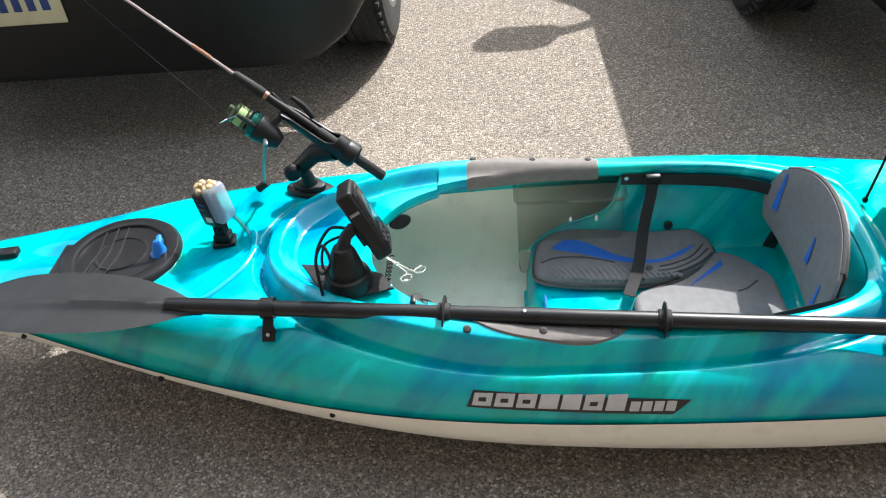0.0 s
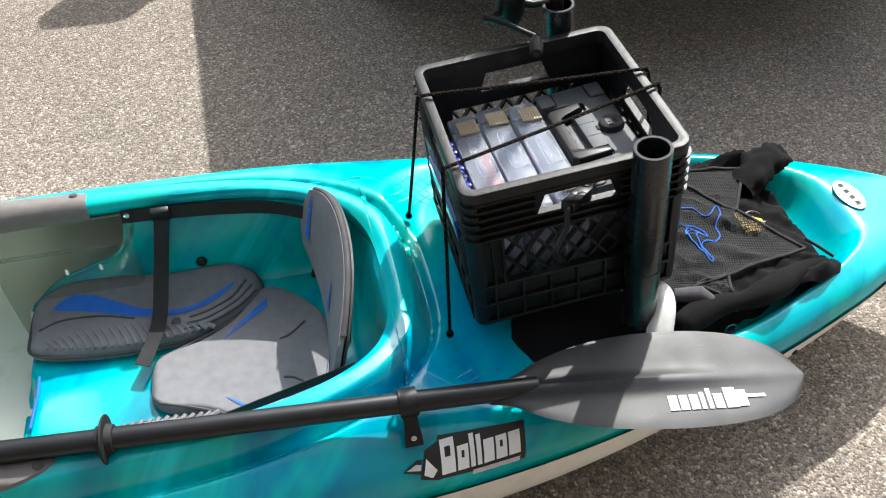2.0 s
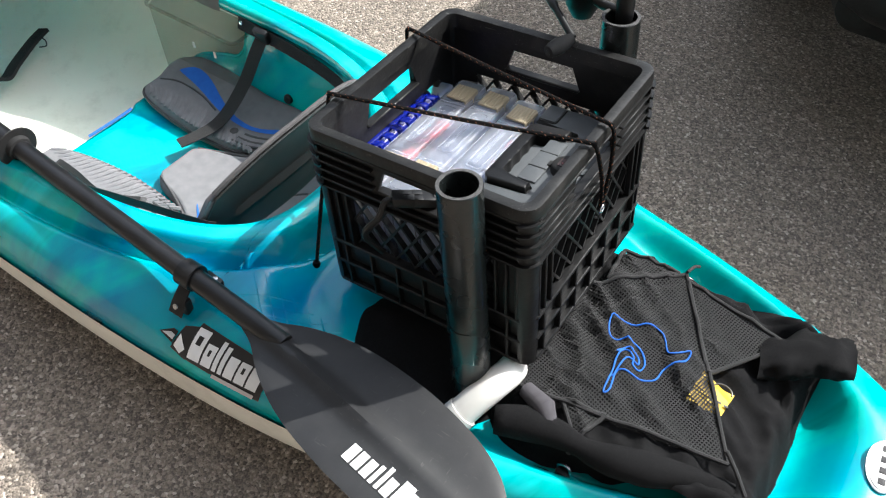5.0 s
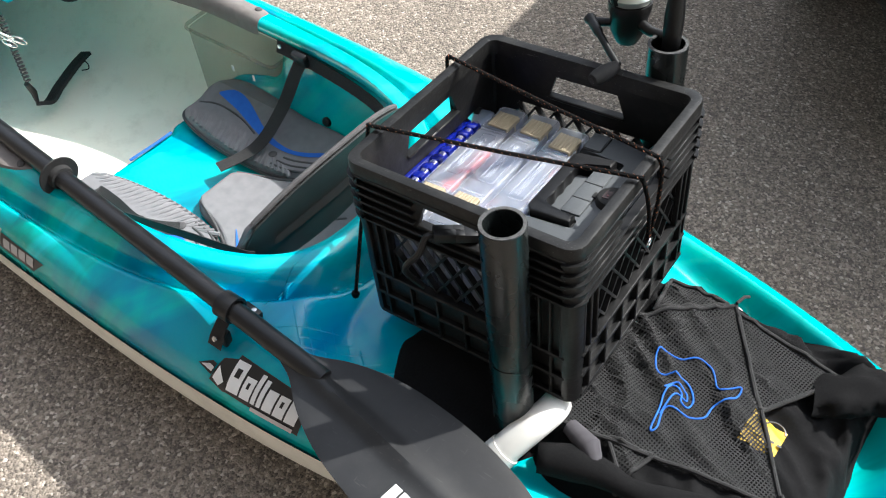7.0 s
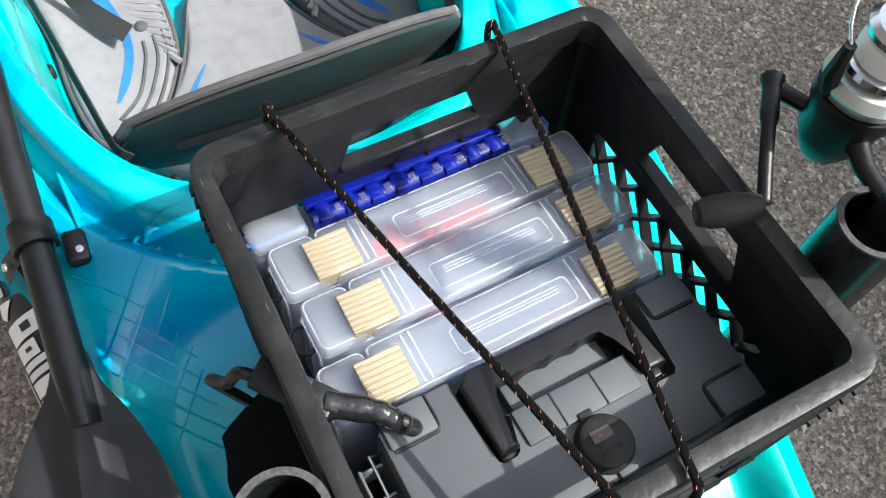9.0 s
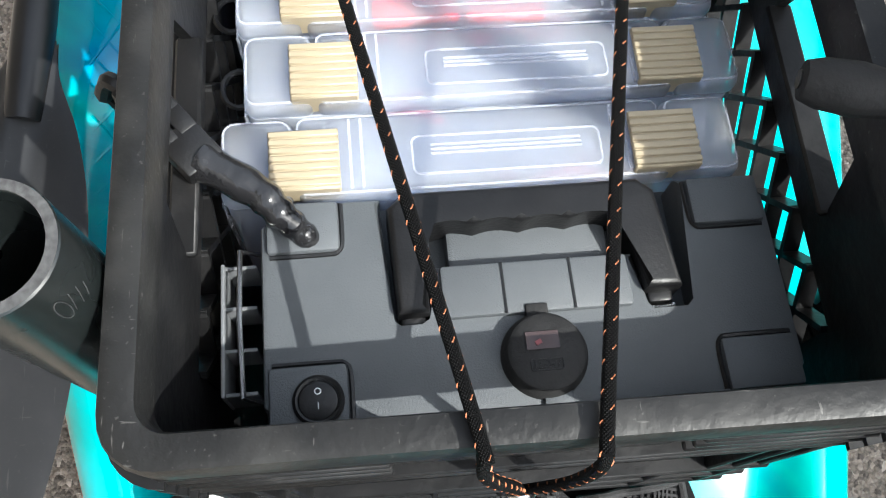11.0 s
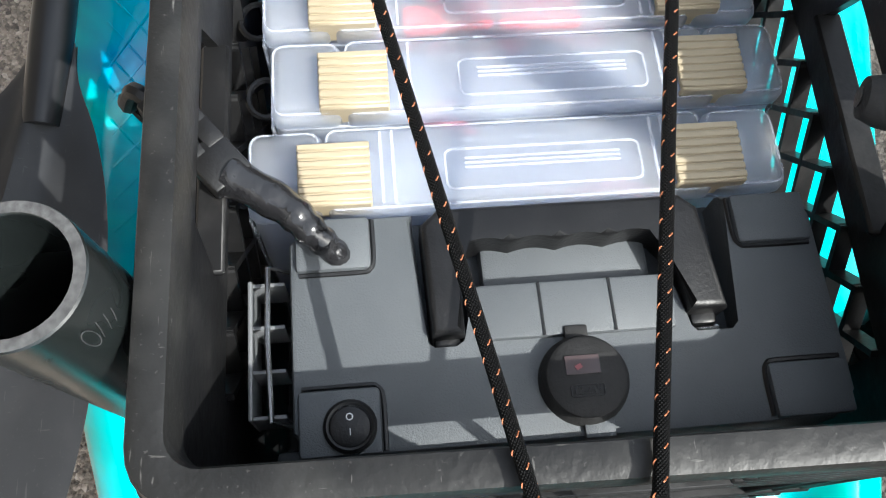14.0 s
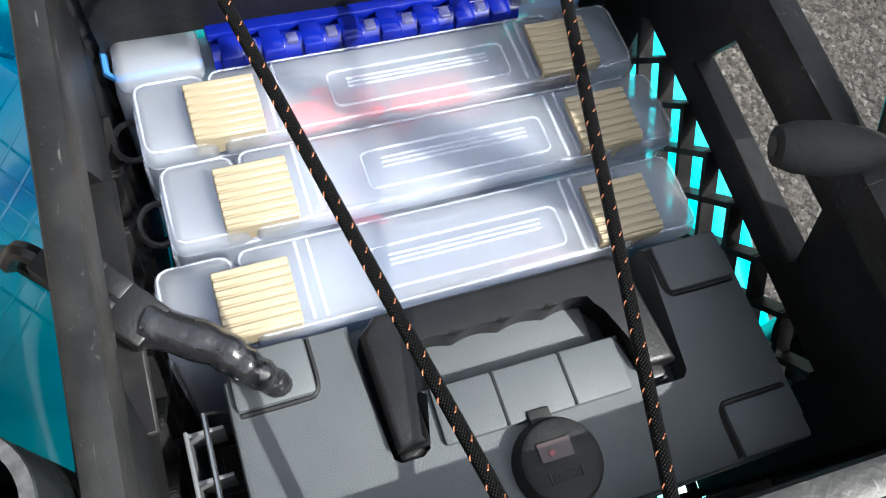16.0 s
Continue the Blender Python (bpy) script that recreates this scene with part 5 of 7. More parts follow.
# ---- fish finder with its base, cable and forceps ----
def fish_finder():
    z = 0.352
    th = thing("fish_finder", Matrix.Translation((-1.255, -0.165, z)), "black handheld fish finder on a swivel mount beside the cockpit", "fish finder")
    plate = part("mount_plate", prism([(-0.105, 0.058), (-0.05, -0.022), (0.02, -0.034), (0.088, -0.012), (0.06, 0.03), (0.0, 0.05)], 0.001, 0.005, 0.001, pose(0, 0, 0, 3, 2, 0)), RUBBER, th, "black triangular plate")
    for x, y in ((-0.1, 0.054), (0.082, -0.011), (0.0, -0.028)):
        part("screw", lathe([(0, 0.003), (0.003, 0.002), (0.0035, 0)], 10, pose(x, y, 0.0055)), STEEL, plate)
    part("swivel_base", lathe([(0.046, 0.004), (0.047, 0.02), (0.043, 0.034), (0.036, 0.036), (0.034, 0.03)], 30), BLACK, th)
    part("swivel_cone", lathe([(0.036, 0.03), (0.033, 0.05), (0.024, 0.085), (0.018, 0.096), (0, 0.1)], 26), BLACK, th)
    part("tilt_arm", tube([(0.0, 0.0, 0.09), (0.008, 0.012, 0.112), (0.022, 0.03, 0.12)], [0.014, 0.012, 0.012], 12), BLACK, th)
    m = Matrix.Translation((0.04, 0.055, 0.118)) @ pose(0, 0, 0, -14, -24, 14)
    head = part("display_case", box(0.034, 0.082, 0.152, m @ pose(0, 0, -0.075), 0.008, 3), BLACK, th)
    part("screen_bezel", box(0.003, 0.074, 0.13, m @ pose(0.0175, 0, -0.062), 0.001), material("bezel", (0.01, 0.01, 0.011), rough=0.25), head)
    part("screen", box(0.002, 0.06, 0.085, m @ pose(0.0195, 0, -0.028), 0.0005), material("dark_screen", (0.012, 0.014, 0.016), rough=0.1), head)
    for k in range(6):
        part("key", box(0.003, 0.012, 0.008, m @ pose(0.019, -0.022 + 0.022 * (k % 3), -0.056 + 0.013 * (k // 3)), 0.001), RUBBER, head)
    part("rear_cap", box(0.012, 0.05, 0.05, m @ pose(-0.021, 0, -0.04), 0.004), BLACK, head)
    part("side_label", box(0.02, 0.0012, 0.006, m @ pose(0.0, -0.0415, 0.03), 0.0002), DULL_METAL, head)
    loops = [(0.01, 0.05, 0.1), (-0.028, 0.05, 0.105), (-0.055, 0.03, 0.075), (-0.06, 0.005, 0.045), (-0.04, -0.02, 0.05), (-0.02, -0.026, 0.085), (-0.035, -0.01, 0.11), (-0.05, -0.02, 0.08), (-0.046, -0.038, 0.02), (-0.04, -0.052, -0.008), (-0.03, -0.062, -0.02)]
    part("cable", tube(spline(loops, 8), 0.0032, 8), RUBBER, th)
    part("cable", tube(spline([(0.0, 0.045, 0.092), (-0.045, 0.042, 0.07), (-0.05, 0.02, 0.03), (-0.02, 0.03, 0.02), (0.03, 0.045, 0.01)], 8), 0.0028, 8), RUBBER, th)
    part("cable_plug", tube([(-0.034, -0.058, -0.014), (-0.028, -0.066, -0.024)], 0.006, 10), RUBBER, th)
    return th


fish_finder()


def forceps():
    a, h = Vector((-1.186, -0.13, 0.398)), Vector((-1.155, -0.068, 0.306))
    th = thing("forceps", Matrix.Translation(a), "steel locking forceps hanging from the mount over the cockpit", "forceps")
    d = (h - a)
    d.normalize()
    s = Vector((0.75, 0.1, 0.5)).cross(d).cross(d).normalized()
    for k in (1, -1):
        end = h + d * 0.022 + s * 0.017 * k - a
        part("shank", tube([Vector((0, 0, 0)) + s * 0.001 * k, (h - a) * 0.6 + s * 0.002 * k, (h - a) - s * 0.004 * k * -1, end - s * 0.008 * k], [0.0016, 0.002, 0.0022, 0.002], 8), STEEL, th)
        part("finger_ring", tube([end + 0.0125 * (math.cos(q) * s * k + 1.25 * math.sin(q) * d) + d * 0.008 for q in [j * math.pi / 10 for j in range(20)]], 0.0019, 8, closed=True), STEEL, th)
    part("pivot", lathe([(0, 0.003), (0.004, 0.002), (0.004, -0.003)], 12, Matrix.Translation((h - a) * 0.55)), STEEL, th)


forceps()


# ---- inside the cockpit ----
def cockpit_things():
    th = thing("lanyard", Matrix.Translation((-1.2, -0.05, 0.33)), "black coiled lanyard with a webbing sheath hanging into the cockpit", "lanyard")
    coil = []
    for k in range(150):
        t = k / 149
        c = Vector((0.01 - 0.05 * t, 0.01 + 0.02 * t, -0.01 - 0.2 * t))
        coil.append(c + 0.006 * Vector((math.cos(k * 0.75), math.sin(k * 0.75), 0)))
    part("coil", tube(coil, 0.0018, 6), RUBBER, th)
    part("clip", tube([coil[-1], coil[-1] + Vector((-0.006, 0.01, -0.03)), (-0.05, 0.035, -0.275)], [0.006, 0.008, 0.004], 8), BLACK, th)
    ribbon([(-0.05, 0.035, -0.277), (-0.045, 0.06, -0.285), (-0.06, 0.1, -0.276), (-0.082, 0.17, -0.262), (-0.095, 0.215, -0.258)], 0.03, (1, 0.4, 0.3), WEBBING, "sheath", th, thick=0.008)
    part("pull_cord", tube(spline([(-0.085, 0.19, -0.258), (-0.07, 0.195, -0.266), (-0.055, 0.185, -0.27), (-0.06, 0.17, -0.268)], 6), 0.0016, 6), RUBBER, th)

    th = thing("knife_sheath", Matrix.Translation((-1.128, -0.215, 0.338)), "black cylindrical sheath clipped inside the cockpit edge", "sheath")
    part("case", tube([(0, 0.03, -0.06), (0.002, 0.026, -0.03), (0.004, 0.022, 0.0)], [0.013, 0.0145, 0.013], 14), BLACK, th)
    part("cord", tube(spline([(0.012, 0.02, 0.0), (0.03, 0.02, -0.008), (0.045, 0.01, -0.022), (0.05, 0.0, -0.03)], 6), 0.0018, 6), RUBBER, th)
    part("clip", box(0.01, 0.02, 0.012, pose(0.0, 0.01, 0.0), 0.003), BLACK, th)

    th = thing("foot_peg", Matrix.Translation((-1.19, 0.12, 0.29)), "black oval plug on the inner wall of the boat", "foot peg")
    part("pad", prism([(0.026 * math.cos(a), 0.016 * math.sin(a)) for a in [k * math.pi / 10 for k in range(20)]], 0, 0.01, 0.003, pose(0, 0, 0, 60, 0, 30)), BLACK, th)

    # clear storage bin stowed beside the seat
    th = thing("storage_bin", Matrix.Translation((-0.8, 0.255, 0.035)) @ pose(0, 0, 0, 4, 0, 0), "smoky clear plastic bin stowed between seat and hull", "bin")
    bm = box(0.25, 0.075, 0.24, None, 0.014, 3)
    part("body", bm, SMOKE, th)
    part("rim", tube([Vector((x, y, 0.237)) for x, y in rounded(0.256, 0.081, 0.016)], 0.004, 6, closed=True), SMOKE, th)
    part("clutter", box(0.1, 0.05, 0.06, pose(0.05, 0, 0.008), 0.012), material("brown_clutter", (0.12, 0.07, 0.03), (0.05, 0.04, 0.02), rough=0.8, scale=60), th)
    for k in (0, 1):
        part("mark", box(0.005, 0.002, 0.014, pose(0.0 + 0.06 * k, -0.0385, 0.175)), WHITE_DECAL, th)


cockpit_things()


# ---- black jacket under the cargo net in the tank well ----
def cloth_height(x, y):
    """The jacket's top, over the well's floor (world)."""
    u = (x - 0.362) / 0.186
    v = (y + 0.02 - (0.03 * u * step(-0.06, -0.18, y) if y < 0 else 0.0)) / (0.205 if y > -0.02 else 0.182)
    e = (abs(u) ** 6 + abs(v) ** 6) ** (1 / 6)
    base = deck_height(x, y - KY) - 0.003
    h = (0.052 + 0.016 * step(0.16, 0.3, x)) * (1 - step(0.84, 1.05, e)) ** 0.8
    h += 0.016 * math.exp(-(((x - 0.40) / 0.09) ** 2 + ((y + 0.19) / 0.035) ** 2))
    n1 = noise.noise(Vector((x * 9, y * 9, 0.3)))
    fold = abs(noise.noise(Vector((x * 9 + 0.8 * n1, y * 20 + x * 12, 4.2))))
    crease = abs(noise.noise(Vector((x * 22 - y * 14, y * 24 + 3 * n1, 9.1))))
    return base + max(0.0, h + (0.014 * n1 - 0.034 * fold - 0.014 * crease + 0.009) * step(0.004, 0.03, h))


def jacket():
    th = thing("jacket", pose(0.38, -0.03, 0.27), "folded black fabric jacket under the net, black sheet beside the crate", "jacket")
    inv = th.matrix_basis.inverted()
    n = 70
    rows = []
    for i in range(n + 1):
        row = []
        for j in range(n + 1):
            a, b = -1 + 2 * i / n, -1 + 2 * j / n
            # square to rounded square
            x = 0.362 + 0.194 * a * math.sqrt(1 - 0.12 * b * b) + 0.012 * noise.noise(Vector((b * 3, 1.5, 0)))
            y = -0.02 + (0.207 if b > 0 else 0.188) * b * math.sqrt(1 - 0.12 * a * a) + 0.012 * noise.noise(Vector((a * 3, 7.5, 0))) + 0.03 * a * step(0.3, 1, abs(b))
            row.append(inv @ Vector((x, y, cloth_height(x, y))))
        rows.append(row)
    part("body", sheet(rows), FABRIC, th, smooth="all")
    # the hood, a crumpled tube standing at the far corner
    rings = []
    for i in range(15):
        t = i / 14
        c = Vector((0.46 + 0.112 * t, 0.066 + 0.085 * t - 0.02 * t * t, 0.28 + 0.022 * math.sin(t * 2.2)))
        r = 0.027 + 0.004 * math.sin(t * 3)
        ring = []
        for k in range(22):
            a = 2 * math.pi * k / 22
            w = 1 + 0.5 * noise.noise(Vector((math.cos(a) * 2.2, math.sin(a) * 2.2, t * 6))) + 0.12 * noise.noise(Vector((math.cos(a) * 6, math.sin(a) * 6, t * 14)))
            ring.append(inv @ (c + Vector((-0.35 * r * math.cos(a), r * 1.05 * math.cos(a) * w, r * 0.62 * math.sin(a) * w))))
        rings.append(ring + ring[:1])
    bm = sheet(rings)
    bm.faces.new([bm.verts.new(v) for v in rings[-1][:-1]])
    part("hood", bm, FABRIC, th, smooth="all")
    # a thin black sheet laid flat on the deck beside the crate
    rows = []
    for i in range(31):
        a = -1 + 2 * i / 30
        row = []
        for j in range(25):
            b = -1 + 2 * j / 24
            x = 0.068 + 0.132 * a * (1 - 0.2 * b * b) + 0.004 * noise.noise(Vector((b * 3, 4.5, 0)))
            y = -0.168 + 0.075 * b * (1 - 0.16 * a * a) + 0.004 * noise.noise(Vector((a * 4, 2.5, 0)))
            e = 1 - max(abs(a), abs(b)) ** 8
            row.append(inv @ Vector((x, y, deck_height(x, y - KY) - 0.002 + (0.012 + 0.004 * noise.noise(Vector((x * 30, y * 30, 3.0)))) * e)))
        rows.append(row)
    part("black_sheet", sheet(rows), FABRIC, th, smooth="all")
    # rolled hem along the near edge
    hem = []
    for k in range(24):
        t = k / 23
        x = 0.20 + 0.3 * t
        hem.append(inv @ Vector((x, -0.226 + 0.07 * t + 0.008 * math.sin(t * 9), 0.277 + 0.012 * math.sin(t * 3.1) + 0.004 * noise.noise(Vector((t * 6, 0, 2))))))
    part("rolled_hem", tube(hem, [0.02 + 0.008 * math.sin(k * 0.55) * (0.5 + 0.5 * noise.noise(Vector((k * 0.4, 1, 1)))) for k in range(24)], 14), FABRIC, th, smooth="all")
    part("lining", tube([inv @ Vector(p) for p in ((0.215, -0.17, 0.292), (0.25, -0.185, 0.3), (0.275, -0.205, 0.292))], [0.012, 0.016, 0.008], 10), material("grey_lining", (0.05, 0.047, 0.054), (0.04, 0.037, 0.043), rough=0.9, scale=80), th)
    patch = [[inv @ Vector((0.404 + 0.05 * a - 0.004 * b, -0.002 + 0.005 * a - 0.058 * b, cloth_height(0.404 + 0.05 * a - 0.004 * b, -0.002 + 0.005 * a - 0.058 * b) + 0.0025)) for a in [k / 8 for k in range(9)]] for b in [k / 8 for k in range(9)]]
    lab = part("label_patch", sheet(patch), material("yellow_label", (0.62, 0.4, 0.02), (0.56, 0.36, 0.02), rough=0.6, scale=60), th, "yellow sewn label", smooth="all")
    arc = [inv @ Vector((0.437 + 0.014 * math.cos(a), -0.018 + 0.012 * math.sin(a), cloth_height(0.437, -0.018) + 0.006)) for a in [k * math.pi / 9 for k in range(14)]]
    part("mark", tube(arc, 0.0014, 5), BLACK_DECAL, lab)
    for k in range(3):
        part("mark", box(0.006, 0.003, 0.001, Matrix.Translation(inv @ Vector((0.43 + 0.01 * k, -0.036, cloth_height(0.43 + 0.01 * k, -0.036) + 0.005)))), BLACK_DECAL, lab)


jacket()


def cargo_net():
    """A triangular mesh net with bound edges, stretched over the jacket."""
    th = thing("cargo_net", pose(0.33, -0.03, 0.31), "black mesh cargo net with bound edges and a blue outline motif", "cargo net")
    inv = th.matrix_basis.inverted()
    top = lambda x, y, lift=0.006: inv @ Vector((x, y, max(cloth_height(x, y), 0.285) + lift))
    corners = [(0.314, 0.15), (0.484, -0.118), (0.188, -0.172), (0.2, 0.03)]
    side_flap = [(0.215, 0.14), (0.305, 0.145), (0.222, 0.06)]
    flap = [(0.323, 0.138), (0.485, 0.112), (0.41, -0.004)]
    tab = [(0.262, -0.155), (0.322, -0.146), (0.304, -0.2)]

    def inside_spans(poly, axis, value):
        xs_ = []
        n = len(poly)
        for k in range(n):
            a, b = poly[k], poly[(k + 1) % n]
            if (a[axis] - value) * (b[axis] - value) < 0:
                t = (value - a[axis]) / (b[axis] - a[axis])
                xs_.append(a[1 - axis] + t * (b[1 - axis] - a[1 - axis]))
        return sorted(xs_)

    for poly, name in ((corners, "mesh_panel"), (flap, "mesh_flap"), (side_flap, "mesh_flap"), (tab, "mesh_tab")):
        bm = bmesh.new()
        rot = Matrix.Rotation(radians(12), 2)
        back = rot.inverted()
        rp = [rot @ Vector(p) for p in poly]
        for axis in (0, 1):
            lo, hi = min(p[axis] for p in rp), max(p[axis] for p in rp)
            k = 0
            v = lo + 0.0025
            while v < hi:
                s = inside_spans(rp, axis, v)
                for a, b in zip(s[::2], s[1::2]):
                    n = max(2, int((b - a) / 0.012))
                    rows = []
                    for i in range(n + 1):
                        w = a + (b - a) * i / n
                        e = []
                        for d in (-0.001, 0.001):
                            q = back @ (Vector((v + d, w)) if axis == 0 else Vector((w, v + d)))
                            e.append(top(q.x, q.y, 0.006 + 0.0006 * axis))
                        rows.append(e)
                    sheet(rows, bm)
                v += 0.0043
        net = part(name, bm, WEBBING, th, "open black mesh")
        tagged(net, kind="stuff")
        n = len(poly)
        for k in range(n):
            a, b = Vector(poly[k]), Vector(poly[(k + 1) % n])
            part("bound_edge", tube([top(*a.lerp(b, t / 14), 0.0075) for t in range(15)], 0.0032, 8), WEBBING, th)
    motif = [(0.257, 0.01), (0.263, -0.016), (0.277, -0.027), (0.296, -0.015), (0.317, -0.021), (0.331, -0.04), (0.328, -0.057), (0.318, -0.057), (0.313, -0.042), (0.297, -0.038), (0.294, -0.056), (0.299, -0.081), (0.303, -0.117), (0.309, -0.11), (0.305, -0.077), (0.33, -0.07), (0.353, -0.055), (0.357, -0.03), (0.376, -0.007), (0.375, 0.011), (0.353, -0.006), (0.337, 0.013), (0.313, 0.026), (0.287, 0.013)]
    part("motif_line", tube([top(p.x, p.y, 0.0075) for p in spline([(a, b, 0) for a, b in motif], 5, True)], 0.0013, 6, closed=True), BLUE_TRIM, th, "blue stitched outline")
    part("motif_line", tube([top(p.x, p.y, 0.0075) for p in spline([(0.29, -0.048, 0), (0.3, -0.03, 0), (0.318, -0.034, 0), (0.323, -0.048, 0), (0.306, -0.052, 0), (0.303, -0.09, 0)], 5)], 0.0013, 6), BLUE_TRIM, th, "blue stitched outline")
    part("lacing", tube([inv @ Vector(p) for p in ((0.314, 0.15, 0.298), (0.318, 0.175, 0.29), (0.322, 0.196, 0.272))], 0.0026, 8), WEBBING, th)
    part("lacing", tube([inv @ Vector(p) for p in ((0.304, -0.2, 0.3), (0.305, -0.212, 0.287), (0.306, -0.215, 0.279))], 0.003, 8), WEBBING, th)
    part("cord_tail", tube([inv @ Vector(p) for p in ((0.474, -0.118, 0.318), (0.495, -0.132, 0.308), (0.517, -0.15, 0.296))], 0.003, 8), WEBBING, th)


cargo_net()

# ---- the crate ----
CRATE = pose(0.0461, 0.0033, 0.3123, 0.67, -6.45, -0.1)


def crate():
    th = thing("milk_crate", CRATE, "black plastic milk crate with lattice windows, standing on the stern deck", "crate")

    def wall(m):
        """A wall seen from outside: u along x, z up, outside towards -y."""
        us, zs = [-0.15, -0.112, -0.06, -0.048, 0.048, 0.06, 0.112, 0.15], [0.004, 0.092, 0.186, 0.212, 0.246, 0.274]
        bm = bmesh.new()
        grid = {}
        def vert(i, j, y):
            if (i, j, y) not in grid:
                # the hand hold is wider at its foot
                u = us[i] if j != 4 or abs(us[i]) not in (0.06,) else us[i] * 0.8
                u = u if j != 4 or abs(us[i]) != 0.048 else us[i] * 0.97
                grid[(i, j, y)] = bm.verts.new(m @ Vector((u, y, zs[j])))
            return grid[(i, j, y)]
        solid = lambda i, j: 0 <= i < 7 and 0 <= j < 5 and not (j == 1 and 1 <= i <= 5) and not (j == 3 and 2 <= i <= 4)
        for i in range(7):
            for j in range(5):
                if solid(i, j):
                    for y in (0.0, 0.006):
                        bm.faces.new([vert(i, j, y), vert(i + 1, j, y), vert(i + 1, j + 1, y), vert(i, j + 1, y)])
                    for di, dj, a, b in ((-1, 0, (0, 0), (0, 1)), (1, 0, (1, 0), (1, 1)), (0, -1, (0, 0), (1, 0)), (0, 1, (0, 1), (1, 1))):
                        if not solid(i + di, j + dj):
                            bm.faces.new([vert(i + a[0], j + a[1], 0.0), vert(i + b[0], j + b[1], 0.0), vert(i + b[0], j + b[1], 0.006), vert(i + a[0], j + a[1], 0.006)])
        panel = part("wall", bm, CRATE_PE, th, smooth=False)
        # window lattice of crossing bars
        bm = bmesh.new()
        w0, w1, z0, z1 = -0.112, 0.112, 0.092, 0.186
        pitch, k = 0.032, -4
        for d in (1, -1):
            for k in range(-4, 12):
                pts = []
                for t in (0, 1):
                    pts.append(Vector((w0 + k * pitch + (0.066 * t if d > 0 else 0.066 * (1 - t)), 0.0, z0 + (z1 - z0) * t)))
                a, b = pts
                lo, hi = 0.0, 1.0
                dx = b.x - a.x
                t1, t2 = sorted(((w0 - a.x) / dx, (w1 - a.x) / dx))
                lo, hi = max(lo, t1), min(hi, t2)
                if hi - lo < 0.05:
                    continue
                a2, b2 = a.lerp(b, lo), a.lerp(b, hi)
                c, ln = (a2 + b2) / 2, (b2 - a2).length
                ang = math.degrees(math.atan2(b2.z - a2.z, b2.x - a2.x))
                box(ln, 0.009, 0.0035, m @ Matrix.Translation((c.x, 0.005, c.z)) @ pose(0, 0, 0, 0, -ang, 0) @ pose(0, 0, -0.0017), bm=bm)
        part("lattice", bm, CRATE_PE, panel)
        # fins below the rim, broken by the hand hold
        for k in range(6):
            z = 0.186 + 0.0145 * k
            if 0.206 < z < 0.248:
                for s in (1, -1):
                    part("fin", box(0.088, 0.009, 0.0035, m @ pose(s * 0.107, -0.003, z), 0.001, 1), CRATE_PE, panel)
            else:
                part("fin", box(0.302, 0.009, 0.0035, m @ pose(0, -0.003, z), 0.001, 1), CRATE_PE, panel)
        for z in (0.086, 0.045, 0.004):
            part("ledge", box(0.302, 0.01, 0.006, m @ pose(0, -0.003, z), 0.0015, 1), CRATE_PE, panel)
        for k in range(7):
            part("stiffener", box(0.004, 0.01, 0.084, m @ pose(-0.132 + 0.044 * k, -0.003, 0.006), 0.001, 1), CRATE_PE, panel)
        for s in (1, -1):
            for k in range(3):
                part("stiffener", box(0.004, 0.009, 0.098, m @ pose(s * (0.115 + 0.0155 * k), -0.0025, 0.09), 0.001, 1), CRATE_PE, panel)
        part("lip", box(0.122, 0.014, 0.005, m @ pose(0, 0.004, 0.209), 0.0015, 1), CRATE_PE, panel)

    half = 0.161
    for a in (0, 90, 180, 270):
        wall(pose(0, 0, 0, 0, 0, a) @ pose(0, -half, 0))
    for a in (0, 90, 180, 270):
        m = pose(0, 0, 0, 0, 0, a)
        bm = bmesh.new()
        outer = [(-0.148 - 0.019 * math.sin(q), -0.148 - 0.019 * math.cos(q)) for q in [k * math.pi / 12 for k in range(7)]]
        inner = [(-0.148 - 0.012 * math.sin(q), -0.148 - 0.012 * math.cos(q)) for q in [k * math.pi / 12 for k in range(7)]]
        prism((outer + inner[::-1])[::-1], 0.002, 0.274, 0, m, bm)
        post = part("corner_post", bm, CRATE_PE, th)
        for k in range(5):
            z = 0.19 + 0.0165 * k
            ring = [(-0.148 - 0.0235 * math.sin(q), -0.148 - 0.0235 * math.cos(q)) for q in [k2 * math.pi / 12 for k2 in range(7)]]
            part("fin", prism((ring + inner[::-1])[::-1], z, z + 0.0035, 0, m), CRATE_PE, post)

    # rim: a rounded square ring with a rolled top
    bm = bmesh.new()
    rings = []
    for w, z, r in ((0.306, 0.258, 0.012), (0.306, 0.277, 0.012), (0.308, 0.28, 0.013), (0.326, 0.2815, 0.02), (0.334, 0.2805, 0.022), (0.337, 0.277, 0.024), (0.337, 0.264, 0.024), (0.326, 0.262, 0.02)):
        rings.append([Vector((x, y, z)) for x, y in rounded(w, w, r, 6)])
    sheet([g + g[:1] for g in rings], bm)
    part("rim", bm, CRATE_RIM, th, "scuffed rolled rim")
    # floor grid
    for k in range(11):
        part("floor_bar", box(0.318, 0.006, 0.006, pose(0, -0.15 + 0.03 * k, 0.002)), CRATE_PE, th)
        part("floor_bar", box(0.006, 0.318, 0.0055, pose(-0.15 + 0.03 * k, 0, 0.002)), CRATE_PE, th)


crate()
IN = pose(0.0478, -0.0116, 0.3069, -1.73, -7.82, 1.04)      # the frame of the contents, which lean a little against the crate

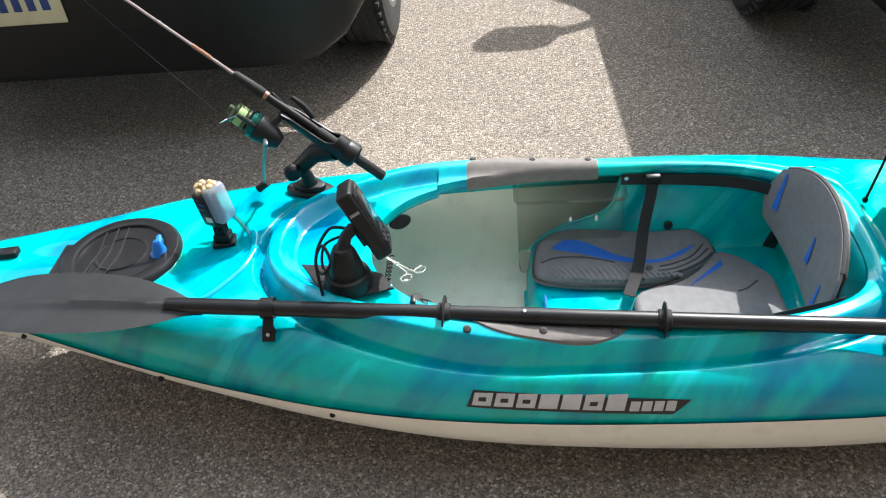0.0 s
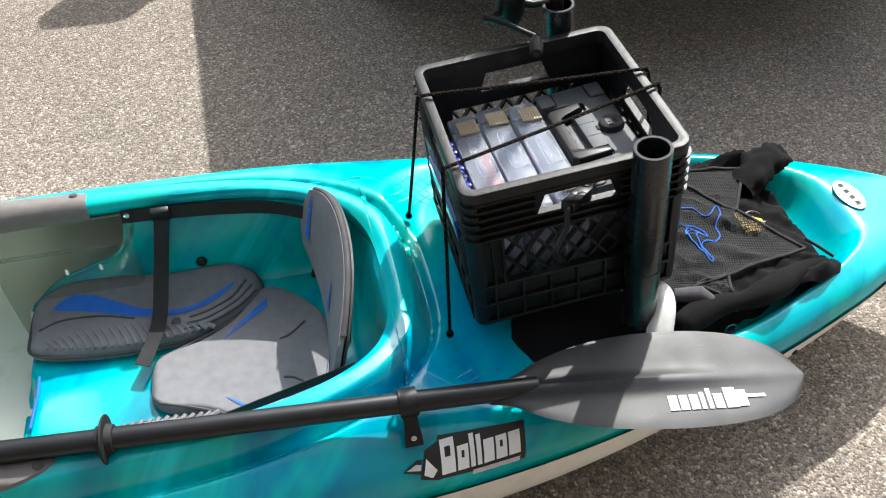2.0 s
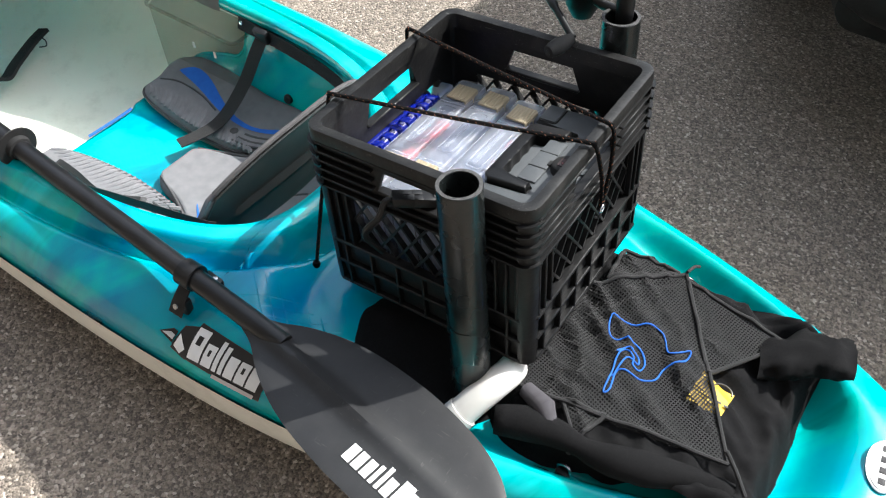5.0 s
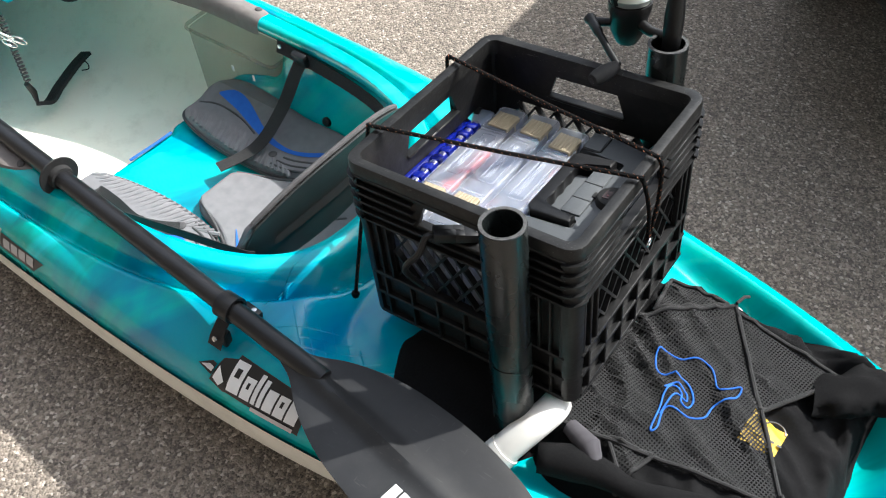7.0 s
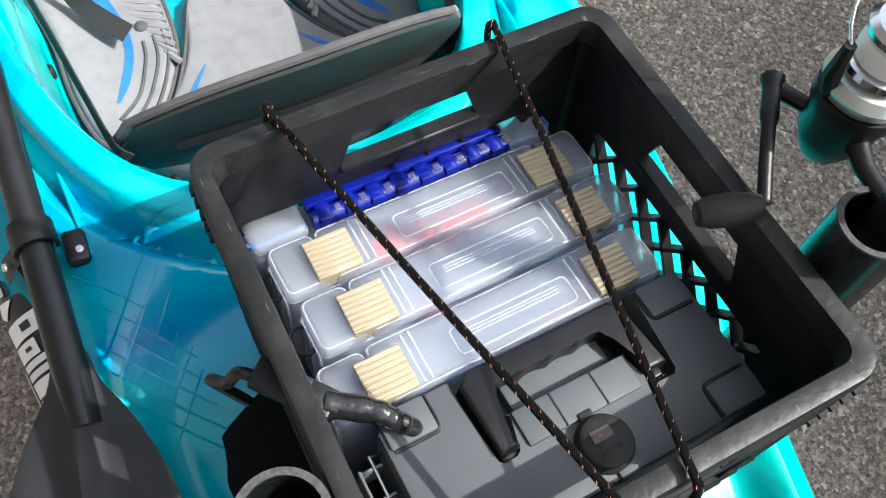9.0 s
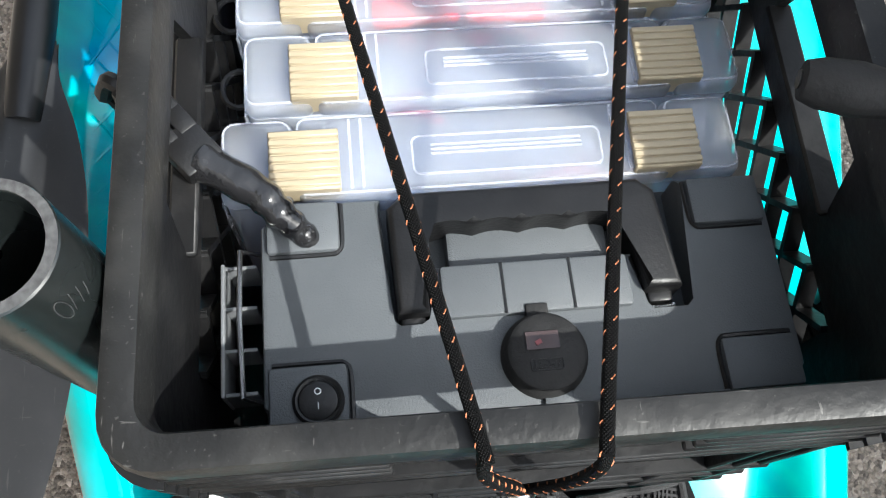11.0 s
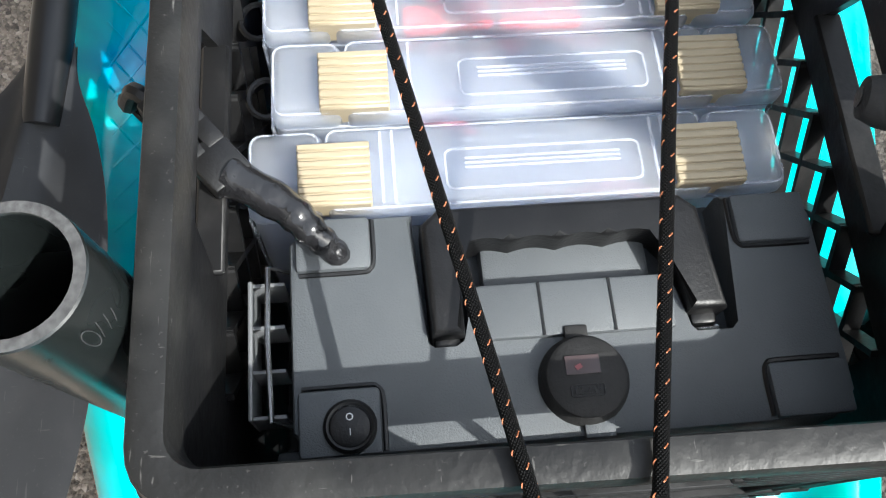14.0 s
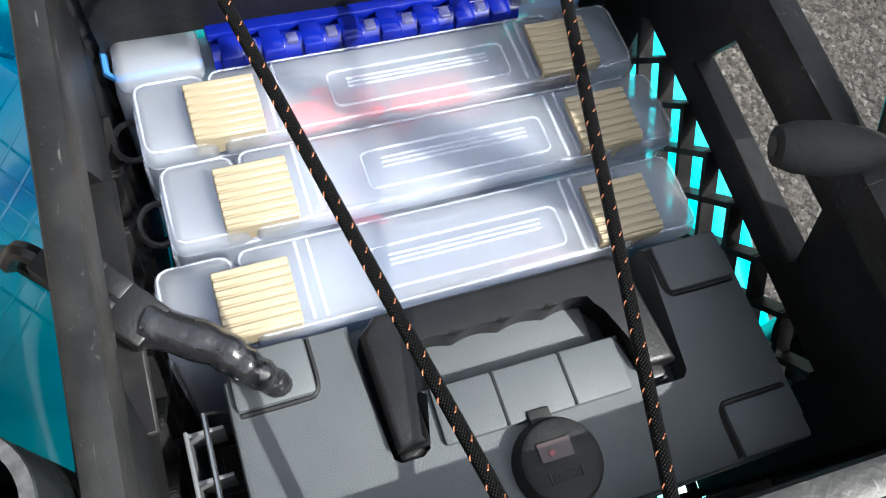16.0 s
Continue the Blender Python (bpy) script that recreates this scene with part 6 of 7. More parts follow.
GOLD = material("gold_latch", (0.36, 0.3, 0.205), (0.31, 0.26, 0.175), rough=0.42, scale=20, metal=0.3)
RED = material("red_lure", (0.7, 0.02, 0.03), (0.6, 0.03, 0.05), rough=0.35, scale=60)
PINK = material("pink_lure", (0.75, 0.16, 0.2), (0.65, 0.1, 0.14), rough=0.4, scale=60)
ORANGE = material("orange_lure", (0.75, 0.2, 0.03), (0.6, 0.15, 0.02), rough=0.4, scale=60)
GREEN = material("green_lure", (0.08, 0.32, 0.2), (0.2, 0.4, 0.16), rough=0.4, scale=60)
PALE = material("pale_lure", (0.6, 0.6, 0.56), (0.45, 0.45, 0.42), rough=0.4, scale=60)


def ridged_latch(parent, x, y, z, w, l, tilt):
    """A ridged gold catch that wraps the box's top edge."""
    m = pose(x, y, z, 0, tilt, 0)
    latch = part("latch", box(l, w, 0.003, m, 0.001, 1), GOLD, parent, "ridged gold latch")
    for k in range(7):
        part("ridge", box(l / 7 * 0.8, w, 0.0016, m @ pose(-l / 2 + l / 14 + l / 7 * k, 0, 0.0024), 0.0006, 1), GOLD, latch)
    part("catch", box(0.003, w, 0.016, m @ pose(l / 2, 0, -0.013), 0.001, 1), GOLD, latch)


def shell(sx, sy, sz, t, bevel):
    """A thin moulded box with rounded edges."""
    return box(sx, sy, sz, None, bevel, 3)


def tackle_box(x, y, lean, contents, seed):
    rnd = random.Random(seed)
    th = thing("tackle_box", IN @ pose(x, y, 0.012, 0, lean, 0), "clear frosted tackle box with gold latches, on edge in crate", "tackle box", "tackle boxes in the crate")
    part("tray", shell(0.04, 0.274, 0.172, 0.0014, 0.006), CLEAR, th)
    # lid edge band and the raised shoulders at both ends
    part("lid", shell(0.046, 0.196, 0.014, 0.0014, 0.004), CLEAR, th).location = (0.0, 0.0, 0.172)
    for s in (1, -1):
        part("shoulder", shell(0.046, 0.038, 0.016, 0.0014, 0.006), CLEAR, th).location = (0.0, s * 0.118, 0.171)
    part("lid_seam", box(0.0018, 0.276, 0.168, pose(-0.004, 0, 0.002), 0.0005, 1), CLEAR, th)
    # label pocket on the edge
    rim = [(a, b) for a, b in rounded(0.022, 0.1, 0.004)]
    pocket = part("label_pocket", tube([Vector((a + 0.004, b + 0.012, 0.1875)) for a, b in rim], 0.0007, 6, closed=True), EDGE, th)
    part("pocket_floor", box(0.02, 0.098, 0.0008, pose(0.004, 0.012, 0.1795)), CLEAR, pocket)
    part("lid_edge", tube([Vector((a, b, 0.186)) for a, b in rounded(0.044, 0.194, 0.005)], 0.0006, 6, closed=True), EDGE, th)
    part("tray_edge", tube([Vector((a, b, 0.1715)) for a, b in rounded(0.041, 0.275, 0.007)], 0.0007, 6, closed=True), EDGE, th)
    for s in (1, -1):
        part("shoulder_edge", tube([Vector((a, s * 0.118 + b, 0.1865)) for a, b in rounded(0.042, 0.034, 0.006)], 0.0006, 6, closed=True), EDGE, th)
        part("end_edge", tube([Vector((a * 0.018, s * 0.1375, z)) for a, z in ((-1, 0.02), (-1, 0.17), (1, 0.17), (1, 0.02))], 0.001, 6), EDGE, th)
    # three pale bars stand in for the glints along the pocket
    for k in range(3):
        part("rib_and_glint", box(0.0008, 0.08, 0.0012, pose(-0.002 + 0.0026 * k, 0.012, 0.1862)), EDGE, th)
    # double moulded ribs near both ends
    for s in (1, -1):
        for d in (0, 0.006):
            part("rib_and_glint", box(0.04, 0.0014, 0.0014, pose(0, s * 0.07 + d, 0.1862)), EDGE, th)
    for k in range(6):
        part("divider", box(0.034, 0.0012, 0.12, pose(0, -0.1 + 0.04 * k, 0.03)), CLEAR, th)
    for s in (-1, 1):
        ridged_latch(th, 0.004, s * 0.0935 + (0.0 if s < 0 else 0.002), 0.189, 0.036, 0.032, 3)
    if seed == 7:
        for y0, l, tilt in ((-0.036, 0.05, 3), (0.016, 0.046, -2)):
            part("lure_packet", box(0.017, l, 0.006, pose(0.008, y0, 0.172, 0, 8, tilt), 0.0015, 1), RED, th, "red lure packet")
    part("hang_loop", tube([(0.012 * math.cos(a) - 0.004, -0.142 + 0.0095 * math.sin(a), 0.164) for a in [k * math.pi / 8 for k in range(16)]], 0.0018, 6, closed=True), BLACK, th)
    for mat, y0, n, hi in contents:
        for k in range(n):
            c = Vector((rnd.uniform(-0.012, 0.012), y0 + rnd.uniform(-0.028, 0.028), rnd.uniform(0.145, min(hi + 0.004, 0.166))))
            m = Matrix.Translation(c) @ Euler((rnd.uniform(-0.4, 0.4), rnd.uniform(-0.4, 0.4), rnd.uniform(-0.5, 0.5))).to_matrix().to_4x4()
            r = rnd.uniform(0.8, 1.15)
            part("lure", lathe([(0, -0.026 * r), (0.003, -0.021 * r), (0.0062, -0.008 * r), (0.007, 0.004), (0.0052, 0.016 * r), (0, 0.024 * r)], 10, m @ pose(0, 0, 0, 90, 0, 0)), mat, th)
    return th


tackle_box(0.006, 0.000, 0, ((ORANGE, 0.066, 7, 0.172), (PINK, 0.03, 5, 0.168), (GREEN, 0.08, 4, 0.158), (PALE, -0.04, 7, 0.15)), 3)
tackle_box(-0.044, 0.012, -1, ((PALE, 0.02, 10, 0.15), (PINK, -0.03, 3, 0.15), (PALE, -0.08, 6, 0.14)), 5)
tackle_box(-0.092, 0.008, -2, ((RED, -0.005, 16, 0.172), (RED, -0.045, 12, 0.17), (PINK, 0.05, 6, 0.166), (PALE, 0.09, 4, 0.15)), 7)


def hinged_box():
    th = thing("tackle_box", IN @ pose(-0.137, 0.0, 0.012, 0, -3, 0), "clear tackle box with deep blue hinge, on edge in crate", "tackle box", "tackle boxes in the crate")
    part("tray", shell(0.036, 0.274, 0.166, 0.0014, 0.007), CLEAR, th)
    for s in (1, -1):
        part("shoulder", shell(0.038, 0.046, 0.014, 0.0014, 0.006), CLEAR, th).location = (0.0, s * 0.112, 0.166)
        part("seal", tube([(0.012, s * 0.09, 0.176), (0.012, s * 0.134, 0.174), (0.006, s * 0.139, 0.172), (-0.012, s * 0.139, 0.17)], 0.002, 8), material("blue_seal", (0.06, 0.22, 0.55), rough=0.3), th)
    hinge = part("hinge_strip", box(0.022, 0.176, 0.012, pose(-0.008, 0.004, 0.168), 0.004, 2), DEEP_BLUE, th, "deep blue hinge strip")
    part("hinge_rod", tube([(0.012, -0.084, 0.1775), (0.012, 0.092, 0.1775)], 0.0078, 14), DEEP_BLUE, hinge)
    for k in range(8):
        part("knuckle", box(0.018, 0.013, 0.0125, pose(0.0125, -0.074 + 0.022 * k, 0.1735), 0.003, 2), DEEP_BLUE, hinge)
        part("knuckle_gap", box(0.007, 0.006, 0.003, pose(0.0135, -0.063 + 0.022 * k, 0.1835), 0.001), CLEAR, hinge)
    part("back_band", box(0.016, 0.178, 0.006, pose(-0.004, 0.004, 0.1775, 0, -14, 0), 0.002, 2), DEEP_BLUE, hinge)
    part("side_strip", box(0.012, 0.176, 0.05, pose(-0.018, 0.004, 0.118), 0.003), DEEP_BLUE, hinge)


hinged_box()


def battery_box():
    base = IN @ pose(0.09, 0.013, 0.012)
    th = thing("battery_box", base, "charcoal plastic power box with carry handle, switch and gauge", "battery box")
    Z = 0.187
    X = lambda x: x - 0.09
    Y = lambda y: y - 0.013
    part("body", box(0.112, 0.252, 0.15, None, 0.01, 3), BATTERY_BOX, th)
    # the lid: a thick plate with a recess for the handle, cut as an outline
    bm = bmesh.new()
    o = [(X(0.147), Y(-0.105)), (X(0.147), Y(0.131)), (X(0.135), Y(0.143)), (X(0.045), Y(0.143)), (X(0.033), Y(0.131)), (X(0.033), Y(0.097)), (X(0.1), Y(0.097)), (X(0.105), Y(0.092)), (X(0.105), Y(0.072)), (X(0.1), Y(0.068)), (X(0.072), Y(0.068)), (X(0.072), Y(-0.034)), (X(0.1), Y(-0.034)), (X(0.104), Y(-0.04)), (X(0.104), Y(-0.052)), (X(0.1), Y(-0.057)), (X(0.033), Y(-0.057)), (X(0.033), Y(-0.105)), (X(0.045), Y(-0.117)), (X(0.135), Y(-0.117))]
    prism(o, 0.146, Z, 0.003, None, bm)
    lid = part("lid", bm, BATTERY_BOX, th, "charcoal lid")
    part("recess_floor", box(0.08, 0.16, 0.006, pose(X(0.07), Y(0.02), 0.16), 0.001), BATTERY_BOX, lid)
    part("inner_pad", box(0.034, 0.084, 0.012, pose(X(0.057), Y(0.017), 0.166), 0.003), BATTERY_BOX, lid)
    # raised corner panels
    for x, y, sx, sy in ((0.047, -0.096, 0.027, 0.036), (0.047, 0.121, 0.026, 0.038), (0.133, 0.121, 0.026, 0.038), (0.132, -0.096, 0.03, 0.037)):
        panel = part("corner_panel", box(sx, sy, 0.006, pose(X(x), Y(y), Z - 0.003), 0.0025, 2), BATTERY_BOX, lid)
        ix, iy = (1 if x < 0.09 else -1), (1 if y < 0.013 else -1)
        # a black bar stands in for the shaded step along the panel
        part("dark_groove", tube(spline([(X(x) - ix * sx * 0.45, Y(y) + iy * (sy / 2 + 0.0012), Z), (X(x) + ix * (sx / 2 - 0.006), Y(y) + iy * (sy / 2 + 0.0012), Z), (X(x) + ix * (sx / 2), Y(y) + iy * (sy / 2 - 0.001), Z), (X(x) + ix * (sx / 2 + 0.0012), Y(y) + iy * (sy / 2 - 0.007), Z), (X(x) + ix * (sx / 2 + 0.0012), Y(y) - iy * sy * 0.45, Z)], 5), 0.0013, 6), BLACK, panel)
    plate = part("hinge_block", box(0.027, 0.094, 0.005, pose(X(0.0865), Y(0.0165), Z - 0.002), 0.002, 2), BATTERY_BOX, lid)
    for y in (0.0, 0.034):
        part("joint_line", box(0.026, 0.0012, 0.001, pose(X(0.0865), Y(y), Z + 0.0025)), BLACK, plate)
    # the handle: two arms and a bar with finger waves
    bm = bmesh.new()
    outl = []
    for k in range(25):
        t = k / 24
        outl.append((X(0.0535) + 0.0022 * abs(math.sin(t * math.pi * 4.0)) * -1, Y(-0.035 + 0.096 * t)))
    bar = [(X(0.034), Y(-0.045)), (X(0.034), Y(0.075)), (X(0.041), Y(0.083)), (X(0.093), Y(0.088)), (X(0.093), Y(0.07)), (X(0.06), Y(0.066))] + outl[::-1] + [(X(0.06), Y(-0.038)), (X(0.097), Y(-0.037)), (X(0.097), Y(-0.052)), (X(0.042), Y(-0.054))]
    prism(bar[::-1], 0.172, Z + 0.008, 0.0035, None, bm, 3)
    handle = part("handle", bm, BLACK, th, "black carry handle")
    for y, x in ((-0.0445, 0.097), (0.079, 0.094)):
        part("handle_foot", box(0.008, 0.013, 0.012, pose(X(x), Y(y), 0.172), 0.002), BLACK, handle)
        part("handle_pin", tube([(X(x + 0.004), Y(y - 0.009), 0.176), (X(x + 0.004), Y(y + 0.009), 0.176)], 0.0015, 8), STEEL, handle)
    # round gauge cap with its window
    g = pose(X(0.1215), Y(0.0155), Z)
    cap = part("gauge", lathe([(0.021, 0.0), (0.0205, 0.004), (0.0188, 0.0065), (0.0185, 0.009), (0.0165, 0.0105), (0.0, 0.0108)], 40, g), RUBBER, th, "round black gauge cap")
    part("window", box(0.0085, 0.0155, 0.001, g @ pose(-0.005, -0.002, 0.0106)), material("gauge_window", (0.045, 0.03, 0.03), rough=0.25), cap)
    part("digit", box(0.0022, 0.003, 0.0005, g @ pose(-0.004, -0.004, 0.0117, 0, 0, 25)), material("red_led", (0.16, 0.03, 0.035), rough=0.4), cap)
    part("embossing", tube([g @ Vector((0.0065 + b, -0.001 + a, 0.0109)) for a, b in rounded(0.015, 0.0052, 0.0008)], 0.00035, 5, closed=True), BLACK, cap)
    cu = bpy.data.curves.new("rating", "FONT")
    cu.body, cu.size, cu.extrude, cu.align_x, cu.align_y = "12-24V", 0.0046, 0.0003, "CENTER", "CENTER"
    tmp = bpy.data.objects.new("rating", cu)
    scene.collection.objects.link(tmp)
    bpy.context.view_layer.update()
    me = bpy.data.meshes.new_from_object(tmp.evaluated_get(bpy.context.evaluated_depsgraph_get()))
    bpy.data.objects.remove(tmp)
    bm = bmesh.new()
    bm.from_mesh(me)
    bpy.data.meshes.remove(me)
    bmesh.ops.transform(bm, matrix=g @ pose(0.0065, -0.001, 0.0109, 0, 0, 90), verts=bm.verts[:])
    part("rating", bm, BLACK, cap, "raised rating lettering", smooth=False)
    part("tab", box(0.008, 0.011, 0.003, g @ pose(-0.0215, -0.001, 0.0015), 0.001), RUBBER, cap)
    part("tab", box(0.009, 0.014, 0.0025, g @ pose(0.022, 0.004, 0.0003), 0.001), BATTERY_BOX, cap)
    # rocker switch
    w = pose(X(0.1345), Y(-0.0915), Z + 0.002) @ Matrix.Scale(0.84, 4)
    sw = part("switch", lathe([(0.0142, 0.0), (0.0142, 0.0035), (0.0125, 0.005), (0.0112, 0.0045)], 32, w), BLACK, th, "round black rocker switch")
    rows = [(0.0108 * math.cos(a), 0.0108 * math.sin(a)) for a in [k * 2 * math.pi / 28 for k in range(28)]]
    part("rocker", prism(rows, 0.0, 0.0062, 0.0012, w @ pose(0, 0, 0, 0, 7, 0)), BLACK, sw)
    part("off_mark", tube([w @ pose(0, 0, 0, 0, 7, 0) @ Vector((-0.0052 + 0.0016 * math.cos(a), 0.0016 * math.sin(a), 0.0066)) for a in [k * math.pi / 8 for k in range(16)]], 0.0003, 5, closed=True), WHITE_DECAL, sw)
    part("on_mark", box(0.0036, 0.0005, 0.0004, w @ pose(0.0032, 0, 0.0058, 0, 7, 0)), WHITE_DECAL, sw)
    # end latch with wire, near wall
    grey = material("latch_grey", (0.12, 0.125, 0.13), (0.1, 0.104, 0.11), rough=0.45, scale=40)
    lt = part("end_latch", box(0.068, 0.0022, 0.03, pose(X(0.092), Y(-0.1375), 0.145), 0.001), grey, th, "grey latch frame")
    for k in range(4):
        part("latch_rib", box(0.002, 0.016, 0.026, pose(X(0.06 + 0.0215 * k), Y(-0.129), 0.147), 0.0006), grey, lt)
    part("latch_wire", tube([(X(0.053), Y(-0.118), 0.17), (X(0.054), Y(-0.128), 0.18), (X(0.09), Y(-0.1285), 0.181), (X(0.128), Y(-0.127), 0.18), (X(0.13), Y(-0.118), 0.172)], 0.0014, 8), STEEL, lt)
    part("latch_lug", box(0.012, 0.012, 0.014, pose(X(0.142), Y(-0.124), 0.13), 0.003), BATTERY_BOX, lt)
    part("far_latch", box(0.06, 0.004, 0.03, pose(X(0.095), Y(0.1445), 0.14), 0.0015), BLACK, th)
    part("far_wire", tube([(X(0.07), Y(0.147), 0.172), (X(0.12), Y(0.149), 0.166)], 0.0014, 8), STEEL, th)


battery_box()


def power_lead():
    th = thing("power_lead", IN @ pose(0.02, -0.13, 0.21), "black taped connector lead running from the crate wall into the box", "cable")
    a, b = Vector((-0.038, -0.041, 0.019)), Vector((0.004, -0.006, 0.01))
    d = (b - a).normalized()
    q = d.to_track_quat("X", "Z").to_matrix().to_4x4()
    q.translation = a
    part("plug", box(0.028, 0.021, 0.0135, q @ pose(0.01, 0, -0.0062), 0.0018, 2), BLACK, th)
    part("plug_tongue", box(0.014, 0.0098, 0.0138, q @ pose(0.027, 0.0054, -0.0063), 0.0012, 2), BLACK, th)
    part("socket", box(0.024, 0.021, 0.0132, q @ pose(0.0405, 0, -0.006), 0.0018, 2), BLACK, th)
    part("socket_tongue", box(0.012, 0.0098, 0.0136, q @ pose(0.0285, -0.0054, -0.0062), 0.0012, 2), BLACK, th)
    part("key_ridge", box(0.009, 0.001, 0.001, q @ pose(0.014, 0, 0.0068)), RUBBER, th)
    pts = [q @ Vector((0.046, 0, 0)), Vector((0.013, 0.014, 0.006)), Vector((0.024, 0.025, 0.002)), Vector((0.031, 0.034, -0.006)), Vector((0.036, 0.042, -0.018))]
    line = spline(pts, 8)
    part("taped_sleeve", tube(line, [0.0098 - 0.0046 * k / len(line) + 0.0005 * math.sin(k * 1.3) for k in range(len(line))], 12), material("electrical_tape", (0.008, 0.008, 0.009), (0.014, 0.014, 0.015), rough=0.14, scale=160, bump=1.0, bump_scale=70), th)
    part("lead", tube(spline([a + Vector((0, -0.004, 0)), a + Vector((-0.006, -0.012, 0.002)), Vector((-0.05, -0.062, 0.0)), Vector((-0.07, -0.07, -0.03)), Vector((-0.06, -0.052, -0.07))], 8), 0.0045, 8), BLACK, th)


power_lead()


ORANGE_FLECK = material("orange_tracer", (0.42, 0.14, 0.055), (0.34, 0.11, 0.045), rough=0.6, scale=400)


def flecks(points, r, gap, rows):
    """Short slanted stitches that a braid's tracer yarn shows at even gaps."""
    bm = bmesh.new()
    run, at = 0.0, 0.0
    pts = [Vector(p) for p in points]
    up = None
    n = 0
    for a, b in zip(pts, pts[1:]):
        d = (b - a)
        ln = d.length
        if ln < 1e-6:
            continue
        d.normalize()
        up = d.orthogonal().normalized() if up is None else (up - d * up.dot(d)).normalized()
        side = d.cross(up)
        while at <= run + ln:
            c = a + d * (at - run)
            for k in range(rows):
                ang = 2 * math.pi * k / rows + (1.57 if n % 2 else 0.0) + 0.4
                o = math.cos(ang) * up + math.sin(ang) * side
                tang = d.cross(o)
                lng = (d * 0.8 + tang * 0.6).normalized()
                wid = o.cross(lng)
                e = [c + o * (r + h) + lng * (x * 0.0013) + wid * (y * 0.00055) for x, y, h in ((-1, -0.6, -0.0002), (1, -0.6, -0.0002), (1, 0.6, -0.0002), (-1, 0.6, -0.0002), (-0.5, 0, 0.0003), (0.5, 0, 0.0003))]
                v = [bm.verts.new(q) for q in e]
                for f in ((0, 1, 5, 4), (1, 2, 5), (2, 3, 4, 5), (3, 0, 4)):
                    bm.faces.new([v[i] for i in f])
            at += gap
            n += 1
        run += ln
    return bm


# ---- pipes at the crate's sides, for rods ----
def rod_pipe(x, y, z0, z1, r, near):
    th = thing("rod_pipe", CRATE @ pose(x, y, 0), "black plastic pipe tied upright to the crate as a rod holder", "rod holder", "pipes tied to the crate")
    t = 0.0048
    part("pipe", lathe([(r - t, z0), (r, z0), (r, z1 - 0.001), (r - 0.001, z1), (r - t + 0.001, z1), (r - t, z1 - 0.001), (r - t, z0)], 40), PIPE, th)
    part("cut_edge", lathe([(r - t + 0.0002, z1 + 0.0004), (r - 0.0004, z1 + 0.0004)], 40), material("cut_edge", (0.022, 0.022, 0.023), (0.06, 0.06, 0.061), rough=0.85, scale=350), th)
    part("coupling", lathe([(r, z0 + 0.13), (r + 0.0008, z0 + 0.131), (r + 0.0008, z0 + 0.001), (r, z0)], 40), PIPE, th)
    s = 1 if near else -1
    for k, z in enumerate((z0 + 0.236, z0 + 0.243)):
        pts = [Vector(((r + 0.0035 + 0.002 * k) * math.cos(a), s * (r + 0.0035 + 0.002 * k) * math.sin(a), z + 0.002 * math.sin(3 * a))) for a in [radians(58 + 64 * q / 12) for q in range(13)]]
        part("lashing", cord_mesh(pts, 0.0026, 8), CORD, th)
        part("tracer_fleck", flecks(pts, 0.0026, 0.011, 2), ORANGE_FLECK, th, "orange tracer flecks")
    if near:
        skin = lambda turn, drop: ((r + 0.0004) * math.cos(radians(turn)), (r + 0.0004) * math.sin(radians(turn)), z1 - drop)
        loop = [skin(50 + 5 * math.cos(a), 0.022 + 0.008 * math.sin(a)) for a in [k * math.pi / 8 for k in range(16)]]
        part("pen_mark", tube(loop, 0.00022, 5, closed=True), DULL_METAL, th)
        for turn, drop, l in ((61, 0.017, 0.012), (69, 0.019, 0.011), (76, 0.023, 0.008)):
            part("pen_mark", tube([skin(turn, drop), skin(turn - 2, drop + l * 0.5), skin(turn - 5, drop + l)], 0.00022, 5), DULL_METAL, th)
    return th


PIPE = material("black_abs_pipe", (0.004, 0.0055, 0.0055), (0.008, 0.01, 0.01), rough=0.26, scale=12, wear=0.2, wear_colour=(0.03, 0.03, 0.03), bump=0.05, bump_scale=60)
rod_pipe(0.092, -0.196, -0.042, 0.316, 0.0265, True)
rod_pipe(0.094, 0.199, 0.0, 0.316, 0.0265, False)


def pvc_elbow():
    th = thing("pvc_elbow", pose(0, 0, 0), "white plastic pipe elbow under the raised end of the crate", "pipe")
    part("bend", tube(spline([(0.182, -0.15, 0.29), (0.184, -0.172, 0.304), (0.178, -0.198, 0.304), (0.165, -0.226, 0.286), (0.152, -0.25, 0.264)], 8), 0.021, 24), PVC, th)
    part("collar", tube([(0.158, -0.239, 0.274), (0.149, -0.256, 0.259)], 0.0235, 24), PVC, th)


pvc_elbow()


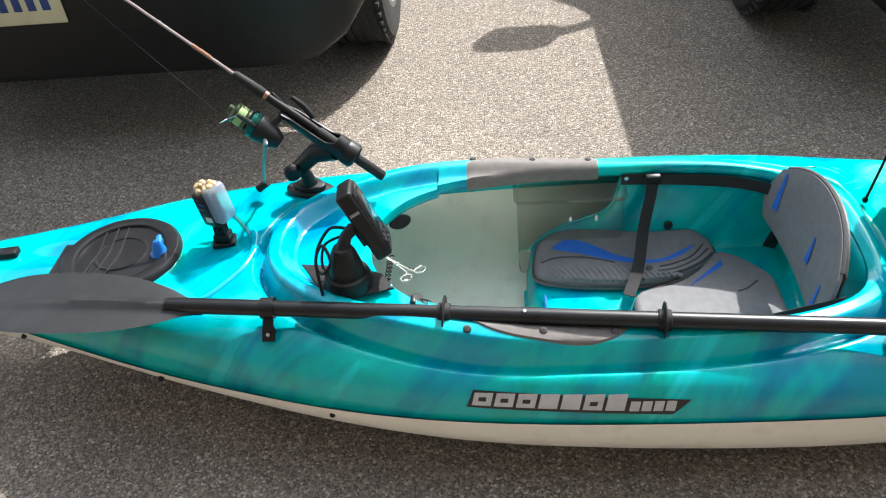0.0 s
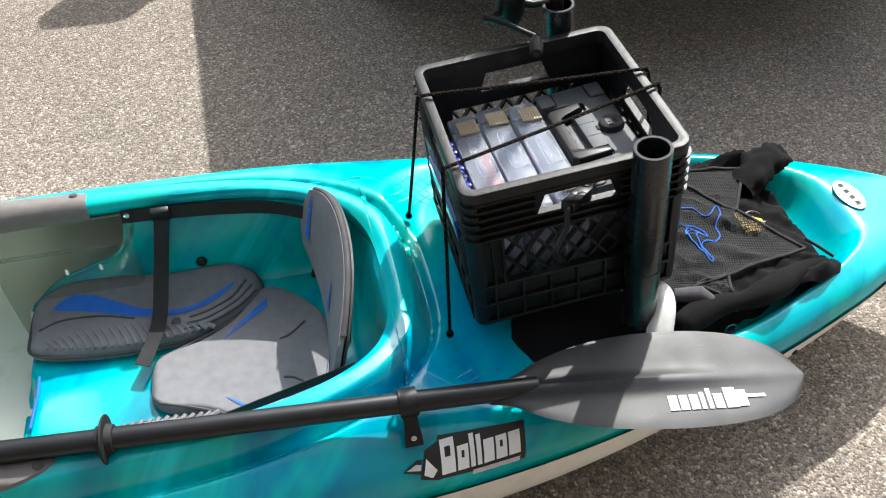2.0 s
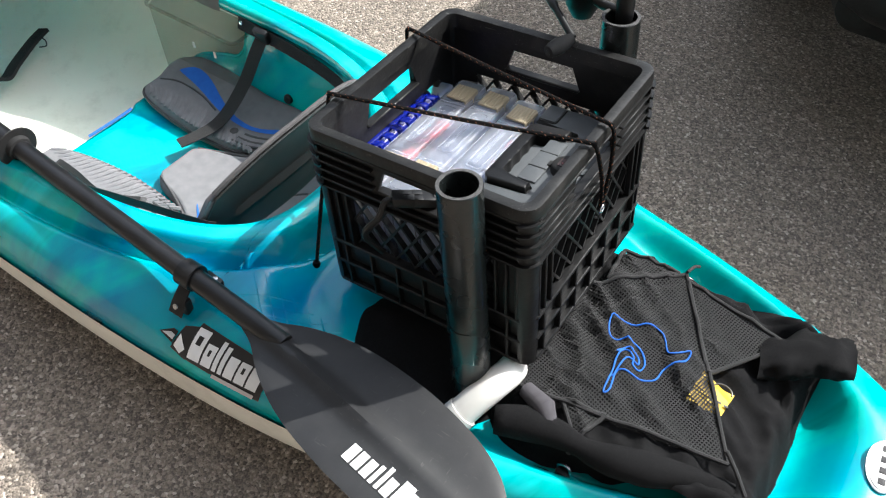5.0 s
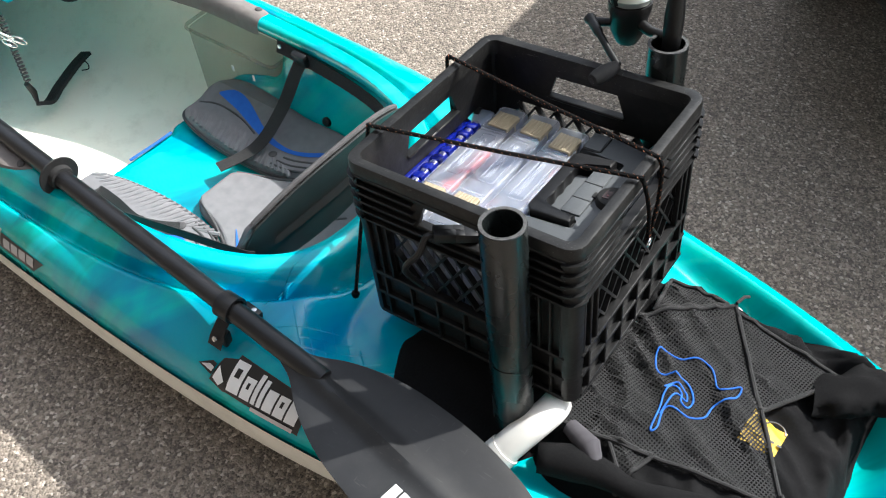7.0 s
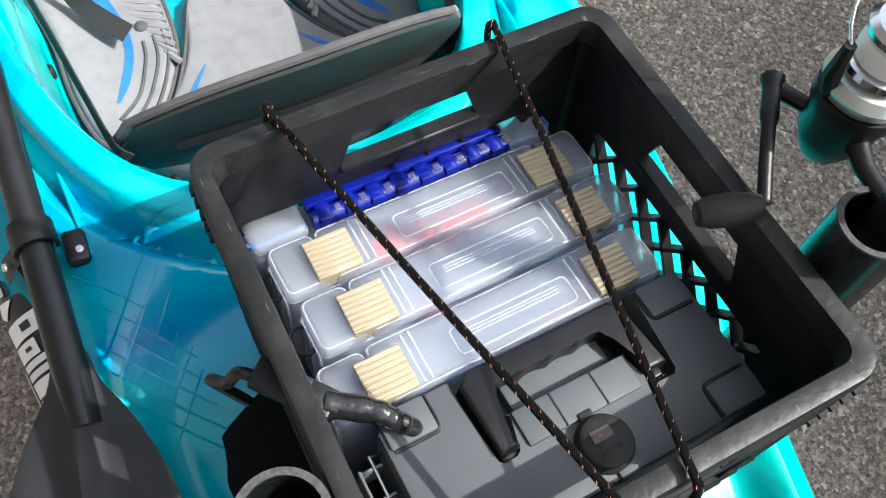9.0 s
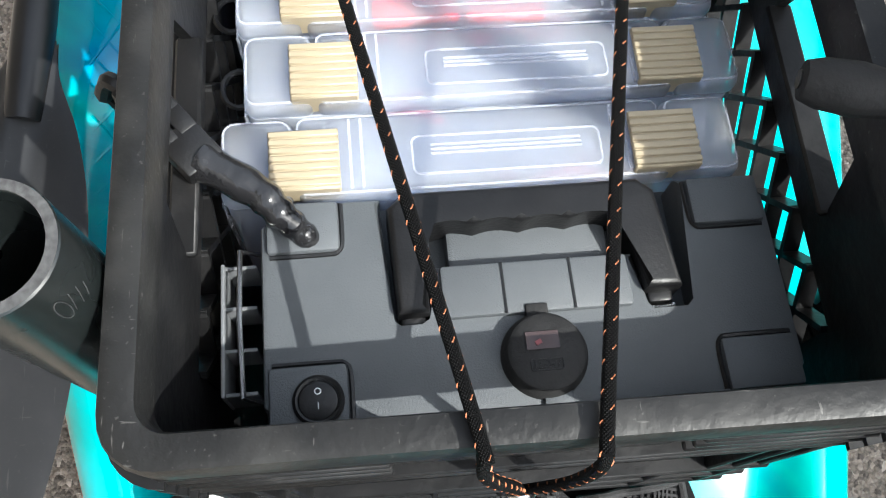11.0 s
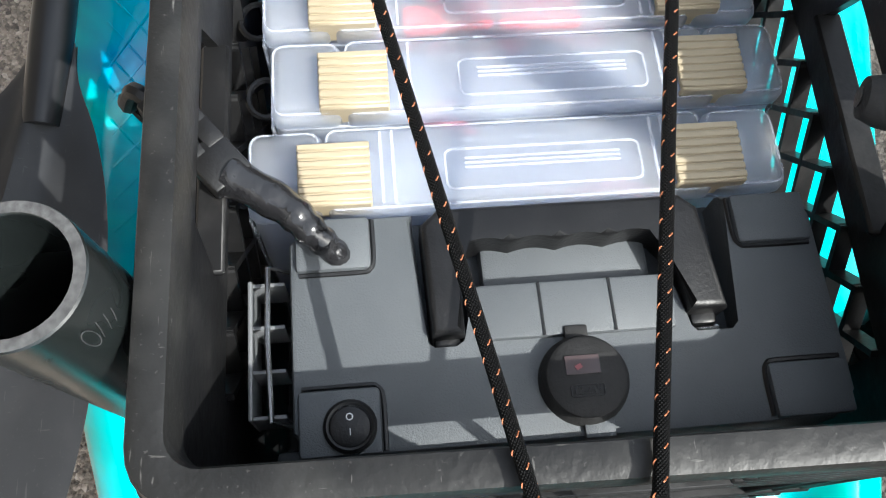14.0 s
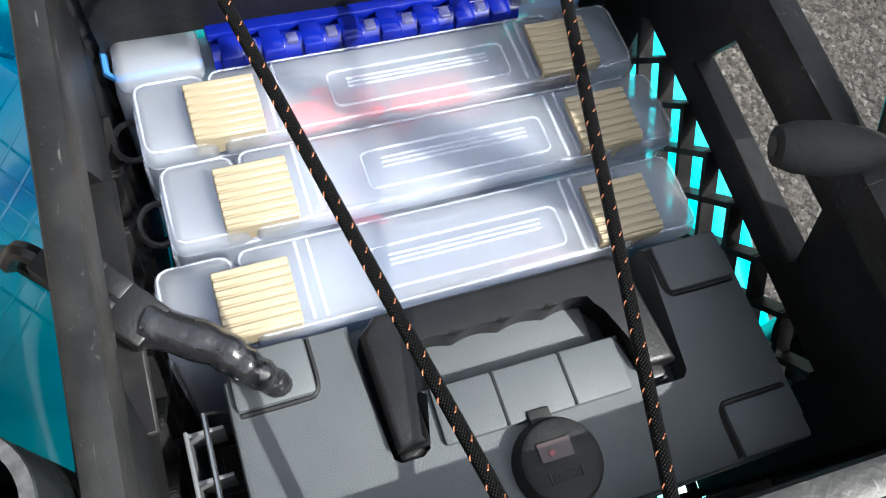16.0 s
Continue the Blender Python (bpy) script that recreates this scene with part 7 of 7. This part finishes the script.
def stern_rod():
    """Rod standing in the far pipe, its reel turned towards the crate."""
    th = thing("fishing_rod", CRATE @ pose(0.094, 0.199, 0.018) @ pose(0, 0, 0, -2, 0, 0), "spinning rod standing in the far pipe with reel over the crate", "fishing rod")
    at = lambda z: (0, 0, z)
    part("rear_grip", tube([at(0.05), at(0.27), at(0.285)], [0.012, 0.013, 0.011], 16), RUBBER, th)
    part("reel_seat", tube([at(0.285), at(0.33), at(0.36)], [0.012, 0.013, 0.011], 16), BLACK, th)
    part("winding_ring", tube([at(0.362), at(0.3645)], 0.0122, 16), RED, th)
    part("fore_grip", tube([at(0.364), at(0.372), at(0.41), at(0.437), at(0.446)], [0.0115, 0.0135, 0.0142, 0.013, 0.0065], 18), RUBBER, th)
    part("blank", tube([at(0.44), at(0.55), at(1.0), at(1.7)], [0.0065, 0.0052, 0.0036, 0.0018], 10), material("dark_blank", (0.016, 0.016, 0.018), rough=0.2, coat=0.5), th)
    d = Vector((-0.92, 0.3, 0.0)).normalized()
    up = Vector((0, 0, 1))
    m = Matrix((up, (-d).cross(up), -d)).transposed().to_4x4()
    m.translation = Vector((0, 0, 0.3))
    m = m @ Matrix.Diagonal((1.25, 1.25, 1.25, 1))
    pale = material("reel_silver", (0.5, 0.52, 0.5), (0.4, 0.44, 0.42), rough=0.3, metal=0.7)
    body = reel(th, m, pale, -1)
    h0 = m @ Vector((0.0, 0, -0.062))
    inv = th.matrix_basis.inverted()
    knob = inv @ Vector((0.049, 0.138, 0.604))
    top = inv @ Vector((-0.014, 0.208, 0.622))
    part("handle_shaft", tube([h0, h0.lerp(top, 0.5) + Vector((0, 0, -0.004)), top], [0.007, 0.006, 0.0065], 10), BLACK, body)
    grip = Vector((0.3, 0.93, 0.08)).normalized()
    end = knob + grip * 0.0245
    part("handle_arm", tube(spline([top + Vector((-0.003, 0.004, 0.003)), top.lerp(end, 0.35) + Vector((-0.002, 0.0, 0.006)), top.lerp(end, 0.75) + Vector((-0.003, 0.001, 0.003)), end], 6), [0.0085] * 2 + [0.0065] * 5 + [0.005] * 12, 10), BLACK, body)
    part("handle_knob", tube([knob - grip * 0.0225, knob - grip * 0.0215, knob - grip * 0.014, knob, knob + grip * 0.014, knob + grip * 0.022, knob + grip * 0.0225], [0.0055, 0.0085, 0.011, 0.0118, 0.0098, 0.0075, 0.005], 16), RUBBER, body)
    part("knob_cap", tube([knob - grip * 0.0232, knob - grip * 0.0222], 0.0042, 12), BLACK, body)


stern_rod()


# ---- shock cords over the crate ----
def shock_cord(points, name_label):
    th = thing("shock_cord", Matrix.Translation(Vector(points[0])), name_label, "cord", "shock cords over the crate")
    o = Vector(points[0])
    line = [p - o for p in spline(points, 10)]
    part("cord", cord_mesh(line, 0.0028), CORD, th)
    part("tracer_fleck", flecks(line, 0.0028, 0.0055, 2), ORANGE_FLECK, th, "orange tracer flecks")
    part("end_knot", lathe([(0, 0.008), (0.005, 0.006), (0.0065, 0.001), (0.005, -0.004), (0, -0.006)], 12), CORD, th)
    return th


W = lambda x, y, z: tuple(CRATE @ Vector((x, y, z)))
hook = W(0.176, -0.004, 0.167)
for y0, y1, foot in ((-0.102, -0.029, (-0.164, -0.156, 0.281)), (0.077, 0.015, (-0.172, 0.135, 0.283))):
    a = Vector(W(-0.174, y0, 0.283))
    pts = [foot, tuple(Vector(foot).lerp(Vector(W(-0.178, y0, 0.27)), 0.5)), W(-0.179, y0, 0.27), W(-0.173, y0, 0.2855), W(-0.16, y0 + (y1 - y0) * 0.03, 0.2868), W(0.0, (y0 + y1) / 2, 0.2855), W(0.158, y1 - (y1 - y0) * 0.03, 0.2868), W(0.171, y1, 0.2852), W(0.177, y1 * 0.95, 0.27), W(0.178, y1 * 0.5 + 0.002, 0.22), hook]
    shock_cord(pts, "black braided shock cord with orange flecks, stretched over the crate")
eye = thing("cord_hook", Matrix.Translation(Vector(hook)), "small steel hook joining the shock cords at the crate wall", "hook")
part("ring", tube([(0.002, 0.006 * math.cos(a), 0.006 * math.sin(a)) for a in [k * math.pi / 8 for k in range(16)]], 0.0018, 8, closed=True), STEEL, eye)
part("shank", tube([(0.002, 0.0, -0.005), (0.002, 0.0, -0.016), (-0.004, 0.0, -0.02)], 0.002, 8), STEEL, eye)
